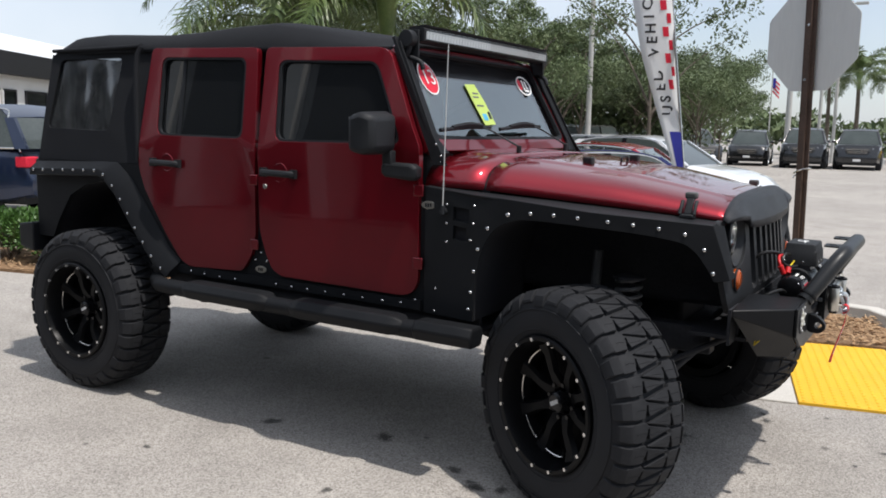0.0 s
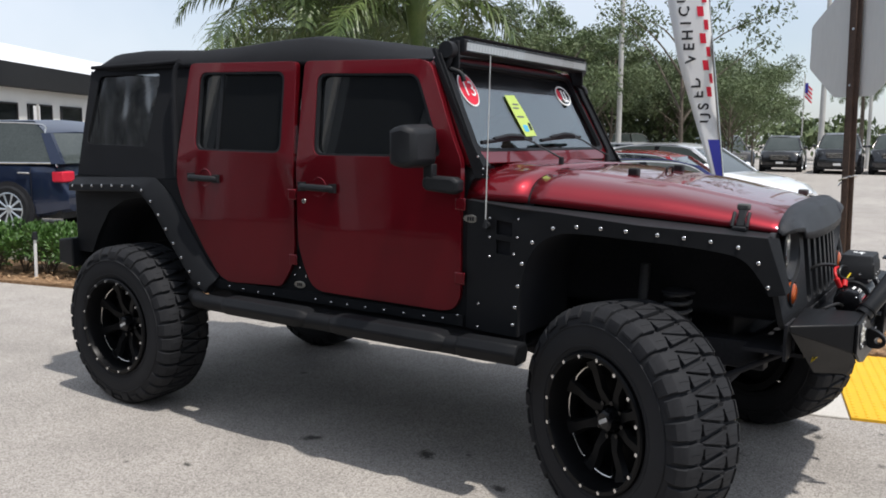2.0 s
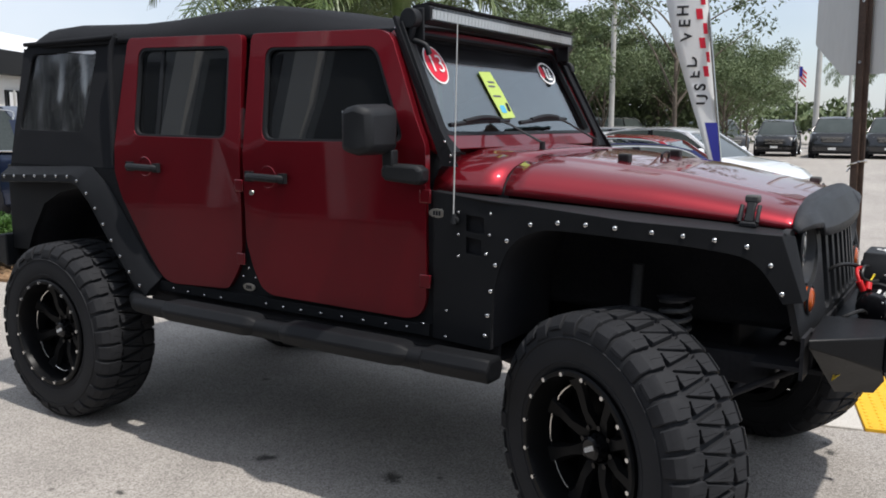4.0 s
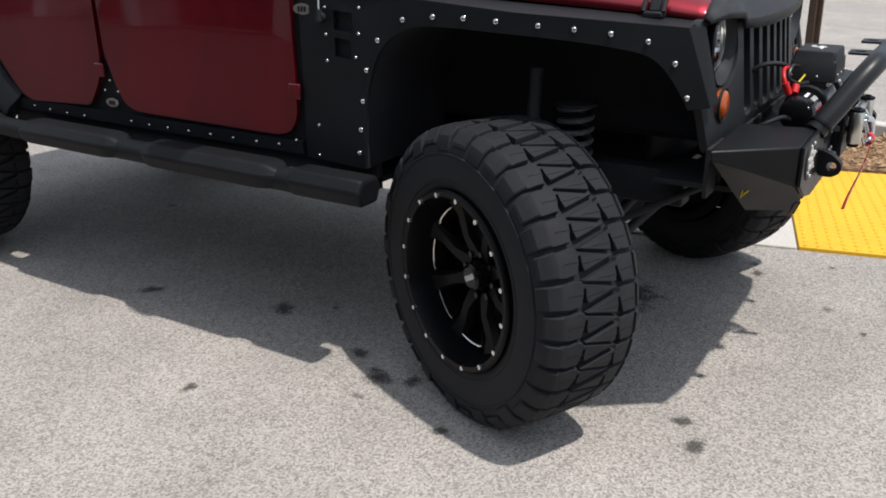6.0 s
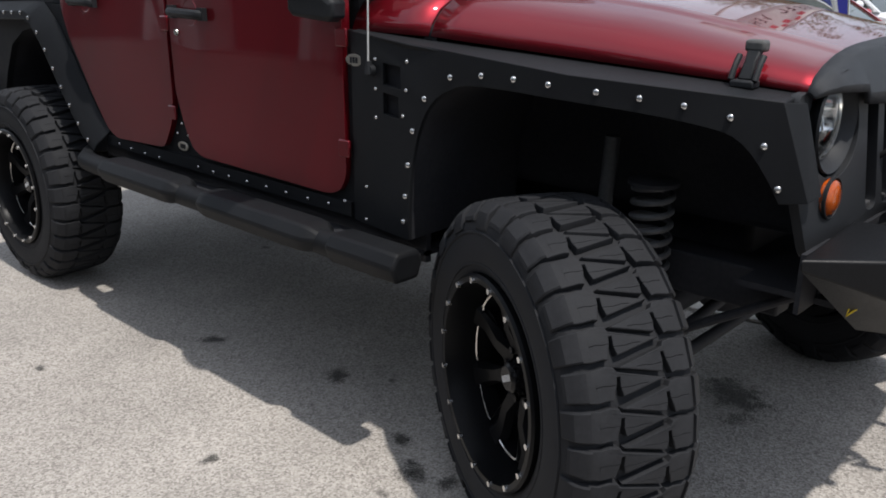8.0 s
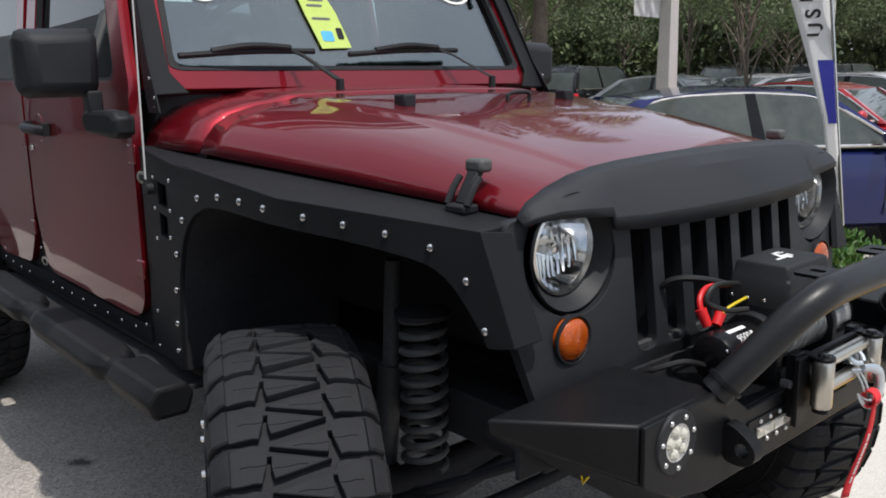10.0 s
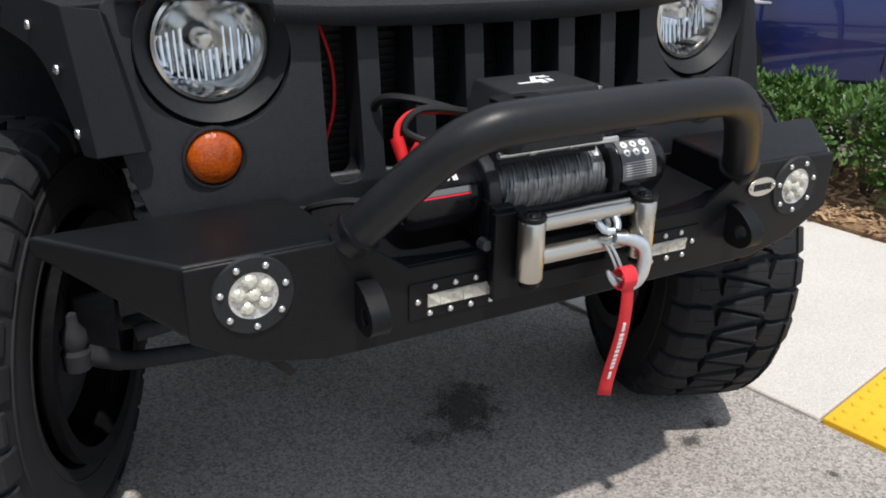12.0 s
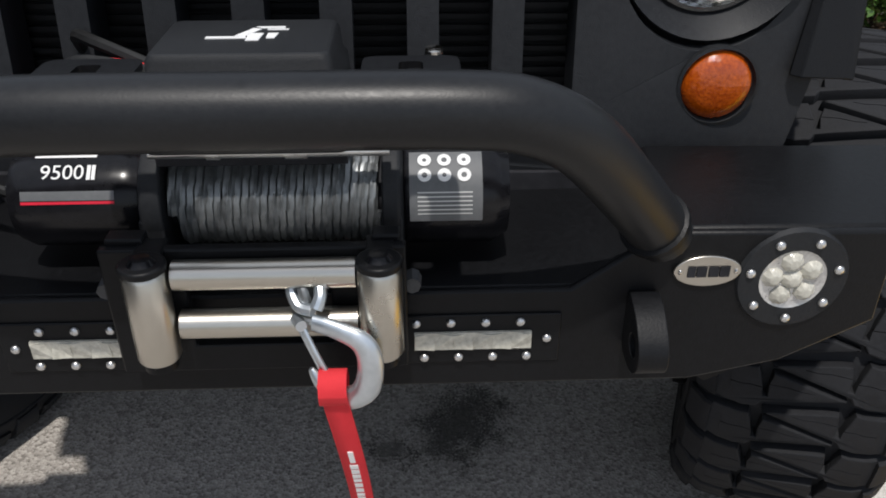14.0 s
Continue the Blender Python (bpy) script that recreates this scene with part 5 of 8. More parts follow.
for s in (-1, 1):
    bm = B()
    loft(bm, [[(0.562, s * 0.40, 0.862), (FB - 0.011, s * 0.373, 0.865), (FB - 0.011, s * 0.604, 0.863), (0.585, s * 0.772, 0.868)],
              [(0.562, s * 0.40, 0.70), (FB - 0.011, s * 0.373, 0.690), (FB - 0.011, s * 0.604, 0.757), (0.588, s * 0.772, 0.842)]])
    part("bumper_wing", bm, M_SATIN, bumper, "folded steel end wing", bevel=0.006)
    # skirt under the wing, folded inwards
    bm = B()
    skirt = [(0.590, 0.766, 0.842), (0.605, 0.63, 0.745), (0.625, 0.48, 0.632), (0.735, 0.46, 0.642), (FB - 0.014, 0.505, 0.700), (FB - 0.014, 0.60, 0.755)]
    loft(bm, [[(x, s * y, z) for x, y, z in skirt], [(x - 0.003, s * (y - 0.012), z + 0.006) for x, y, z in skirt]])
    part("bumper_skirt", bm, M_SATIN, bumper, "folded lower skirt plate")
    bm = B()
    plate(bm, rounded([(FB, 0.730), (FB + 0.042, 0.728), (FB + 0.064, 0.745), (FB + 0.064, 0.770), (FB + 0.034, 0.796), (FB, 0.806)], 0.016, 5), [circle(FB + 0.038, 0.760, 0.013, 16)],
          lambda u, v, w, s=s: (u, s * (0.343 + 0.030 * w), v))
    part("shackle_tab", bm, M_SATIN, bumper, "black steel shackle tab", bevel=0.003)
    # round lamp with a ring of bolts
    c = (0.507 if s > 0 else -0.517, 0.811)
    bm = B()
    lathe(bm, [(0.033, FB), (0.034, FB + 0.004), (0.055, FB + 0.004), (0.058, FB - 0.001)], Matrix.Translation((0, c[0], c[1])), 32)
    fog = part("fog_lamp", bm, M_PLASTIC, bumper, "round clear lamp in a bolted black ring")
    bm = B()
    lathe(bm, [(0.0, FB + 0.002), (0.030, FB + 0.002), (0.0345, FB + 0.004), (0.0355, FB - 0.002)], Matrix.Translation((0, c[0], c[1])), 32)
    lens = part("fog_lens", bm, M_BARLENS, fog, "cream faceted lens")
    for k in range(6):
        a, rr = 2 * math.pi * k / 5 + 0.5, 0.0205 if k < 5 else 0.0
        cup = B()
        lathe(cup, [(0.0, FB + 0.0095), (0.005, FB + 0.0088), (0.0085, FB + 0.0064), (0.0112, FB + 0.003), (0.0118, FB + 0.001)], Matrix.Translation((0, c[0] + rr * math.cos(a), c[1] + rr * math.sin(a))), 9)
        part("lens_cup", cup, M_LED, lens, "pale moulded lens", smooth=18)
    for k in range(7):
        a = 2 * math.pi * k / 7 + 0.25
        share("bolt", FRONT_BOLT, fog, Matrix.Translation((FB + 0.005, c[0] + 0.0455 * math.cos(a), c[1] + 0.0455 * math.sin(a))))
    # light strip
    y0, y1 = (0.128, 0.248) if s > 0 else (0.138, 0.258)
    bm = B()
    box(bm, FB, FB + 0.003, s * (y0 - 0.025), s * (y1 + 0.03), 0.716, 0.776)
    strip = part("light_strip", bm, M_SATIN, bumper, "clear light strip in a bolted black plate", bevel=0.002)
    bm = B()
    box(bm, FB + 0.002, FB + 0.006, s * y0, s * y1, 0.735, 0.756)
    part("strip_lens", bm, M_LED, strip)
    for k in range(6):
        bm = B()
        ya, yb = s * lerp(y0 + 0.001, y1 - 0.001, k / 6), s * lerp(y0 + 0.001, y1 - 0.001, (k + 1) / 6)
        ym, d = 0.5 * (ya + yb), 0.0022 * (-1) ** k
        loft(bm, [[(FB + 0.0055, ya, 0.7358), (FB + 0.0055, yb, 0.7358), (FB + 0.0055, yb, 0.7552), (FB + 0.0055, ya, 0.7552)],
                  [(FB + 0.0068, ya, 0.7365), (FB + 0.0068 + d, yb, 0.7365), (FB + 0.0068 - d, yb, 0.7545), (FB + 0.0068 + d, ya, 0.7545)]])
        part("lamp_cell", bm, M_LED, strip, smooth=0)
    for k in range(4):
        y = s * lerp(y0 + 0.002, y1 - 0.012, k / 3)
        share("bolt", FRONT_BOLT, strip, Matrix.Translation((FB + 0.004, y, 0.767)))
        share("bolt", FRONT_BOLT, strip, Matrix.Translation((FB + 0.004, y + s * 0.008, 0.724)))
    share("bolt", FRONT_BOLT, strip, Matrix.Translation((FB + 0.004, s * (y1 + 0.016), 0.746)))
bm = B()
plate(bm, circle(0.419, 0.823, 0.034, 28, 0.0175), [], lambda u, v, w: (FB + 0.004 - w * 0.005, u, v))
ob = part("oval_badge", bm, M_STAINLESS, bumper, "small oval steel badge", bevel=0.001)
for k, w in ((-0.016, 0.004), (-0.006, 0.005), (0.006, 0.005), (0.017, 0.005)):
    bm = B()
    box(bm, FB + 0.0045, FB + 0.0052, 0.419 + k - w, 0.419 + k + w, 0.817, 0.829)
    part("badge_mark", bm, M_DARK, ob)
for y in (0.391, 0.447):
    share("bolt", RIVET_SMALL, ob, Matrix.Translation((FB + 0.004, y, 0.823)) @ Matrix.Diagonal((0.5, 0.6, 0.6, 1)))
bm = B()
tube(bm, [(0.765, -0.375, 0.855), (0.80, -0.335, 0.91), (0.845, -0.275, 0.985), (0.868, -0.225, 1.020), (0.875, -0.165, 1.030), (0.876, 0.0, 1.031),
          (0.875, 0.165, 1.030), (0.868, 0.225, 1.020), (0.845, 0.275, 0.985), (0.80, 0.335, 0.91), (0.765, 0.375, 0.855)], 0.0305, 20, 6)
stinger = part("stinger_bar", bm, M_TUBE, bumper, "bent black tube over the winch")
for s in (-1, 1):
    bm = B()
    lathe(bm, [(0.029, -0.005), (0.035, -0.004), (0.035, 0.004), (0.029, 0.006)], Matrix.Translation((0.776, s * 0.362, 0.872)) @ (Vector((0.035, -s * 0.040, 0.055)).to_track_quat('X', 'Z').to_matrix().to_4x4()), 20)
    part("weld", bm, M_SATIN, stinger, "weld bead")
    bm = B()
    plate(bm, rounded([(0.79, s * 0.09), (0.86, s * 0.09), (0.86, s * 0.17), (0.79, s * 0.17)], 0.012, 3), [rounded([(0.805, s * 0.12), (0.835, s * 0.12), (0.835, s * 0.14), (0.805, s * 0.14)], 0.006, 3)],
          lambda u, v, w: (u, v, 1.046 - 0.006 * w))
    part("lamp_tab", bm, M_SATIN, stinger, "slotted lamp tab")

# ---- winch ----
bm = B()
mw = Matrix.Translation((0.715, 0, 0.872)) @ pose(0, 0, 0, 0, 0, 90)
lathe(bm, [(0.0, -0.276), (0.036, -0.276), (0.046, -0.271), (0.052, -0.258), (0.052, -0.16), (0.050, -0.15), (0.046, -0.14), (0.0, -0.14)], mw, 36)
motor = part("winch_motor", bm, M_GLOSSBLACK, jeep, "gloss black winch motor with white figures")
motor.matrix_basis = ASKEW @ Matrix.Translation((-0.024, 0.004, 0.0))
a0 = radians(50)


def on_motor(ang, y, r=0.0525):
    n = Vector((math.cos(ang), 0, math.sin(ang)))
    t = Vector((-math.sin(ang), 0, math.cos(ang)))
    m = Matrix((Vector((0, 1, 0)), t, n)).transposed().to_4x4()
    return Matrix.Translation(Vector((0.715, y, 0.872)) + n * r) @ m


lettering("capacity_figure", "9500", 0.0215, M_WHITE, motor, on_motor(a0, -0.2155), "white figures", 0.0002)
for k in (0, 1):
    bm = B()
    box(bm, -0.0018, 0.0018, -0.0078, 0.0078, 0, 0.0006)
    share("figure_bar", mesh_of(bm, "figure_bar", M_WHITE, 0), motor, on_motor(a0, -0.1895 + k * 0.0046, 0.0528))


def wrap_strip(bm, y0, y1, a_from, a_to, r=0.0526, n=6, cx=0.715, cz=0.872):
    rows = []
    for i in range(n + 1):
        a = radians(lerp(a_from, a_to, i / n))
        rows.append([(cx + r * math.cos(a), y0, cz + r * math.sin(a)), (cx + r * math.cos(a), y1, cz + r * math.sin(a))])
    return loft(bm, rows, caps=False, closed=False)


for (y0, y1, a, b, mt) in ((-0.255, -0.165, 20, 30, M_GREYPRINT), (-0.255, -0.165, 16, 19, M_REDPRINT), (-0.245, -0.185, 70, 80, M_WHITE)):
    part("motor_stripe", wrap_strip(B(), y0, y1, a, b), mt, motor)
for y, z in ((-0.272, 0.85), (-0.272, 0.895)):
    share("bolt", RIVET_SMALL, motor, Matrix.Translation((0.745, y, z)))
for prof, y0, y1 in (([(0.0, -0.14), (0.062, -0.14), (0.064, -0.135), (0.064, -0.118), (0.0, -0.116)], -0.142, -0.118), ([(0.0, 0.094), (0.064, 0.095), (0.064, 0.112), (0.058, 0.116), (0.0, 0.117)], 0.095, 0.115)):
    bm = B()
    lathe(bm, prof, mw, 32)
    box(bm, 0.66, 0.778, y0, y1, 0.80, 0.872)
    part("winch_support", bm, M_PLASTIC, motor, "black end housing", bevel=0.002)
bm = B()
lathe(bm, [(0.0, 0.116), (0.054, 0.117), (0.056, 0.12), (0.056, 0.205), (0.050, 0.214), (0.046, 0.222), (0.0, 0.222)], mw, 36)
gear = part("winch_gearbox", bm, M_GLOSSBLACK, motor, "black gear housing with a grey label")
part("gear_label", wrap_strip(B(), 0.122, 0.194, -8, 66, 0.0566, 10), M_GREYPRINT, gear)
for j in range(2):
    for k in range(3):
        bm = B()
        ang = radians(56 - j * 16)
        y = 0.137 + k * 0.0195
        plate(bm, circle(0, 0, 0.0068, 16), [circle(0, 0, 0.0022 + 0.0007 * ((j + k) % 2), 8)], lambda u, v, w: (u, v, -0.0003 * w))
        share("label_dot", mesh_of(bm, "label_dot", M_WHITE, 0), gear, on_motor(ang, y, 0.0572))
for k in range(6):
    part("label_line", wrap_strip(B(), 0.130, 0.184, 22 - k * 4.4, 23.2 - k * 4.4, 0.0569, 2), M_SIGNBACK, gear)
bm = B()
cyl(bm, (0.715, -0.117, 0.872), (0.715, 0.095, 0.872), 0.036, None, 24)
drum = part("winch_drum", bm, M_DARK, motor)
# rope turns, each laid from twisted strands
bm = B()
NT, PER = 23, 96
rings = []
for i in range(NT * PER + 1):
    a = 2 * math.pi * i / PER
    y = -0.111 + 0.205 * i / (NT * PER) + 0.0007 * noise.noise(Vector((i / PER * 0.9, 0, 0)))
    out, side = Vector((math.cos(a), 0, math.sin(a))), Vector((0, 1, 0))
    p = Vector((0.715, y, 0.872)) + out * (0.0475 + 0.0012 * noise.noise(Vector((i / PER * 0.7, 5, 0))))
    tw = i * 2 * math.pi / 17
    rings.append([p + (0.0047 + 0.0008 * math.cos(6 * b - tw)) * (math.cos(b) * out + math.sin(b) * side) for b in [2 * math.pi * k / 18 for k in range(18)]])
loft(bm, rings)
part("wound_rope", bm, M_ROPE, drum, "wound galvanised steel rope", smooth=50)
for z, r in ((0.940, 0.0055), (0.820, 0.0055)):
    bm = B()
    cyl(bm, (0.768 if z > 0.9 else 0.789, -0.122, z), (0.768 if z > 0.9 else 0.789, 0.104, z), r, None, 14)
    if z > 0.9:
        for y in (-0.062, 0.012, 0.02):
            cyl(bm, (0.768, y - 0.006, z), (0.768, y + 0.006, z), 0.0072, None, 12)
    part("tie_rod", bm, M_BOLTCAP, motor, "bright tie rod")
bm = B()
box(bm, 0.776, 0.780, -0.06, 0.01, 0.812, 0.824)
part("rating_plate", bm, M_SIGNBACK, motor)
# control box
bm = B()
loft(bm, [[(x, y, z) for x, y in rounded([(0.652 + i, -0.116 + i), (0.782 - i, -0.116 + i), (0.782 - i, 0.062 - i), (0.652 + i, 0.062 - i)], 0.010, 3)] for z, i in ((0.945, -0.004), (1.004, 0.0), (1.009, 0.004), (1.030, 0.006), (1.036, 0.010))])
ctl = part("control_box", bm, M_PLASTIC, motor, "black control box with a white mark", bevel=0.002)
MARKS = [[(0.668, -0.008), (0.668, 0.020), (0.673, 0.020), (0.673, -0.002)], [(0.673, -0.010), (0.676, -0.002), (0.700, -0.014), (0.698, -0.024)],
         [(0.700, -0.050), (0.700, -0.014), (0.706, -0.012), (0.706, -0.050)], [(0.690, -0.012), (0.690, 0.002), (0.713, 0.000), (0.713, -0.012)],
         [(0.690, 0.006), (0.690, 0.016), (0.706, 0.014), (0.706, 0.006)], [(0.676, 0.004), (0.676, 0.024), (0.679, 0.024), (0.679, 0.004)]]
for pts in MARKS:
    bm = B()
    loft(bm, [[(x + 0.022, y - 0.014, z) for x, y in pts] for z in (1.0362, 1.0370)])
    part("box_mark", bm, M_WHITE, ctl, "white printed mark", smooth=0)
for y in (-0.09, -0.03, 0.03):
    share("bolt", RIVET_SMALL, ctl, Matrix.Translation((0.786, y, 0.965)) @ Matrix.Diagonal((0.7, 0.8, 0.8, 1)))
    share("bolt", RIVET_SMALL, ctl, Matrix.Translation((0.66 + (y + 0.09) * 0.6, -0.120, 0.962)) @ Matrix.Diagonal((0.8, 0.7, 0.8, 1)))
bm = B()
box(bm, 0.66, 0.765, -0.118, 0.064, 0.925, 0.945)
part("box_bracket", bm, M_DARK, ctl)
bm = B()
cyl(bm, (0.66, 0.140, 0.92), (0.642, 0.150, 0.975), 0.005, 0.005, 10)
lathe(bm, [(0.0, 0.0), (0.006, 0.002), (0.010, 0.022), (0.009, 0.031), (0.0, 0.034)], Matrix.Translation((0.643, 0.150, 0.970)) @ pose(0, 0, 0, 0, -80, 0), 14)
part("clutch_lever", bm, M_CHROME, gear, "chrome clutch lever")
# cables
for pts, r, mt, nm in (([(0.66, -0.13, 0.985), (0.655, -0.20, 0.992), (0.66, -0.235, 0.978), (0.67, -0.245, 0.955), (0.68, -0.24, 0.935)], 0.006, M_REDCABLE, "red_cable"),
                       ([(0.68, -0.13, 0.99), (0.675, -0.205, 1.0), (0.675, -0.235, 0.972), (0.695, -0.20, 0.952), (0.715, -0.15, 0.948)], 0.006, M_BLACKCABLE, "black_cable"),
                       ([(0.70, -0.13, 0.965), (0.70, -0.18, 0.96), (0.695, -0.205, 0.95), (0.69, -0.225, 0.935)], 0.003, M_YELLOWWIRE, "yellow_wire"),
                       ([(0.66, -0.13, 0.985), (0.63, -0.20, 1.005), (0.59, -0.235, 1.0), (0.555, -0.24, 0.96), (0.55, -0.24, 0.90)], 0.007, M_BLACKCABLE, "black_cable"),
                       ([(0.70, -0.272, 0.855), (0.69, -0.33, 0.875), (0.65, -0.38, 0.86), (0.60, -0.37, 0.83)], 0.006, M_BLACKCABLE, "black_cable")):
    part(nm, tube(B(), pts, r, 8, 6), mt, motor, nm.replace("_", " ") + " of the winch")
for p0, p1 in (((0.668, -0.245, 0.958), (0.682, -0.24, 0.925)), ((0.694, -0.215, 0.948), (0.696, -0.232, 0.928))):
    part("terminal_boot", cyl(B(), p0, p1, 0.0115, 0.010, 12), M_REDCABLE, motor, "red terminal boot")
# roller fairlead
bm = B()
plate(bm, [(-0.160, 0.735), (0.122, 0.735), (0.122, 0.874), (-0.160, 0.874)], [[(-0.085, 0.765), (0.050, 0.765), (0.050, 0.865), (-0.085, 0.865)]], lambda u, v, w: (FB + 0.030 - w * 0.012, u, v))
box(bm, FB, FB + 0.02, -0.155, -0.12, 0.75, 0.88)
box(bm, FB, FB + 0.02, 0.09, 0.117, 0.75, 0.88)
fair = part("fairlead", bm, M_SATIN, jeep, "black roller fairlead with stainless rollers", bevel=0.002)
fair.matrix_basis = ASKEW
for y in (-0.112, 0.098):
    part("upright_roller", lathe(B(), [(0.0, 0.772), (0.0185, 0.772), (0.0205, 0.775), (0.0205, 0.864), (0.0185, 0.867), (0.0, 0.867)], Matrix.Translation((0.836, y, 0)) @ pose(0, 0, 0, 0, -90, 0), 28), M_STAINLESS, fair, "stainless upright roller")
    bm = B()
    loft(bm, [[(px, py, z) for px, py in circle(0.836, y, 0.0215, 20)] for z in (0.868, 0.876)])
    box(bm, 0.79, 0.836, y - 0.013, y + 0.013, 0.8685, 0.8755)
    cap = part("roller_bracket", bm, M_SATIN, fair, bevel=0.002)
    part("roller_foot", loft(B(), [[(px, py, z) for px, py in circle(0.836, y, 0.016, 20)] for z in (0.762, 0.770)]), M_SATIN, fair)
    part("roller_pin", lathe(B(), [(0.0, 0.882), (0.009, 0.881), (0.013, 0.876)], Matrix.Translation((0.836, y, 0)) @ pose(0, 0, 0, 0, -90, 0), 16), M_GLOSSBLACK, cap)
for z in (0.856, 0.802):
    part("cross_roller", lathe(B(), [(0.0, -0.089), (0.0142, -0.089), (0.0142, 0.076), (0.0, 0.076)], Matrix.Translation((0.826, 0, z)) @ pose(0, 0, 0, 0, 0, 90), 24), M_STAINLESS, fair, "stainless cross roller")
for y in (-0.165, 0.127):
    part("fairlead_bolt", cyl(B(), (FB + 0.0, y, 0.822), (FB + 0.018, y, 0.822), 0.0095, 0.0085, 8), M_BOLTGREY, fair)

# hook and strap: they hang from the rope
hook = thing("winch_hook", "galvanised tow hook with a red pull strap", "hook", Matrix.Translation((-0.007, 0.008, 0.006)) @ ASKEW @ Matrix.Translation((0.882, 0.016, 0.852)) @ Matrix.Scale(0.88, 4) @ Matrix.Translation((-0.885, -0.016, -0.828)))
HX = 0.885


def hk(x, y, z):
    """A place in the world, in the hook's own measure."""
    return ((x - 0.882) / 0.88 + 0.885, (y - 0.016) / 0.88 + 0.016, (z - 0.852) / 0.88 + 0.828)


hp = [hk(0.856, 0.0275, 0.831), hk(0.864, 0.0515, 0.827), hk(0.869, 0.073, 0.816), hk(0.871, 0.080, 0.795), hk(0.870, 0.075, 0.764), hk(0.867, 0.059, 0.750), hk(0.862, 0.0425, 0.752), hk(0.857, 0.030, 0.763), hk(0.853, 0.022, 0.775)]
bm = B()
line = smooth_line(hp, 6)
rad = [0.0095, 0.0108, 0.0128, 0.0140, 0.0150, 0.0145, 0.0115, 0.0085, 0.003]
rings = []
for i, p in enumerate(line):
    d = (line[min(i + 1, len(line) - 1)] - line[max(i - 1, 0)]).normalized()
    r = interp(i / (len(line) - 1) * 8, range(9), rad)
    u = Vector((1, 0, 0))
    v = d.cross(u).normalized()
    rings.append([p + r * 0.72 * math.cos(2 * math.pi * k / 14) * u + r * math.sin(2 * math.pi * k / 14) * v for k in range(14)])
loft(bm, rings)
part("hook_body", bm, M_ZINC, hook, "galvanised forged hook", smooth=50)
bm = B()
tube(bm, [hk(0.852, 0.029, 0.841), hk(0.846, 0.016, 0.842), hk(0.836, 0.009, 0.852), hk(0.828, 0.010, 0.862), hk(0.824, 0.014, 0.868)], 0.0070, 10, 5)
tube(bm, [hk(0.854, 0.032, 0.844), hk(0.848, 0.036, 0.853), hk(0.838, 0.035, 0.862), hk(0.828, 0.032, 0.868)], 0.0070, 10, 5)
part("clevis", bm, M_ZINC, hook)
bm = B()
cyl(bm, hk(0.832, 0.006, 0.860), hk(0.838, 0.037, 0.864), 0.0052, None, 12)
cyl(bm, hk(0.838, 0.036, 0.864), hk(0.840, 0.044, 0.865), 0.0088, 0.0080, 12)
part("clevis_pin", bm, M_BOLTCAP, hook)
part("rope_eye", tube(B(), [hk(0.812, 0.014, 0.845), hk(0.826, 0.017, 0.858), hk(0.838, 0.019, 0.860), hk(0.844, 0.022, 0.850), hk(0.836, 0.024, 0.840), hk(0.818, 0.022, 0.838)], 0.0058, 10, 6), M_ROPE, hook, "steel rope thimble")
latch = part("safety_latch", tube(B(), [hk(0.849, 0.013, 0.826), hk(0.857, 0.024, 0.802), hk(0.861, 0.033, 0.780)], 0.0030, 8, 4), M_ZINC, hook)
part("latch_arm", tube(B(), [hk(0.853, 0.017, 0.829), hk(0.863, 0.029, 0.803), hk(0.866, 0.038, 0.782)], 0.0030, 8, 4), M_ZINC, latch)
part("latch_pivot", cyl(B(), hk(0.842, 0.011, 0.826), hk(0.858, 0.018, 0.828), 0.0062, None, 12), M_ZINC, latch)


def strap_at(t):
    """Middle of the strap at t from hook to end."""
    return (HX - 0.003 - 0.055 * t + 0.006 * math.sin(t * 5), lerp(0.046, 0.074, t) + 0.004 * math.sin(t * 4), lerp(0.740, 0.447, t))


bm = B()
rows = []
for i in range(19):
    t = i / 18
    x, y, z = strap_at(t)
    yaw = radians(lerp(8, -14, t))
    w = 0.0142
    rows.append([(x - w * math.sin(yaw) * s, y + w * math.cos(yaw) * s, z - 0.003 * s) for s in (-1, 1)])
loft(bm, rows, caps=False, closed=False)
strap = part("pull_strap", bm, M_REDSTRAP, hook, "red webbing pull strap with pale print", smooth=60)
mod = strap.modifiers.new("solid", 'SOLIDIFY')
mod.thickness, mod.offset = 0.0025, 0
for (t0, t1, w) in ((0.36, 0.43, 0.003), (0.45, 0.475, 0.0046), (0.485, 0.51, 0.0046), (0.52, 0.545, 0.0046), (0.555, 0.575, 0.0046), (0.59, 0.615, 0.0046), (0.63, 0.655, 0.0046),
                    (0.67, 0.69, 0.0046), (0.70, 0.725, 0.0046), (0.735, 0.76, 0.0046), (0.79, 0.85, 0.003)):
    bm = B()
    a, b = strap_at(t0), strap_at(t1)
    loft(bm, [[(p[0] + 0.0032 - 0.002 * k, p[1] + w * q, p[2]) for k, q in ((0, -1), (0, 1), (1, 1), (1, -1))] for p in (a, b)])
    part("strap_print", bm, M_WHITE, strap, "pale print bar", smooth=0)
bm = B()
rings = []
for k in range(17):
    a = 2 * math.pi * k / 16
    rings.append([(HX - 0.014 + r * 0.85 * math.cos(a), 0.048 + d, 0.730 + r * math.sin(a)) for r, d in ((0.0185, -0.0150), (0.0185, 0.0150), (0.0215, 0.0150), (0.0215, -0.0150))])
loft(bm, rings)
part("strap_loop", bm, M_REDSTRAP, hook)

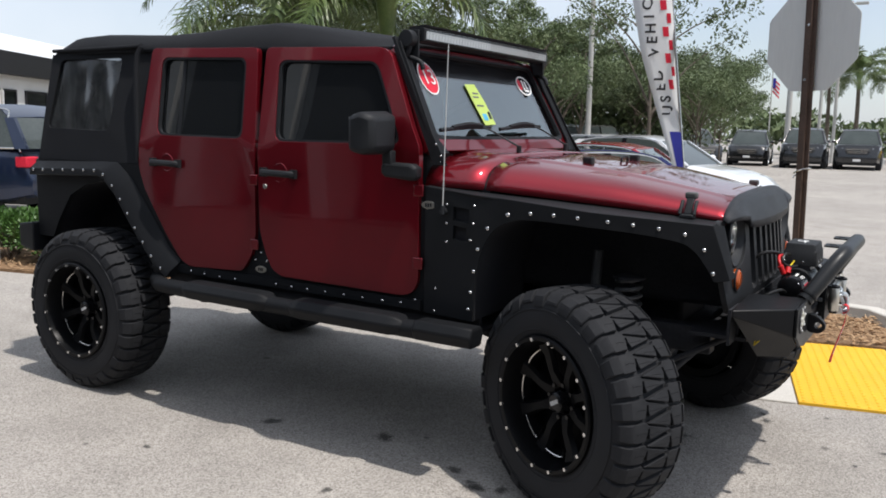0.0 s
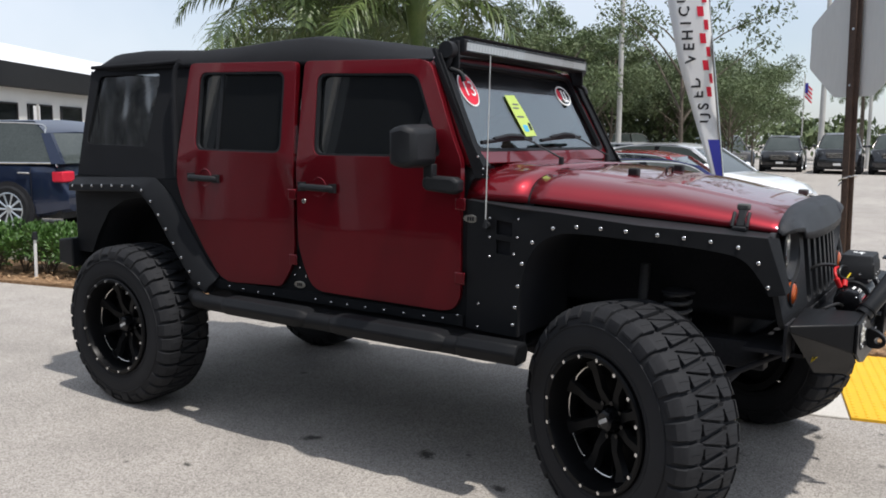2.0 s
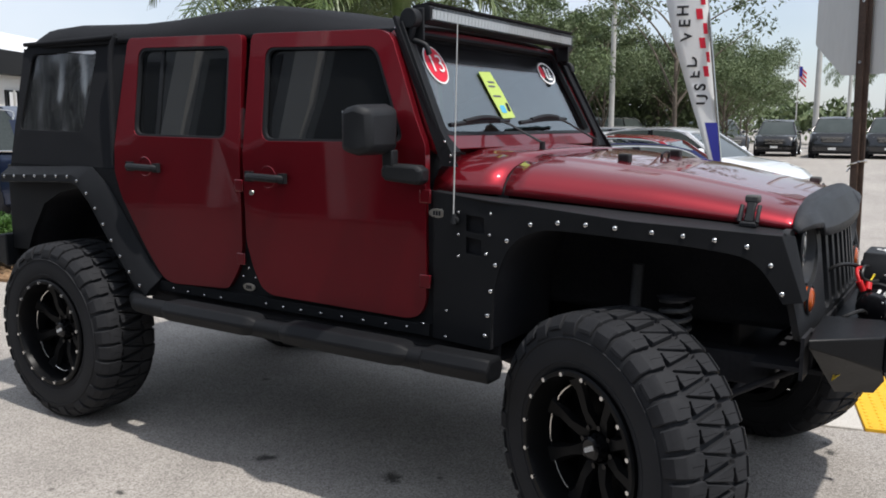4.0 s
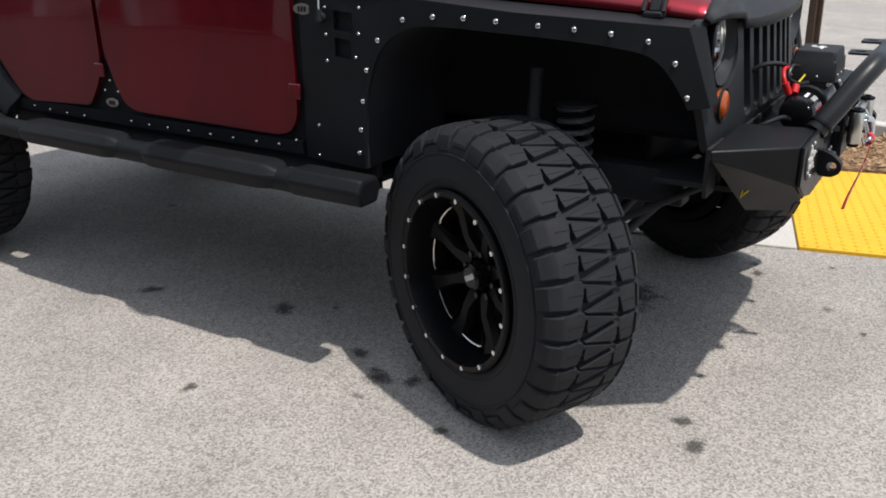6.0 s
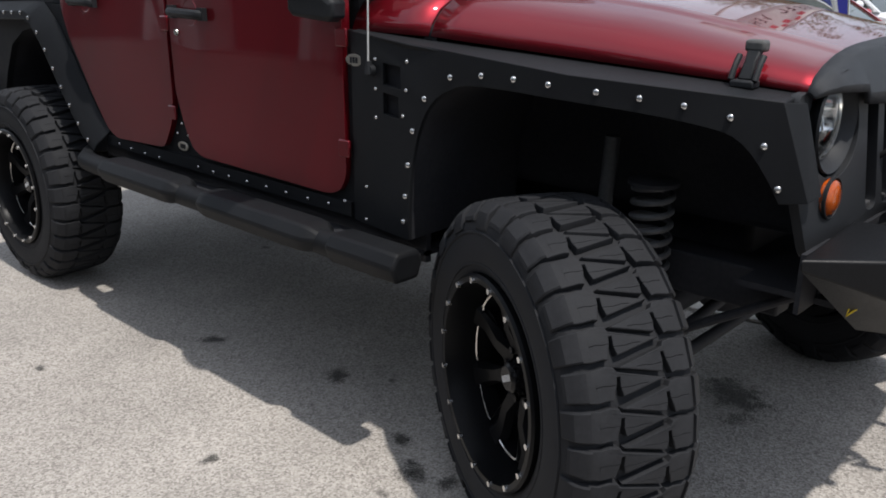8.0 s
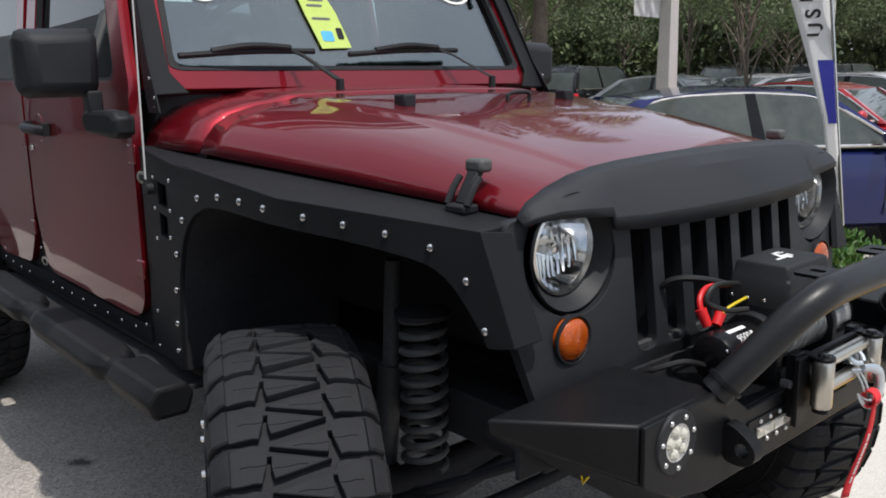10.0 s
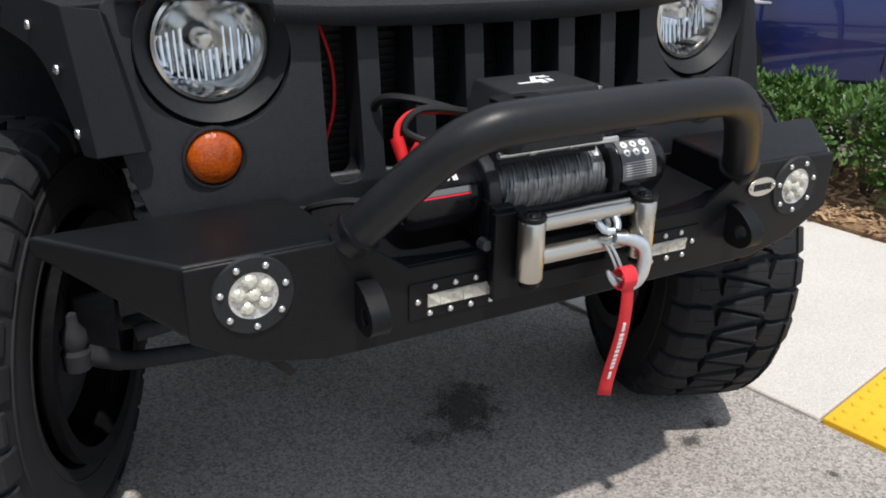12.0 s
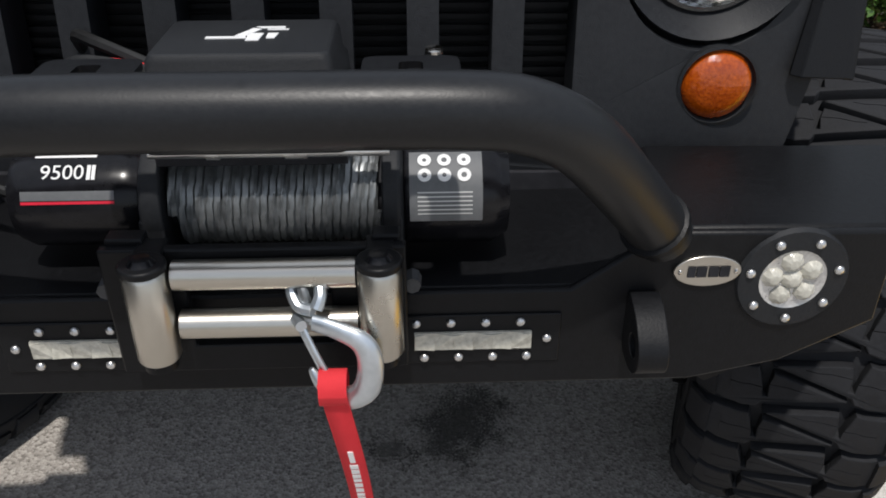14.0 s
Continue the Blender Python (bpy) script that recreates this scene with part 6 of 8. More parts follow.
# yellow tie that hangs from the bumper end
part("yellow_tie", tube(B(), [(0.638, -0.590, 0.728), (0.628, -0.574, 0.697), (0.652, -0.584, 0.726)], 0.0032, 6, 1), M_YELLOWWIRE, bumper, "frayed yellow tie")

# ---- running gear ----
for s in (-1, 1):
    bm = B()
    box(bm, -3.45, 0.44, s * 0.38, s * 0.46, 0.60, 0.71)
    part("frame_rail", bm, M_DARK, jeep, bevel=0.006)
    # coil spring
    bm = B()
    pts = [(0.105 + 0.050 * math.cos(t), s * 0.505 + 0.050 * math.sin(t), 0.52 + 0.37 * t / (2 * math.pi * 10)) for t in np.linspace(0, 2 * math.pi * 10, 181)]
    tube(bm, pts, 0.0085, 8, 0)
    part("coil_spring", bm, M_SHOCK, jeep, "dark grey coil spring")
    part("spring_bucket", lathe(B(), [(0.0, 0.905), (0.05, 0.90), (0.066, 0.895), (0.066, 0.885)], Matrix.Translation((0.105, s * 0.505, 0)) @ pose(0, 0, 0, 0, -90, 0), 24), M_DARK, jeep)
    bm = B()
    cyl(bm, (-0.075, s * 0.49, 0.42), (-0.06, s * 0.475, 0.72), 0.030, None, 16)
    cyl(bm, (-0.06, s * 0.475, 0.70), (-0.048, s * 0.467, 0.985), 0.021, None, 16)
    part("shock_absorber", bm, M_SHOCK, jeep, "grey shock absorber")
    for a, b, r in (((0.06, s * 0.50, 0.42), (-0.75, s * 0.38, 0.56), 0.026), ((0.06, s * 0.42, 0.50), (-0.60, s * 0.36, 0.66), 0.020)):
        part("control_arm", cyl(B(), a, b, r, None, 12), M_DARK, jeep)
    bm = B()
    cyl(bm, (0.52, s * 0.45, 0.69), (0.10, s * 0.60, 0.46), 0.012, None, 10)
    part("sway_link", bm, M_DARK, jeep)
    bm = B()
    loft(bm, [[(0.10, s * 0.62, 0.34), (-0.06, s * 0.62, 0.34), (-0.06, s * 0.62, 0.54), (0.10, s * 0.62, 0.54)], [(0.07, s * 0.70, 0.36), (-0.03, s * 0.70, 0.36), (-0.03, s * 0.70, 0.52), (0.07, s * 0.70, 0.52)]])
    lathe(bm, [(0.0, 0.0), (0.15, 0.0), (0.155, 0.012), (0.0, 0.014)], pose(0.02, s * 0.70, 0.445, 0, 0, s * 90 - STEER), 28)
    part("steering_knuckle", bm, M_DARK, jeep, bevel=0.008)
    # step bar with two pads
    bm = B()
    y = s * 0.898
    tube(bm, [(-2.46, s * 0.80, 0.640), (-2.36, s * 0.86, 0.640), (-2.20, y, 0.638), (-1.2, y, 0.632), (-0.60, y, 0.628), (-0.52, y, 0.630)], 0.040, 14, 6)
    step = part("side_step", bm, M_STEP, jeep, "black moulded side step bar")
    # plate added to keep sunlight from falling between step and body
    part("step_gap_filler", box(B(), -2.22, -0.46, s * 0.77, s * 0.87, 0.628, 0.640), M_DARK, step)
    for x0, x1 in ((-2.12, -1.52), (-1.40, -0.74), (-0.70, -0.395)):
        bm = B()
        w = 0.070 if x0 != -0.70 else 0.062
        rings = []
        end = x0 == -0.70
        for t, k, hh in ((0.0, 0.45, 0.45), (0.06, 0.92, 0.92), (0.12, 1.0, 1.0), (0.72 if end else 0.88, 1.0, 1.0), (0.975 if end else 0.94, 1.0 if end else 0.92, 0.98 if end else 0.92), (1.0, 0.92 if end else 0.45, 0.86 if end else 0.45)):
            x = lerp(x0, x1, t)
            zc = interp(x, [-2.4, -0.4], [0.645, 0.634])
            rings.append([(x, y + s * (-w * k), zc + 0.012 * hh), (x, y + s * (-w * k * 0.7), zc + 0.046 * hh), (x, y + s * (w * k * 0.6), zc + 0.046 * hh), (x, y + s * (w * k), zc + 0.008 * hh),
                          (x, y + s * w * k * 0.7, zc - 0.04 * hh), (x, y - s * w * k * 0.7, zc - 0.04 * hh)])
        loft(bm, rings)
        pad_ = part("step_pad", bm, M_STEP, step, "ribbed step pad", bevel=0.008)
        if x0 != -0.70:
            bm = B()
            for k in range(14):
                x = lerp(x0 + 0.2, x1 - 0.08, k / 13)
                zc = interp(x, [-2.4, -0.4], [0.645, 0.622])
                box(bm, x - 0.006, x + 0.006, y - s * 0.035, y + s * 0.03, zc + 0.044, zc + 0.049)
            part("step_rib", bm, M_STEP, pad_)
    for x in (-2.2, -1.35, -0.65):
        part("step_bracket", tube(B(), [(x, s * 0.44, 0.66), (x, s * 0.7, 0.62), (x, s * 0.92, 0.62)], 0.018, 8, 4), M_DARK, step)
for x in (0.02, -2.946):
    bm = B()
    cyl(bm, (x, -0.70, 0.445), (x, 0.70, 0.445), 0.040, None, 16)
    ball(bm, (x, 0.18 if x > -1 else 0.0, 0.445), 0.13, 0.9, 0.9, 1.0, 16, 10)
    part("axle", bm, M_DARK, jeep, "dark axle housing")
bm = B()
tube(bm, [(0.200, -0.700, 0.462), (0.195, -0.660, 0.440), (0.188, -0.592, 0.413), (0.175, -0.320, 0.392), (0.172, 0.10, 0.392), (0.180, 0.56, 0.410), (0.195, 0.62, 0.440), (0.200, 0.66, 0.460)], 0.019, 12, 5)
rod = part("tie_rod", bm, M_DARK, jeep, "dark bent tie rod")
for y in (-0.712, 0.672):
    part("ball_joint", lathe(B(), [(0.0, 0.430), (0.026, 0.434), (0.028, 0.470), (0.021, 0.478), (0.026, 0.492), (0.024, 0.512), (0.012, 0.530), (0.011, 0.550), (0.0, 0.552)], Matrix.Translation((0.205, y, 0)) @ pose(0, 0, 0, 0, -90, 0), 16), M_DARK, rod, "dark ball joint")
bm = B()
cyl(bm, (0.22, 0.5, 0.62), (0.20, -0.6, 0.48), 0.017, None, 12)
part("drag_link", bm, M_DARK, jeep)
bm = B()
# the two plates behind the wings are added to hide lit ground showing through
for nm, q in (("floor_pan", (-3.4, 0.40, -0.40, 0.40, 0.64, 0.66)), ("front_skid", (0.38, 0.60, -0.57, 0.57, 0.70, 0.715)), ("bumper_gap_blocker", (0.545, 0.556, -0.66, -0.50, 0.70, 0.835)), ("bumper_gap_blocker", (0.545, 0.556, 0.50, 0.66, 0.70, 0.835)), ("bumper_backing", (0.557, 0.567, -0.56, 0.56, 0.70, 0.835)), ("sill_beam", (-2.40, -0.46, -0.76, -0.74, 0.60, 0.72)),
              ("sill_beam", (-2.40, -0.46, 0.74, 0.76, 0.60, 0.72)), ("belly_pan", (-2.40, -0.46, -0.76, 0.76, 0.62, 0.635)), ("engine_tray", (-0.70, 0.44, -0.34, 0.34, 0.78, 0.80)),
              ("bulkhead", (-0.74, -0.71, -0.78, 0.78, 0.69, 1.22))):
    part(nm, box(B(), *q), M_DARK, jeep)
bm = B()
box(bm, -1.7, -0.8, -0.22, 0.25, 0.50, 0.64)
box(bm, -0.5, 0.25, -0.20, 0.2, 0.56, 0.78)
box(bm, -2.6, -1.9, 0.1, 0.55, 0.48, 0.64)
part("gearbox_skid", bm, M_DARK, jeep, bevel=0.02)
bm = B()
cyl(bm, (-0.6, 0.1, 0.58), (0.0, 0.18, 0.46), 0.03, None, 12)
cyl(bm, (-2.8, 0.0, 0.46), (-1.7, 0.0, 0.56), 0.035, None, 12)
part("drive_shaft", bm, M_DARK, jeep)

# ---- the lot, the walk and its planted bed ----
S = pose(0.58, 1.115, 0, 0, 0, 13.2)

bm = B()
vs = [bm.verts.new(p) for p in ((-400, -400, 0), (400, -400, 0), (400, 400, 0), (-400, 400, 0))]
bm.faces.new(vs)
floor = part("ground", bm, M_GROUND, None, "pale worn lot surface with small stones and oil spots", smooth=0)
tagged(floor, "", "ground", "", "structure")

walkway = thing("pavement", "pale concrete walkway slabs beside the lot", "pavement", S, kind="structure")
for k in range(-1, 2):
    u0, u1 = k * 1.52 + 0.008, (k + 1) * 1.52 - 0.008
    if k >= 0:
        u0, u1 = (0.70, 2.2) if k == 0 else (2.21, 5.0)
    bm = B()
    plate(bm, [(u0, 0.0), (u1, 0.0), (u1, 1.52), (u0, 1.52)], [], lambda u, v, w: (u, v, 0.014 - w * 0.05))
    part("slab", bm, M_WALK, walkway, bevel=0.006)
bm = B()
box(bm, 0.0, 0.68, 0.0, 1.50, -0.02, 0.018)
pad = thing("tactile_pad", "yellow tactile paving pad set in the walkway", "paving", S)
part("pad_plate", bm, M_PAD, pad, bevel=0.004)
bm = B()
for i in range(12):
    for j in range(27):
        cyl(bm, (0.03 + i * 0.0563, 0.025 + j * 0.0558, 0.018), (0.03 + i * 0.0563, 0.025 + j * 0.0558, 0.023), 0.012, 0.008, 8)
tagged(part("pad_dome", bm, M_PAD, pad), kind="stuff")

# unseen dark strip before the service building, added to darken reflections in the doors
bm = B()
plate(bm, [(-90, -10.9), (50, -10.9), (50, -2.2), (-90, -2.2)], [], lambda u, v, w: (u, v, 0.004 - 0.02 * w))
tagged(part("road", bm, M_DARK_STRIP, None, "unseen dark ground strip added to darken the door reflections", smooth=0), "", "road", "", "structure")

# oil drips and gum on the lot surface
bm = B()
bm.faces.new([bm.verts.new((math.cos(t), math.sin(t), 0)) for t in [2 * math.pi * i / 24 for i in range(24)]])
STAIN = mesh_of(bm, "oil_stain", M_OIL, 0)
rng = random.Random(77)
for x, y, rad, n in ((0.075, 0.255, 0.14, 300), (0.16, 0.10, 0.06, 30), (-1.66, -0.76, 0.05, 30), (-1.05, -0.62, 0.06, 34), (-0.39, -0.89, 0.05, 30), (-0.29, -0.85, 0.04, 24), (0.48, 0.72, 0.035, 40), (0.44, 0.83, 0.03, 34),
                     (1.05, 0.55, 0.02, 12), (0.95, 0.30, 0.02, 12), (-0.9, -1.25, 0.03, 16), (-1.9, -1.35, 0.025, 14), (0.75, 0.95, 0.018, 14),
                     (-0.562, -0.767, 0.04, 26), (0.547, -0.625, 0.035, 22), (0.373, -1.257, 0.07, 44), (0.621, -0.735, 0.04, 22), (-0.409, -0.861, 0.05, 30), (-0.05, -1.05, 0.03, 12)):
    share("oil_stain", STAIN, floor, Matrix.Translation((x, y, 0.003)) @ pose(0, 0, 0, 0, 0, rng.uniform(0, 180)) @ Matrix.Diagonal((rad * 1.7, rad * 1.15, 1, 1)), "dark dried oil stain")

# planted bed behind the walk, with a kerb
bed = thing("planting_bed", "mulched planting bed edged with a pale concrete kerb", "flower bed", S, kind="structure")
bm = B()
outline = [(-16, 1.53), (0.70, 1.53), (0.80, 1.75), (0.80, 2.20), (0.66, 2.52), (0.40, 2.66), (-16, 2.66)]
plate(bm, outline, [], lambda u, v, w: (u, v, 0.03 + 0.015 * noise.noise(Vector((u * 3, v * 3, 0))) - 0.08 * w))
part("mulch_bed", bm, M_MULCH, bed)
bm = B()
path = [(0.72, 1.52), (0.86, 1.70), (0.87, 2.22), (0.72, 2.58), (0.42, 2.75), (0.0, 2.78), (-16, 2.78)]
loft(bm, [[(u - 0.0, v, -0.02), (u, v, 0.10), (u + (0.0 if i > 3 else 0.11), v + (0.11 if i > 2 else 0.03), 0.10), (u + (0.0 if i > 3 else 0.12), v + (0.12 if i > 2 else 0.03), -0.02)] for i, (u, v) in enumerate(path)])
part("kerb", bm, M_WALK, bed, "pale concrete kerb", bevel=0.012)
rng = random.Random(4)
bm = B()
for k in range(5200):
    u, v = (rng.uniform(-4.2, 0.76), rng.uniform(1.53, 2.5)) if k < 4300 else (rng.uniform(-12, -4), rng.uniform(1.53, 2.1))
    L, w, a, t = rng.uniform(0.012, 0.045), rng.uniform(0.004, 0.012), rng.uniform(0, 6.3), rng.uniform(-0.5, 0.5)
    m = Matrix.Translation((u, v, 0.038 + rng.uniform(0, 0.02))) @ Euler((t, rng.uniform(-0.4, 0.4), a)).to_matrix().to_4x4()
    q = [m @ Vector(p) for p in ((-L, -w, 0), (L, -w * 0.6, 0.002), (L * 0.9, w, 0.002), (-L * 0.8, w * 0.8, 0), (0, 0, 0.006))]
    vv = [bm.verts.new(p) for p in q]
    for i in range(4):
        bm.faces.new((vv[i], vv[(i + 1) % 4], vv[4]))
me = bpy.data.meshes.new("mulch_chip")
bm.to_mesh(me)
bm.free()
me.materials.append(M_CHIP)
tagged(new("mulch_chips", me), "loose tan and brown bark chips on the bed", "mulch", "", "stuff").matrix_basis = S


# shrubs of the low hedge
def leaf(bm, m, L, w, fold=0.25):
    a, b, c, d, e = (bm.verts.new(m @ Vector(p)) for p in ((0, 0, 0), (L * 0.45, -w, w * fold), (L, 0, 0), (L * 0.45, w, w * fold), (L * 0.5, 0, 0)))
    bm.faces.new((a, b, e))
    bm.faces.new((b, c, e))
    bm.faces.new((c, d, e))
    bm.faces.new((d, a, e))


def shrub(seed, n):
    r = random.Random(seed)
    top = thing("shrub", "low clipped shrub with glossy green leaves", "shrub", group="hedge along the walk")
    bm = B()
    for k in range(9):
        a, l = r.uniform(0, 6.3), r.uniform(0.1, 0.24)
        tube(bm, [(0, 0, -0.02), (l * 0.5 * math.cos(a), l * 0.5 * math.sin(a), 0.2), (l * math.cos(a), l * math.sin(a), 0.38)], 0.006, 5, 3)
    part("stem", bm, M_BARK, top)
    bm = B()
    lumps = [(r.uniform(-0.22, 0.22), r.uniform(-0.20, 0.20), r.uniform(0.20, 0.38), r.uniform(0.10, 0.17)) for _ in range(9)]
    for k in range(n):
        cx, cy, cz, cr = lumps[k % 9]
        d = Vector((r.gauss(0, 1), r.gauss(0, 1), r.gauss(0.35, 1))).normalized()
        p = Vector((cx, cy, cz)) + d * cr * r.uniform(0.72, 1.08)
        if p.z < 0.05:
            continue
        q = (d + Vector((r.uniform(-0.6, 0.6), r.uniform(-0.6, 0.6), r.uniform(0.0, 0.8)))).to_track_quat('X', 'Z').to_matrix().to_4x4()
        leaf(bm, Matrix.Translation(p) @ q @ pose(0, 0, 0, r.uniform(-60, 60), 0, 0), r.uniform(0.035, 0.058), r.uniform(0.010, 0.016))
    part("foliage", bm, M_SHRUB, top)
    return top


SHRUBS = [shrub(3, 1500), shrub(8, 1500)]
r = random.Random(11)
spots = []
for k in range(34):
    spots.append((-0.62 - k * 0.40 + r.uniform(-0.05, 0.05), 2.33 + r.uniform(-0.06, 0.06)))
    if k < 12 or k > 14:
        spots.append((-0.80 - k * 0.40 + r.uniform(-0.06, 0.06), 2.02 + r.uniform(-0.06, 0.06)))
for i, (u, v) in enumerate(spots):
    m = S @ Matrix.Translation((u, v, 0.02)) @ pose(0, 0, 0, 0, 0, r.uniform(0, 360)) @ Matrix.Scale(r.uniform(0.85, 1.1), 4)
    if i < 2:
        SHRUBS[i].matrix_basis = m
    else:
        copy_thing(SHRUBS[i % 2], m).scale = m.to_scale()

# thin pipe in the bed
bm = B()
cyl(bm, (0, 0, 0), (0.01, 0, 0.42), 0.016, None, 10)
tap = thing("marker_post", "thin white pipe with a dark cap in the bed", "post", S @ pose(-7.55, 1.72, 0.02))
part("pipe", bm, M_WHITE, tap)
part("pipe_cap", cyl(B(), (0.01, 0, 0.42), (0.01, 0, 0.50), 0.03, 0.025, 12), M_PLASTIC, tap)

# the sign on its post, seen from behind
sg = thing("stop_sign", "bare metal back of an octagonal sign on a brown post", "sign", pose(0.30, 2.68, 0.0, 0, 0, -27))
bm = B()
loft(bm, [[(x, y, 0) for x, y in ((-0.046, -0.02), (-0.016, -0.02), (-0.016, -0.04), (0.016, -0.04), (0.016, -0.02), (0.046, -0.02), (0.046, -0.012), (0.0, -0.006), (-0.046, -0.012))],
          [(x - 0.06, y, 2.9) for x, y in ((-0.046, -0.02), (-0.016, -0.02), (-0.016, -0.04), (0.016, -0.04), (0.016, -0.02), (0.046, -0.02), (0.046, -0.012), (0.0, -0.006), (-0.046, -0.012))]])
part("post", bm, M_POST, sg, "brown steel post with rust")
bm = B()
R8 = 0.362 / math.cos(math.pi / 8)
plate(bm, rounded([(R8 * math.cos(math.pi / 8 + k * math.pi / 4) - 0.045, 2.185 + R8 * math.sin(math.pi / 8 + k * math.pi / 4)) for k in range(8)], 0.02, 3), [], lambda u, v, w: (u, 0.002 + 0.004 * w, v))
part("sign_plate", bm, M_SIGNBACK, sg, "grey aluminium plate")
bm = B()
tube(bm, [(-0.085, -0.03, 1.235), (-0.05, -0.05, 1.25), (0.0, -0.055, 1.265), (0.03, -0.03, 1.275), (0.02, 0.01, 1.27), (-0.05, 0.01, 1.25), (-0.08, -0.02, 1.22), (-0.09, -0.03, 1.20)], 0.006, 6, 4)
part("wire_tie", bm, M_CHROME, sg, "twisted wire tie")
for z in (1.90, 2.28):
    part("sign_bolt", cyl(B(), (-0.045, -0.045, z), (-0.045, -0.03, z), 0.010, None, 8), M_BOLT, sg)

# feather banner
FE = Vector((-0.96, -0.27, 0)).normalized()
FN = Vector((-0.27, 0.96, 0))
fb = thing("feather_banner", "tall white banner with black letters, red stripes and a blue foot", "banner", Matrix.Translation((-0.90, 3.82, 0.0)))
bm = B()
pole = [FE * -0.142 + Vector((0, 0, z)) + FE * 0.122 * z for z in (0.0, 1.0, 2.2, 3.6)]
tube(bm, pole, 0.012, 8, 6)
part("banner_pole", bm, M_CHROME, fb, "thin pale pole")


def on_banner(u, v, off):
    wob = 0.035 * math.sin(v * 4 + u * 6) * min(1.0, (v - 0.4))
    b = 0.122 * (v - 1.16)
    return Vector((0, 0, v)) + FE * (u + b) + FN * (wob + off)


def banner_strip(u_of, v0, v1, off, n=24):
    bm = B()
    rows = []
    for i in range(n + 1):
        v = lerp(v0, v1, i / n)
        a, b = u_of(v)
        rows.append([on_banner(lerp(a, b, k / 4), v, off) for k in range(5)])
    loft(bm, rows, caps=False, closed=False)
    return bm


wide = lambda v: interp(v, [0.3, 1.15, 1.67, 2.2, 2.75, 3.6], [0.05, 0.08, 0.195, 0.30, 0.35, 0.41])
cloth = part("banner_cloth", banner_strip(lambda v: (0.0, wide(v)), 0.35, 3.6, 0.0, 40), M_CLOTH, fb, "white polyester cloth", smooth=60)
mod = cloth.modifiers.new("solid", 'SOLIDIFY')
mod.thickness = 0.002
for off in (0.004, -0.004):
    part("blue_foot", banner_strip(lambda v: (0.0, wide(v) * 0.62), 1.12, 1.52, off, 10), M_BLUECLOTH, fb, "", 60)
    for k in range(14):
        v0 = 1.90 + k * 0.115
        part("red_stripe", banner_strip((lambda v: (0.02, wide(v) * 0.17)) if k % 2 else (lambda v: (wide(v) * 0.15, wide(v) * 0.31)), v0, v0 + 0.085, off, 4), M_REDPRINT, fb, "", 60)
tm = Matrix((Vector((0, 0, 1)), FE, FN)).transposed().to_4x4()
for i, ch in enumerate("USED VEHICLES"):
    if ch != " ":
        v = 1.71 + i * 0.103
        lettering("banner_letter", ch, 0.128, M_BLACKPRINT, fb, Matrix.Translation(on_banner(wide(v) * (0.62 if v > 1.9 else 0.5), v, -0.006)) @ tm, "", 0.0005, bold=0.003)

# small guide sign behind the hedge
gs = thing("guide_sign", "black framed guide sign with a grey plate", "sign", pose(-2.20, 3.02, 0, 0, 0, 18))
bm = B()
for z0, z1 in ((0.30, 0.34), (0.62, 0.66), (0.92, 0.95)):
    box(bm, -0.55, 0.16, -0.02, 0.02, z0, z1)
box(bm, 0.12, 0.165, -0.025, 0.025, 0.0, 0.98)
box(bm, -0.56, -0.52, -0.025, 0.025, 0.0, 0.98)
part("sign_frame", bm, M_BAND, gs, bevel=0.003)
bm = B()
box(bm, -0.52, 0.12, -0.012, 0.01, 0.34, 0.62)
pl = part("sign_plate", bm, M_GREYPLATE, gs, "grey plate with white letters")
lettering("sign_words", "Collision Center", 0.095, M_WHITE, pl, pose(-0.20, -0.0135, 0.46, 90, 0, 0), "white letters", 0.0008)
bm = B()
box(bm, -0.52, 0.12, -0.012, 0.01, 0.66, 0.92)
part("sign_plate", bm, M_GREYPLATE, gs)


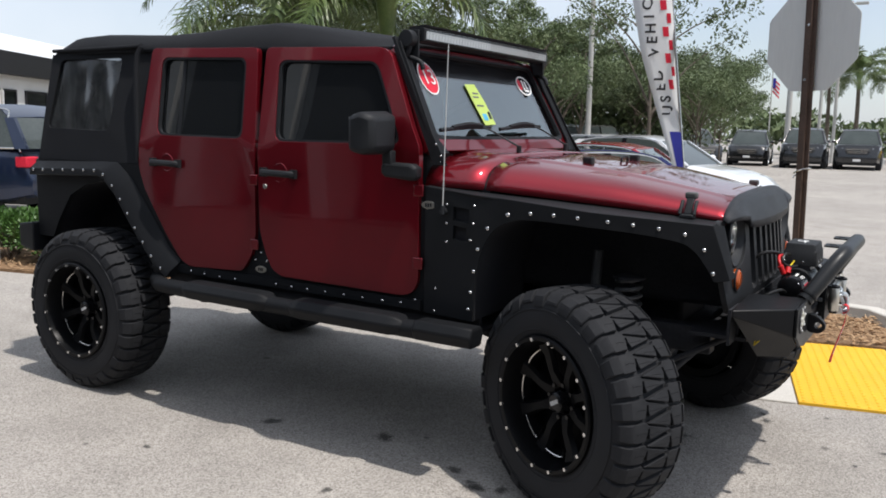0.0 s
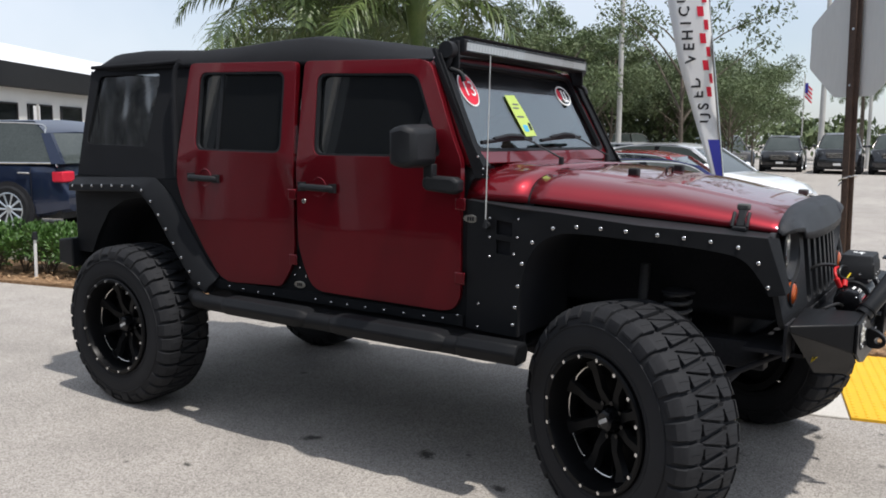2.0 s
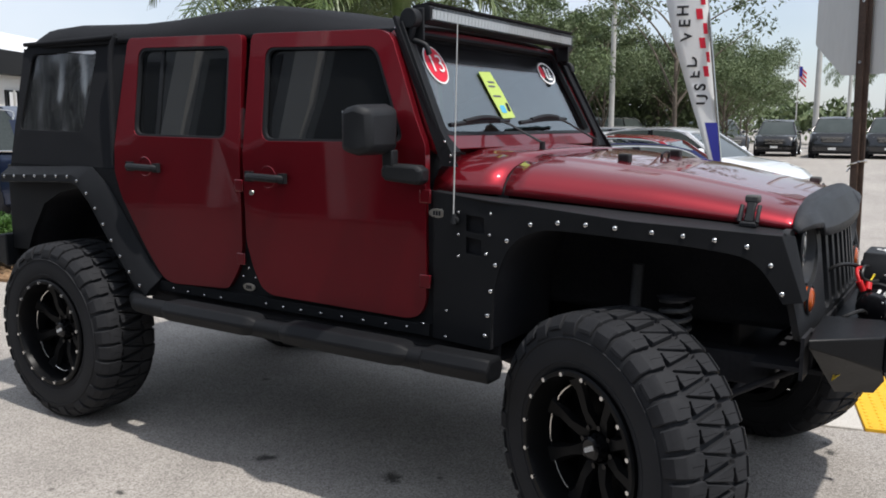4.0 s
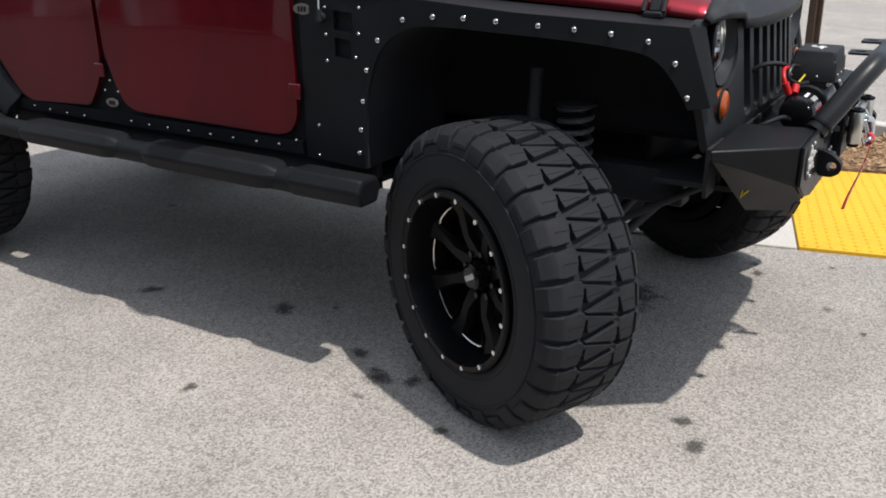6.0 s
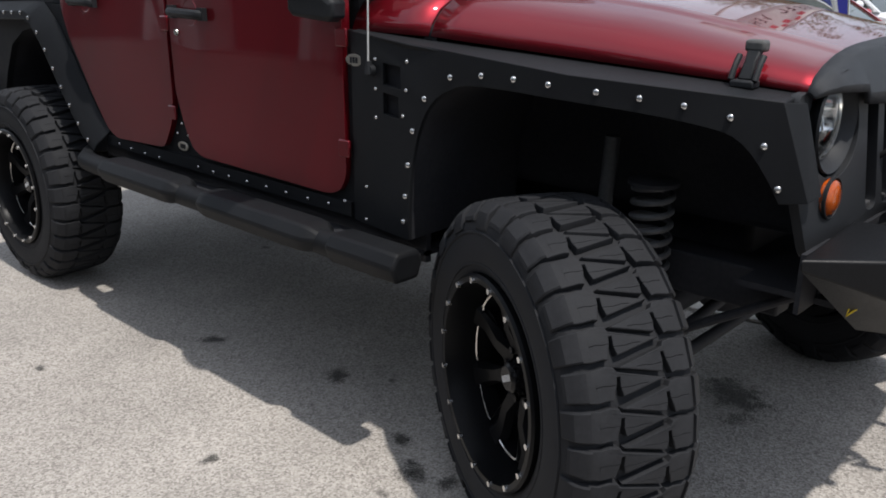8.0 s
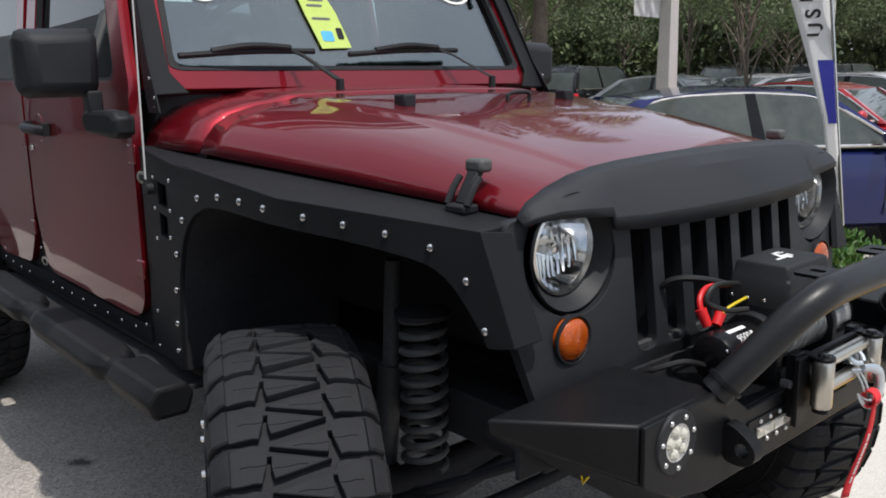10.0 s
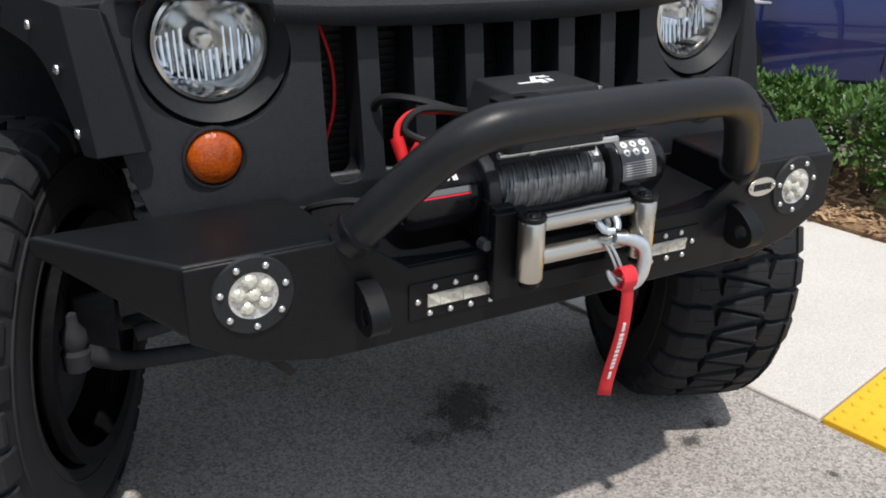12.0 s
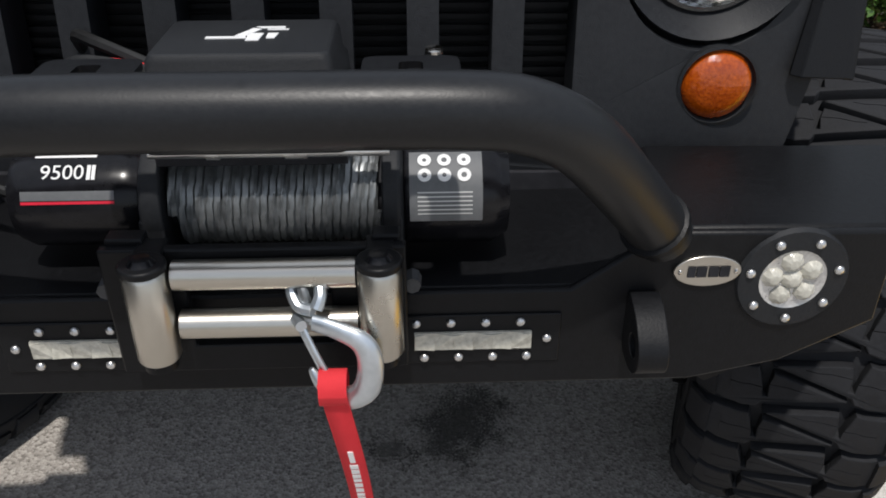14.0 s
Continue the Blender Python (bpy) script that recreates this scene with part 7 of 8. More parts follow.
# ---- cars ----
def car(name, label, paint, m, kind="sedan", group="", rim_mat=None, glass=None):
    """A parked car, nose to local +x, standing at its middle."""
    top = thing(name, label, "car", m, group)
    L, W, roof, belt, hoodz, gl = {"sedan": (4.7, 0.91, 1.44, 0.92, 0.86, 0.52), "suv": (4.75, 0.94, 1.74, 1.08, 1.06, 0.60), "pickup": (5.4, 0.98, 1.86, 1.18, 1.18, 0.62)}[kind]
    h = L / 2
    if kind == "sedan":
        prof = [(-h, 0.62), (-h + 0.06, 0.88), (-h + 0.35, 0.97), (-h + 0.9, 0.95), (h - 1.55, 0.93), (h - 1.2, 0.92), (h - 0.6, 0.83), (h - 0.15, 0.70), (h, 0.55)]
        cab = [(-h + 0.55, 0.95), (-h + 1.25, 1.36), (-h + 1.9, roof), (h - 2.2, roof - 0.01), (h - 1.85, 1.36), (h - 1.22, 0.93)]
        axles = (-h + 1.0, h - 0.92)
        rw = 0.325
    elif kind == "suv":
        prof = [(-h, 0.7), (-h + 0.05, 1.02), (-h + 0.15, 1.08), (h - 1.5, 1.07), (h - 1.2, 1.06), (h - 0.4, 1.0), (h - 0.08, 0.9), (h, 0.62)]
        cab = [(-h + 0.10, 1.08), (-h + 0.38, 1.55), (-h + 0.62, roof), (h - 2.2, roof), (h - 1.85, 1.64), (h - 1.25, 1.06)]
        axles = (-h + 0.95, h - 0.92)
        rw = 0.37
    else:
        prof = [(-h, 0.8), (-h + 0.05, 1.15), (-h + 1.7, 1.18), (h - 1.5, 1.18), (h - 0.3, 1.14), (h - 0.06, 1.05), (h, 0.7)]
        cab = [(-h + 1.72, 1.18), (-h + 1.80, 1.70), (-h + 1.95, roof), (h - 2.1, roof), (h - 1.85, 1.76), (h - 1.30, 1.18)]
        axles = (-h + 1.15, h - 0.98)
        rw = 0.40
    bm = B()
    rings = []
    for x in np.linspace(-h, h, 25):
        z = interp(x, [p[0] for p in prof], [p[1] for p in prof])
        k = 1 - 0.16 * max(0, (abs(x) - h + 0.75) / 0.75) ** 2
        lo = 0.24 + 0.10 * max(0, (abs(x) - h + 0.5) / 0.5)
        w = W * k
        half = [(w * 0.86, lo), (w * 0.97, lo + 0.05), (w, 0.5), (w * 0.995, z - 0.16), (w * 0.97, z - 0.05), (w * 0.90, z), (w * 0.55, z + 0.012)]
        rings.append([(x, -a, b) for a, b in half] + [(x, a, b) for a, b in half[::-1]])
    loft(bm, rings)
    body = part("body", bm, paint, top, "", 40)
    # cabin: glass block with painted roof and pillars
    def cab_y(z):
        return W * (0.94 - 0.22 * (z - cab[0][1]) / (roof - cab[0][1]))
    bm = B()
    loft(bm, [[(x, s * cab_y(z), z) for x, z in cab] for s in (-1, 1)])
    part("glasshouse", bm, glass or M_CARGLASS, top, "car glass", 30)
    bm = B()
    up = cab[1:5]
    loft(bm, [[(x, -cab_y(z) - 0.006, z) for x, z in up] + [(x, -cab_y(z) - 0.006, z - 0.05) for x, z in up[::-1]],
              [(x, 0, z + 0.025) for x, z in up] + [(x, 0, z - 0.02) for x, z in up[::-1]],
              [(x, cab_y(z) + 0.006, z) for x, z in up] + [(x, cab_y(z) + 0.006, z - 0.05) for x, z in up[::-1]]])
    part("roof", bm, paint, top, "", 40)
    for s in (-1, 1):
        for a, b, wd in ((cab[0], cab[1], 0.10), (cab[5], cab[4], 0.045)):
            bm = B()
            ya, yb = cab_y(a[1]) + 0.008, cab_y(b[1]) + 0.008
            loft(bm, [[(a[0] - wd, s * ya, a[1]), (a[0] + wd, s * ya, a[1]), (a[0] + wd, s * (ya - 0.07), a[1]), (a[0] - wd, s * (ya - 0.07), a[1])],
                      [(b[0] - wd * 0.8, s * yb, b[1]), (b[0] + wd * 0.8, s * yb, b[1]), (b[0] + wd * 0.8, s * (yb - 0.07), b[1]), (b[0] - wd * 0.8, s * (yb - 0.07), b[1])]])
            part("pillar", bm, paint, top)
        xb = (cab[2][0] + cab[3][0]) / 2
        za, zb = cab[0][1], roof - 0.04
        bm = B()
        loft(bm, [[(xb - 0.06, s * (cab_y(za) + 0.004), za), (xb + 0.06, s * (cab_y(za) + 0.004), za), (xb + 0.06, s * (cab_y(za) - 0.03), za), (xb - 0.06, s * (cab_y(za) - 0.03), za)],
                  [(xb - 0.09, s * (cab_y(zb) + 0.004), zb), (xb + 0.0, s * (cab_y(zb) + 0.004), zb), (xb + 0.0, s * (cab_y(zb) - 0.03), zb), (xb - 0.09, s * (cab_y(zb) - 0.03), zb)]])
        part("door_pillar", bm, M_GLOSSBLACK, top)
        bm = B()
        line = [(cab[0][0] + 0.1, s * (cab_y(za) + 0.012), za + 0.01), (xb, s * (cab_y(za) + 0.012), za + 0.005), (cab[5][0] - 0.1, s * (cab_y(za) + 0.012), za + 0.01)]
        tube(bm, line, 0.015, 6, 4)
        arch = [(x, s * (cab_y(z) + 0.008), z - 0.045) for x, z in cab[0:5]] + [(cab[5][0] - 0.05, s * (cab_y(cab[5][1]) + 0.01), cab[5][1] + 0.03)]
        tube(bm, arch, 0.014, 6, 5)
        part("window_trim", bm, M_CHROME, top, "bright window trim")
        for x in (xb + 0.18, xb - 0.92):
            bm = B()
            tube(bm, [(x - 0.10, s * (W * 0.99), za - 0.145), (x - 0.06, s * (W + 0.025), za - 0.14), (x + 0.06, s * (W + 0.025), za - 0.14), (x + 0.10, s * (W * 0.99), za - 0.145)], 0.013, 8, 3)
            part("door_handle", bm, M_CHROME, body)
        for x in (xb + 0.02, xb - 1.05, xb + 1.10):
            bm = B()
            box(bm, x - 0.004, x + 0.004, s * (W - 0.004), s * (W + 0.0025), 0.36, za - 0.06)
            part("door_gap", bm, M_DARK, body)
        bm = B()
        ball(bm, (cab[5][0] - 0.22, s * (W + 0.08), za + 0.08), 0.09, 0.7, 1.1, 0.75, 12, 8)
        part("wing_mirror", bm, paint, top)
        for x in axles:
            bm = B()
            mm = Matrix.Translation((x, s * (W - 0.02), rw)) @ pose(0, 0, 0, 0, 0, s * 90)
            lathe(bm, [(rw + 0.065, -0.2), (rw + 0.065, 0.024), (rw + 0.02, 0.026), (0.0, 0.02)], mm, 32)
            part("wheel_arch", bm, M_DARK, body)
            bm = B()
            lathe(bm, [(rw * 0.68, 0.0), (rw * 0.72, 0.045), (rw * 0.9, 0.05), (rw * 0.985, 0.03), (rw, -0.02), (rw, -0.17)], mm, 36)
            wh = part("wheel", bm, M_RUBBER, top, "black road tyre on an alloy rim")
            bm = B()
            lathe(bm, [(rw * 0.71, 0.045), (rw * 0.67, 0.05), (rw * 0.64, 0.03), (rw * 0.62, -0.05)], mm, 36)
            lathe(bm, [(0.0, 0.045), (0.045, 0.044), (0.065, 0.03), (0.07, 0.0)], mm, 20)
            for k in range(10):
                a = 2 * math.pi * k / 10
                c, n = math.cos(a), math.sin(a)
                wd0, wd1 = 0.014, 0.024
                loft(bm, [[mm @ Vector((xx, r0 * c - t * n, r0 * n + t * c)) for xx, t in ((0.03, -w_), (0.038, 0.0), (0.03, w_), (0.01, 0.0))] for r0, w_ in ((0.05, wd0), (rw * 0.45, 0.016), (rw * 0.66, wd1))])
            part("alloy_rim", bm, rim_mat or M_ZINC, wh, "silver alloy rim", 30)
        z = interp(h - 0.35, [p[0] for p in prof], [p[1] for p in prof])
        bm = B()
        loft(bm, [[(h - 0.34, s * W * 0.62, z - 0.10), (h - 0.14, s * W * 0.62, z - 0.16), (h - 0.12, s * W * 0.62, z - 0.24), (h - 0.3, s * W * 0.62, z - 0.22)],
                  [(h - 0.48, s * W * 0.975, z - 0.06), (h - 0.22, s * W * 0.935, z - 0.13), (h - 0.20, s * W * 0.93, z - 0.23), (h - 0.4, s * W * 0.975, z - 0.20)]])
        part("headlight", bm, M_LAMP, top, "clear headlight")
        bm = B()
        box(bm, -h + 0.02, -h + 0.22, s * W * 0.62, s * W * 0.93, prof[1][1] - 0.22, prof[1][1] - 0.06)
        part("tail_light", bm, M_REDPRINT, top, "red tail light", bevel=0.02)
    bm = B()
    z = prof[-2][1]
    loft(bm, [[(h - 0.10, -W * 0.5, z - 0.06), (h + 0.012, -W * 0.5, z - 0.18), (h - 0.0, -W * 0.4, z - 0.34), (h - 0.2, -W * 0.4, z - 0.34)],
              [(h - 0.10, W * 0.5, z - 0.06), (h + 0.012, W * 0.5, z - 0.18), (h - 0.0, W * 0.4, z - 0.34), (h - 0.2, W * 0.4, z - 0.34)]])
    grl = part("grille", bm, M_BAND, top)
    for dz in (0.13, 0.20, 0.27):
        part("grille_bar", box(B(), h - 0.05, h + 0.02, -W * 0.42, W * 0.42, z - dz - 0.012, z - dz + 0.008), M_CHROME, grl)
    part("number_plate", box(B(), h - 0.02, h + 0.015, -0.16, 0.16, 0.40, 0.50), M_WHITE, top)
    bm = B()
    loft(bm, [[(x, -W * 0.80, 0.22), (x, W * 0.80, 0.22), (x, W * 0.84, 0.34), (x, -W * 0.84, 0.34)] for x in (-h + 0.15, h - 0.12)])
    part("lower_trim", bm, M_PLASTIC, top)
    return top


P_BLUE = surf("blue_car_paint", (0.005, 0.010, 0.085), (0.008, 0.015, 0.115), 2, 600, rough=0.3, metal=0.5, coat=1.0)
P_NAVY = surf("navy_car_paint", (0.012, 0.022, 0.055), (0.018, 0.03, 0.07), 2, 600, rough=0.3, metal=0.5, coat=1.0)
P_WHITE = surf("white_car_paint", (0.74, 0.75, 0.76), (0.8, 0.8, 0.81), 2, 600, rough=0.3, coat=1.0)
P_RED = surf("red_car_paint", (0.42, 0.012, 0.02), (0.5, 0.02, 0.03), 2, 600, rough=0.3, metal=0.3, coat=1.0)
P_BLACK = surf("black_car_paint", (0.008, 0.008, 0.010), (0.012, 0.012, 0.014), 2, 600, rough=0.25, coat=1.0)
P_SILVER = surf("silver_car_paint", (0.38, 0.39, 0.40), (0.46, 0.47, 0.48), 2, 600, rough=0.3, metal=0.7, coat=1.0)
P_YELLOW = surf("yellow_car_paint", (0.7, 0.48, 0.02), None, 2, 600, rough=0.3, coat=1.0)


def at_heading(x, y, dx, dy, scale=1.0):
    return pose(x, y, 0, 0, 0, math.degrees(math.atan2(dy, dx))) @ Matrix.Scale(scale, 4)


lot = "cars parked in the lot"
car("blue_sedan", "glossy deep blue sedan with bright window trim", P_BLUE, at_heading(-2.30, 5.06, 0.60, 0.80, 0.92), "sedan", lot, M_CHROME, M_CARGLASS_PALE)
car("navy_suv", "dark blue sport utility car beside the hedge", P_NAVY, at_heading(-13.35, 3.70, -0.92, -0.36), "suv", lot)
car("red_coupe", "bright red low car in the lot", P_RED, at_heading(-3.6, 9.48, 0.97, 0.05, 0.92), "sedan", lot)
white_car = car("white_sedan", "white sedan in the lot", P_WHITE, at_heading(-4.0, 12.4, 0.97, -0.12), "sedan", lot)
dark_suv = car("dark_suv", "dark grey sport utility car facing the lane", P_BLACK, at_heading(-7.9, 41.0, 0.12, -1), "suv", lot)
black_pickup = car("black_pickup", "black pickup truck facing the lane", P_BLACK, at_heading(-5.2, 40.2, 0.10, -1), "pickup", lot)
copy_thing(black_pickup, at_heading(-2.9, 40.8, 0.06, -1))
silver_car = car("silver_sedan", "silver sedan in a row of parked cars", P_SILVER, at_heading(-9.5, 15.2, 0.97, -0.1), "sedan", lot)
copy_thing(white_car, at_heading(-6.0, 15.4, 0.97, -0.1))
copy_thing(dark_suv, at_heading(-10.3, 38.5, 0.55, -0.85))
car("yellow_car", "yellow car far across the lot", P_YELLOW, at_heading(1.2, 44.0, 1, 0.0), "sedan", lot)
r = random.Random(21)
pool = [white_car, silver_car, dark_suv, white_car, dark_suv]
for row, (y0, n) in enumerate(((18.5, 8), (24.0, 9), (30.0, 9))):
    for k in range(n):
        x = -9.0 - k * 3.1 - row * 1.5 + r.uniform(-0.2, 0.2)
        copy_thing(pool[r.randrange(5)], at_heading(x, y0 - (x + 9) * 0.12 + r.uniform(-0.2, 0.2), 0.15 if k % 2 else -0.15, -1 if row % 2 else 1))
for k in range(6):
    copy_thing(pool[(k * 2) % 5], at_heading(-13.0 - k * 2.9, 46.0 + k * 0.2, 0.05, -1))


# ---- trees ----
def leafcloud(bm, r, centre, rad, n, size, flat=0.7):
    for _ in range(n):
        d = Vector((r.gauss(0, 1), r.gauss(0, 1), r.gauss(0, 1))).normalized()
        p = Vector(centre) + Vector((d.x, d.y, d.z * flat)) * rad * (r.random() ** 0.45)
        q = Euler((r.uniform(-1.2, 1.2), r.uniform(-1.2, 1.2), r.uniform(0, 6.3))).to_matrix().to_4x4()
        L = size * r.uniform(0.6, 1.3)
        a, b, c, e = (bm.verts.new(Matrix.Translation(p) @ q @ Vector(v)) for v in ((-L, 0, 0), (0, -L * 0.45, L * 0.12), (L, 0, 0), (0, L * 0.45, L * 0.12)))
        bm.faces.new((a, b, c, e))


def tree(seed, height, spread, n_limbs, leaves, label, slender=False):
    r = random.Random(seed)
    top = thing("tree", label, "tree", group="trees round the lot")
    bm = B()
    base = height * (0.22 if slender else 0.30)
    tube(bm, [(0, 0, -0.1), (0.03, 0.02, base), (r.uniform(-0.1, 0.1), r.uniform(-0.1, 0.1), height * 0.75)], 0.1, 9, 5, radii=(0.020 * height ** 0.75, 0.012))
    trunk = part("trunk", bm, M_BARK, top, "", 60)
    ends = []
    bm = B()
    for k in range(n_limbs):
        a = 2.4 * k + r.uniform(-0.3, 0.3)
        z0 = lerp(base, height * 0.72, k / n_limbs)
        reach = spread * (0.55 + 0.45 * math.sin(math.pi * (0.25 + 0.7 * k / n_limbs))) * r.uniform(0.75, 1.05)
        z1 = z0 + (height - z0) * r.uniform(0.35, 0.75)
        p = [(0, 0, z0), (reach * 0.45 * math.cos(a), reach * 0.45 * math.sin(a), lerp(z0, z1, 0.6)), (reach * math.cos(a), reach * math.sin(a), z1)]
        tube(bm, p, 0.03, 6, 4, radii=(0.010 + 0.0035 * height, 0.005))
        ends.append(Vector(p[2]))
        ends.append(Vector(p[1]) * 0.55 + Vector(p[2]) * 0.45)
    part("limb", bm, M_BARK, trunk, "", 60)
    ends.append(Vector((0, 0, height * 0.9)))
    bm = B()
    per = leaves // len(ends)
    for e in ends:
        leafcloud(bm, r, e, spread * r.uniform(0.16, 0.36), per, 0.062 if height < 7 else 0.085)
    part("crown", bm, M_LEAF, top, "", 0)
    return top


TREES = [tree(1, 6.2, 1.7, 13, 7500, "slender tree with airy green leaves", True), tree(5, 5.6, 2.6, 14, 12000, "open-crowned broad green tree"), tree(9, 8.5, 3.4, 16, 9000, "tall dense green tree"),
         tree(14, 6.3, 2.3, 9, 2600, "tall open tree with leaves in loose clumps")]
placed = set()
for kind, x, y, sc, rot in (((0, -7.9, 15.2, 0.77, 0), (1, -9.3, 28.5, 0.85, 40), (2, -9.0, 34.0, 0.62, 10), (0, -9.4, 17.6, 0.86, 80), (0, -9.6, 22.5, 0.9, 200), (0, -13.0, 21.0, 1.0, 120),
                                           (1, -7.6, 30.0, 0.75, 210), (2, -13.5, 27.0, 0.75, 60), (2, -17, 31, 0.7, 150), (1, -13.0, 13.5, 1.0, 20), (1, -16.5, 17.5, 1.0, 250), (2, -22, 26, 0.75, 300), (0, -19.5, 20.0, 1.0, 90),
                                           (2, -11.0, 46.0, 0.8, 33), (1, -24.5, 22.5, 1.1, 15), (1, -9.7, 20.5, 0.74, 65), (1, -11.0, 24.0, 0.85, 140), (1, -10.3, 30.0, 0.9, 190), (1, -6.6, 25.5, 0.72, 300), (1, -8.8, 33.0, 0.9, 75), (3, -5.6, 17.2, 1.0, 35), (1, -6.7, 29.4, 0.62, 110), (2, -14.5, 33.0, 0.65, 220), (1, -18.0, 24.5, 0.9, 130), (1, -20.5, 28.0, 1.0, 310), (2, -24.0, 30.0, 0.6, 45), (1, -16.0, 28.5, 0.85, 200), (1, -27.5, 29.5, 0.9, 95))):
    m = pose(x, y, 0, 0, 0, rot) @ Matrix.Scale(sc, 4)
    if TREES[kind].name not in placed:
        placed.add(TREES[kind].name)
        TREES[kind].matrix_basis = m
        TREES[kind].scale = m.to_scale()
    else:
        copy_thing(TREES[kind], pose(x, y, 0, 0, 0, rot)).scale = (sc, sc, sc)
bm = B()
r = random.Random(31)
for k in range(46):
    a = lerp(radians(58), radians(175), k / 45) + r.uniform(-0.02, 0.02)
    d = r.uniform(66, 82)
    hgt = r.uniform(2.2, 4.2)
    leafcloud(bm, r, (d * math.cos(a), d * math.sin(a), hgt * 0.5), r.uniform(2.6, 4.2), 420, 0.36, 0.55)
for k in range(58):
    a = lerp(radians(107), radians(131), k / 57) + r.uniform(-0.01, 0.01)
    d = r.uniform(34.0, 40.0)
    leafcloud(bm, r, (1.2 + d * math.cos(a), -2.5 + d * math.sin(a), r.uniform(1.6, 3.4)), r.uniform(1.3, 2.3), 420, 0.15, 0.8)
tagged(part("far_woods", bm, M_LEAF, None, "line of far green trees at the edge of the lot", 0), "", "trees", "", "stuff")


# ---- palms ----
def palm(seed, height, frond, n, label, shaft=0.55):
    """Trunk, swelling crown shaft and arching fronds whose leaflets hang from the rib."""
    r = random.Random(seed)
    top = thing("palm_tree", label, "palm tree", group="palms")
    bm = B()
    tube(bm, [(0, 0, -0.1), (0.05, 0.0, height * 0.5), (0.0, 0.05, height)], 0.1, 12, 8, radii=(0.14, 0.095))
    for k in range(int(height / 0.11)):
        z = 0.1 + k * 0.11
        t = z / height
        x, y, rr = 0.05 * math.sin(math.pi * t), 0.05 * t * t, lerp(0.14, 0.095, t)
        lathe(bm, [(rr * 0.98, z), (rr * 1.07, z + 0.012), (rr * 0.98, z + 0.03)], Matrix.Translation((x, y, 0)) @ pose(0, 0, 0, 0, -90, 0), 12)
    trunk = part("trunk", bm, M_BARK, top, "", 60)
    part("crown_shaft", lathe(B(), [(0.0, height - 0.06), (0.10, height - 0.05), (0.14, height + 0.15 * shaft), (0.18, height + 0.5 * shaft), (0.20, height + 0.9 * shaft), (0.06, height + 1.15 * shaft), (0.0, height + 1.2 * shaft)],
                              Matrix.Translation((0, 0.05, 0)) @ pose(0, 0, 0, 0, -90, 0), 14), M_PALM, trunk, "green leaf sheaths", 60)
    for k in range(n):
        a = 2.4 * k + r.uniform(-0.25, 0.25)
        lift = radians(lerp(8, 82, (k + 0.5) / n) + r.uniform(-6, 6))
        L = frond * r.uniform(0.88, 1.1)
        d = Vector((math.cos(a), math.sin(a), 0))
        p = Vector((0, 0.05, height + shaft * lerp(0.55, 1.0, k / n))) + d * 0.10
        line = [p.copy()]
        ang = lift
        steps = 22
        for i in range(steps):
            p = p + (d * math.cos(ang) + Vector((0, 0, math.sin(ang)))) * L / steps
            ang -= radians(lerp(2.2, 8.5, i / steps)) * (0.75 + 0.35 * math.cos(lift))
            line.append(p.copy())
        bm = B()
        tube(bm, line, 0.01, 5, 0, radii=(0.022, 0.004))
        side_way = d.cross(Vector((0, 0, 1))).normalized()
        for i in range(3, len(line)):
            t = i / (len(line) - 1)
            dr = (line[i] - line[i - 1]).normalized()
            up = side_way.cross(dr).normalized()
            ll = frond * 0.27 * math.sin(math.pi * min(0.97, 0.20 + 0.72 * t)) + 0.06
            for s in (-1, 1):
                for q in range(3):
                    o = line[i].lerp(line[i - 1], q / 3)
                    length = ll * r.uniform(0.85, 1.1)
                    out = (side_way * s * 0.80 + dr * r.uniform(0.40, 0.62) + up * r.uniform(-0.25, 0.30)).normalized()
                    m1 = o + out * length * 0.45
                    sag = (out + Vector((0, 0, -r.uniform(0.35, 0.95)))).normalized()
                    m2 = m1 + sag * length * 0.35
                    tip = m2 + (sag + Vector((0, 0, -0.6))).normalized() * length * 0.22
                    w = dr * 0.019
                    vs = [bm.verts.new(v) for v in (o - w * 0.6, o + w * 0.6, m1 + w, m2 + w * 0.7, tip, m2 - w * 0.7, m1 - w)]
                    bm.faces.new((vs[0], vs[1], vs[2], vs[6]))
                    bm.faces.new((vs[6], vs[2], vs[3], vs[5]))
                    bm.faces.new((vs[5], vs[3], vs[4]))
        part("frond", bm, M_PALM, top, "", 0)
    return top


pa = palm(2, 3.05, 2.5, 20, "young palm with arching green fronds", 0.95)
pa.matrix_basis = pose(-6.95, 7.6, 0)
copy_thing(pa, pose(-9.1, 7.4, -0.25, 0, 0, 70))
pb = palm(7, 4.6, 2.4, 16, "tall palm far across the lot")
pb.matrix_basis = pose(-4.0, 49.0, 0)
for x, y, rot in ((-2.0, 52.0, 40), (-6.2, 55.0, 100), (1.5, 50, 200), (-0.2, 56, 10)):
    copy_thing(pb, pose(x, y, 0, 0, 0, rot))

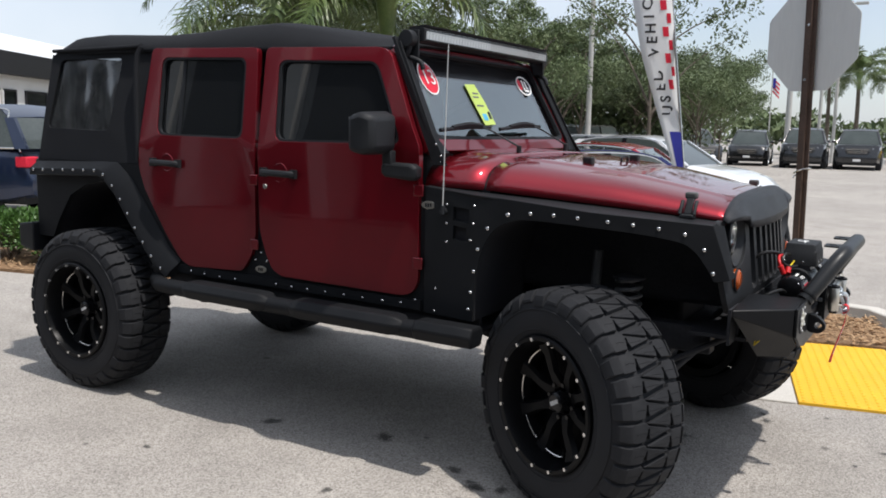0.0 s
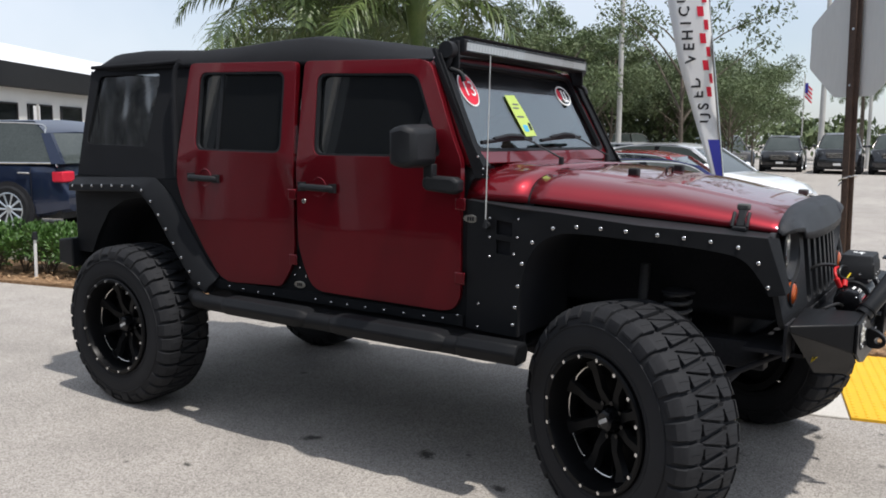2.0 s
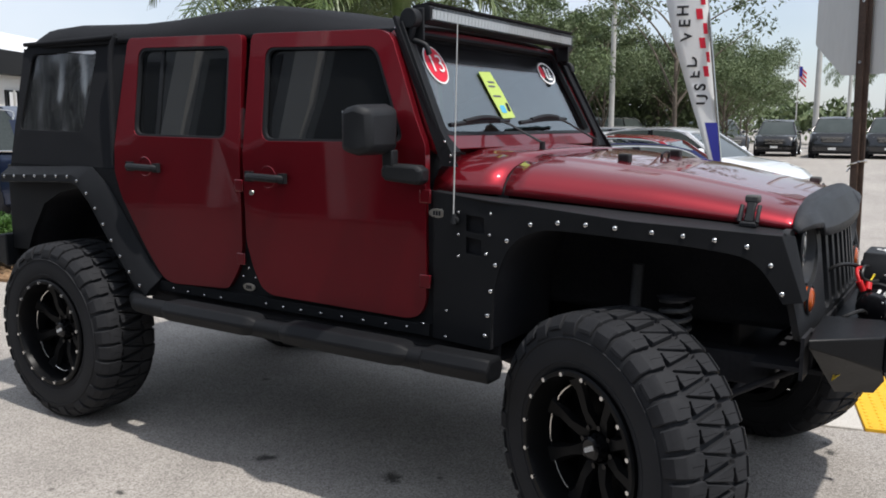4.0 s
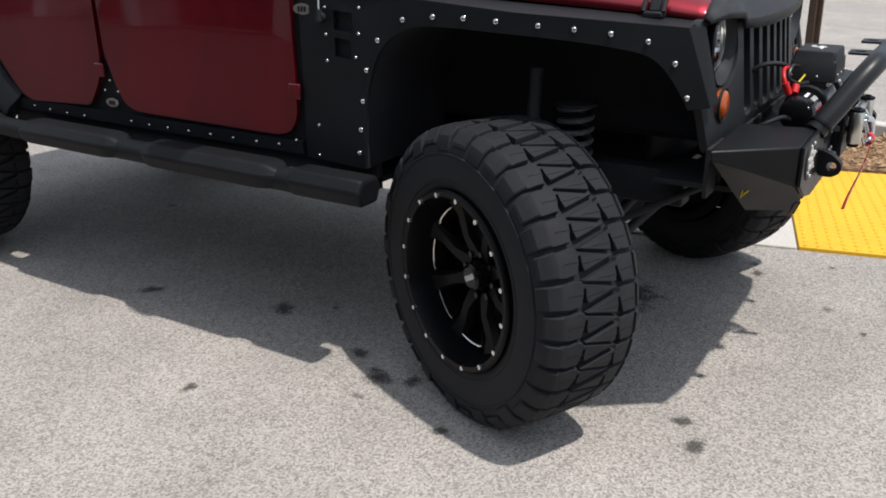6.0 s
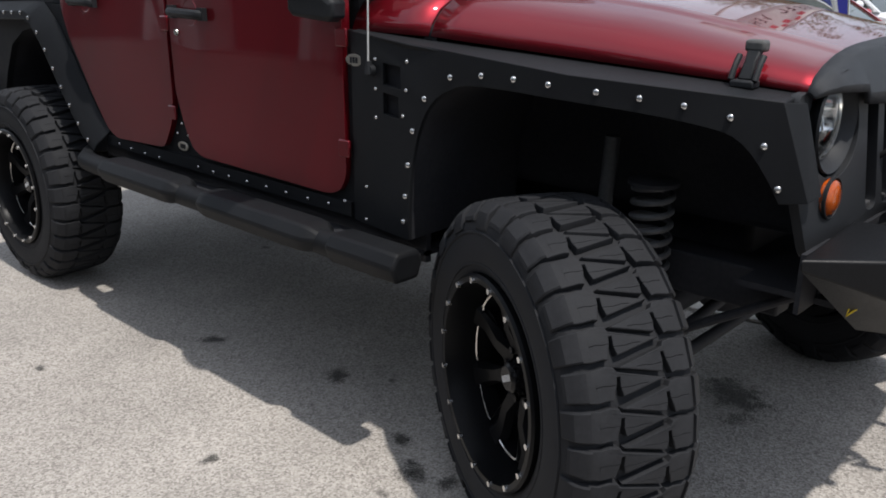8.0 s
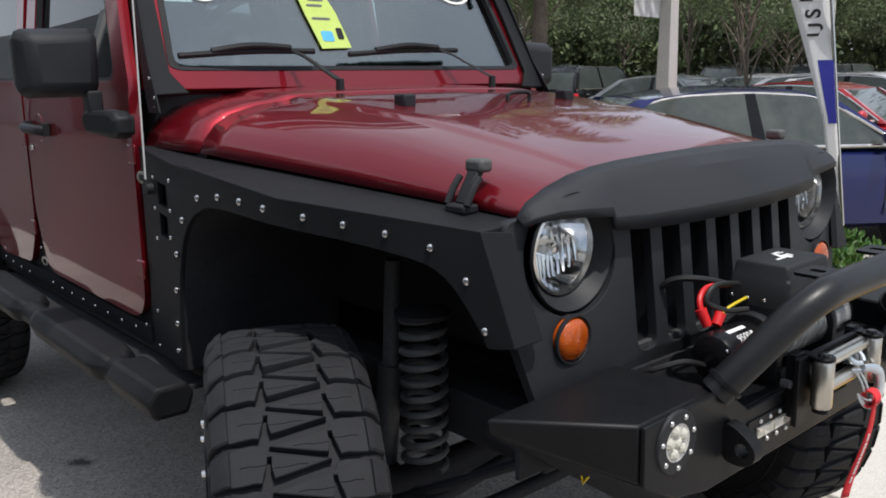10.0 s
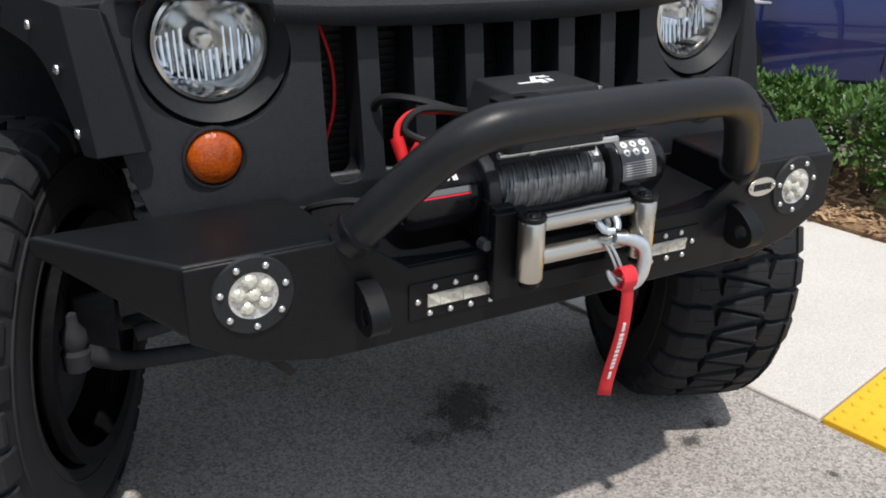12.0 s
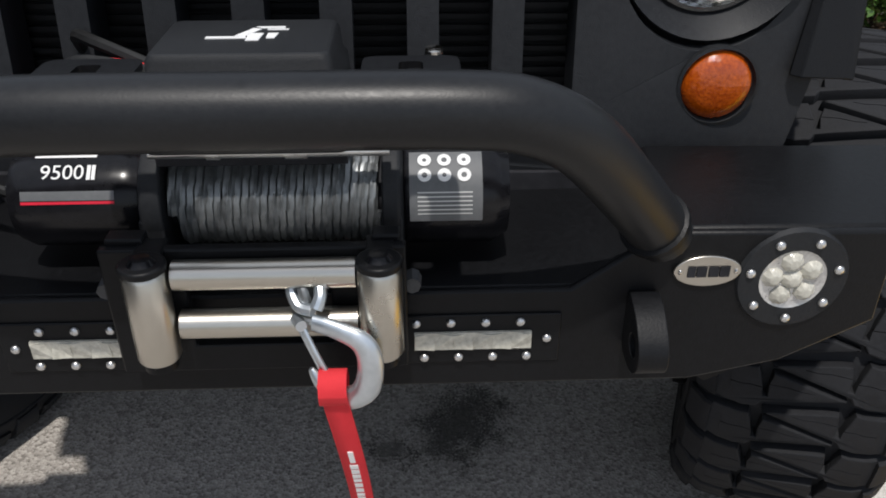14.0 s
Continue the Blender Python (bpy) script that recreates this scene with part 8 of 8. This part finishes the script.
# ---- poles and flags ----
for x, y, rad, hgt, lab in ((-8.3, 19.9, 0.085, 9.0, "pale slender light pole"), (-5.91, 9.34, 0.13, 2.9, "pale square concrete post"), (-6.9, 45.0, 0.16, 9, "pale slender light pole"), (-5.6, 47.0, 0.10, 8.5, "pale slender light pole"), (-4.9, 47.5, 0.10, 8.5, "pale slender light pole"), (2.5, 52, 0.1, 8.5, "pale slender light pole")):
    lp = thing("light_pole", lab, "lamp post", pose(x, y, 0), "light poles")
    bm = B()
    if "square" in lab:
        loft(bm, [[(-rad, -rad, 0), (rad, -rad, 0), (rad, rad, 0), (-rad, rad, 0)], [(-rad * 0.7, -rad * 0.7, hgt), (rad * 0.7, -rad * 0.7, hgt), (rad * 0.7, rad * 0.7, hgt), (-rad * 0.7, rad * 0.7, hgt)]])
    else:
        cyl(bm, (0, 0, 0), (0, 0, hgt), rad, rad * 0.7, 14)
    part("pole", bm, M_POLE, lp, bevel=0.01)
    if "square" in lab:
        bm = B()
        rings = []
        for i in range(7):
            z = lerp(2.86, 2.27, i / 6)
            rings.append([(-0.50 + 0.05 * i / 6, -0.24 + 0.012 * math.sin(i * 1.9), z + 0.05 * i / 6), (-0.12 + 0.03 * i / 6, -0.06 + 0.010 * math.cos(i * 1.7), z), (-0.118 + 0.03 * i / 6, -0.066 + 0.010 * math.cos(i * 1.7), z), (-0.498 + 0.05 * i / 6, -0.246 + 0.012 * math.sin(i * 1.9), z + 0.05 * i / 6)])
        loft(bm, rings)
        part("hanging_banner", bm, M_CLOTH, lp, "white cloth banner")
        part("banner_arm", cyl(B(), (0, 0, 2.87), (-0.52, -0.25, 2.87), 0.012, None, 8), M_POLE, lp)
        continue
    bm = B()
    tube(bm, [(0, 0, hgt - 0.1), (0.4, 0, hgt + 0.1), (0.8, 0, hgt + 0.12)], 0.04, 8, 3)
    box(bm, 0.6, 1.2, -0.15, 0.15, hgt + 0.05, hgt + 0.18)
    part("lamp_head", bm, M_POLE, lp, bevel=0.02)
bm = B()
cyl(bm, (0, 0, 0), (0, 0, 7.2), 0.06, 0.04, 10)
fp = thing("flag_pole", "far flag pole with a striped flag", "flag", pose(-9.9, 56.0, 0) @ Matrix.Scale(0.8, 4))
part("pole", bm, M_POLE, fp)
for k in range(7):
    bm = B()
    rows = []
    for i in range(9):
        u = i / 8
        z = 6.6 - 0.55 * u - k * 0.17
        rows.append([(0.06 + 0.55 * u, 0.06 * math.sin(u * 7), z), (0.06 + 0.55 * u, 0.06 * math.sin(u * 7), z - 0.17)])
    loft(bm, rows, caps=False, closed=False)
    part("flag_stripe", bm, M_REDPRINT if k % 2 == 0 else M_CLOTH, fp)
bm = B()
box(bm, 0.05, 0.28, -0.01, 0.05, 5.75, 6.55)
part("flag_canton", bm, M_BLUECLOTH, fp)


# ---- buildings ----
bd = thing("showroom", "low white building with a black fascia and pale roof", "building", pose(-22.3, 10.4, 0, 0, 0, 122.0))
part("wall", box(B(), -7, 10, 0.0, 6, 0, 2.82), M_WALL, bd)
part("fascia", box(B(), -7.4, 10.4, -0.25, 6.4, 2.80, 3.46), M_BAND, bd, "black fascia band", bevel=0.02)
bm = B()
loft(bm, [[(-7.4, -0.22, 3.46), (10.4, -0.22, 3.46), (10.4, 6.4, 3.46), (-7.4, 6.4, 3.46)], [(-7.0, 1.8, 4.3), (10.0, 1.8, 4.3), (10.0, 5.5, 4.3), (-7.0, 5.5, 4.3)]])
part("roof", bm, M_ROOFWHITE, bd, "pale metal roof")
for k in range(8):
    x0 = -6.6 + k * 1.95
    win = part("window", box(B(), x0, x0 + 1.3, -0.02, 0.04, 0.5, 2.35), M_DARKGLASS, bd, "dark window")
    bm = B()
    for a, b, c, d in ((x0 - 0.05, x0, 0.45, 2.40), (x0 + 1.3, x0 + 1.35, 0.45, 2.40), (x0, x0 + 1.3, 0.45, 0.5), (x0, x0 + 1.3, 2.35, 2.40)):
        box(bm, a, b, -0.05, 0.03, c, d)
    part("window_frame", bm, M_BAND, win)
bs = thing("parking_sign", "small blue and white parking sign on a post", "sign", pose(-19.3, 8.5, 0, 0, 0, -60))
part("post", cyl(B(), (0, 0, 0), (0, 0, 2.3), 0.03, None, 8), M_POLE, bs)
part("sign_plate", box(B(), -0.15, 0.15, -0.04, -0.03, 1.75, 2.25), M_WHITE, bs)
part("blue_panel", box(B(), -0.14, 0.14, -0.045, -0.038, 2.02, 2.24), M_BLUECLOTH, bs)
# pale building across the lot, behind trees
fbld = thing("far_building", "pale building half hidden by trees", "building", pose(-27, 33, 0, 0, 0, 35))
part("wall", box(B(), -9, 9, 0, 8, 0, 5.5), M_WALL, fbld)
for k in range(6):
    part("window", box(B(), -8 + k * 2.8, -6.4 + k * 2.8, -0.03, 0.05, 1.0, 2.6), M_DARKGLASS, fbld)
part("roof_edge", box(B(), -9.2, 9.2, -0.2, 8.2, 5.5, 5.8), M_BAND, fbld)

# service building opposite the vehicle
sb = thing("service_building", "long service building with a pale fascia and dark bays", "building", pose(0, -11.0, 0))
part("wall", box(B(), -80, 22, -8, -0.6, 0, 7.2), M_FASCIA, sb)
part("fascia", box(B(), -80.4, 22.4, -8.4, 0.3, 2.25, 3.5), M_FASCIA, sb, "pale grey fascia")
for k in range(14):
    part("bay_door", box(B(), -33 + k * 4, -30 + k * 4, -0.62, -0.55, 0.0, 2.1), M_DARK, sb, "dark open bay")
    part("pier", box(B(), -29.6 + k * 4, -29.2 + k * 4, -0.6, 0.2, 0.0, 2.25), M_WALL, sb)
for k in range(14):
    part("pilaster", box(B(), -32 + k * 4, -31.3 + k * 4, -0.6, -0.35, 3.5, 7.2), M_WALL, sb)
    part("upper_window", box(B(), -31 + k * 4, -28.6 + k * 4, -0.62, -0.56, 4.2, 6.3), M_BAND, sb)
lettering("fascia_words", "Certified Service", 0.75, M_BLACKPRINT, sb, pose(-17.5, 0.31, 2.9, 90, 0, 180), "black letters", 0.01)
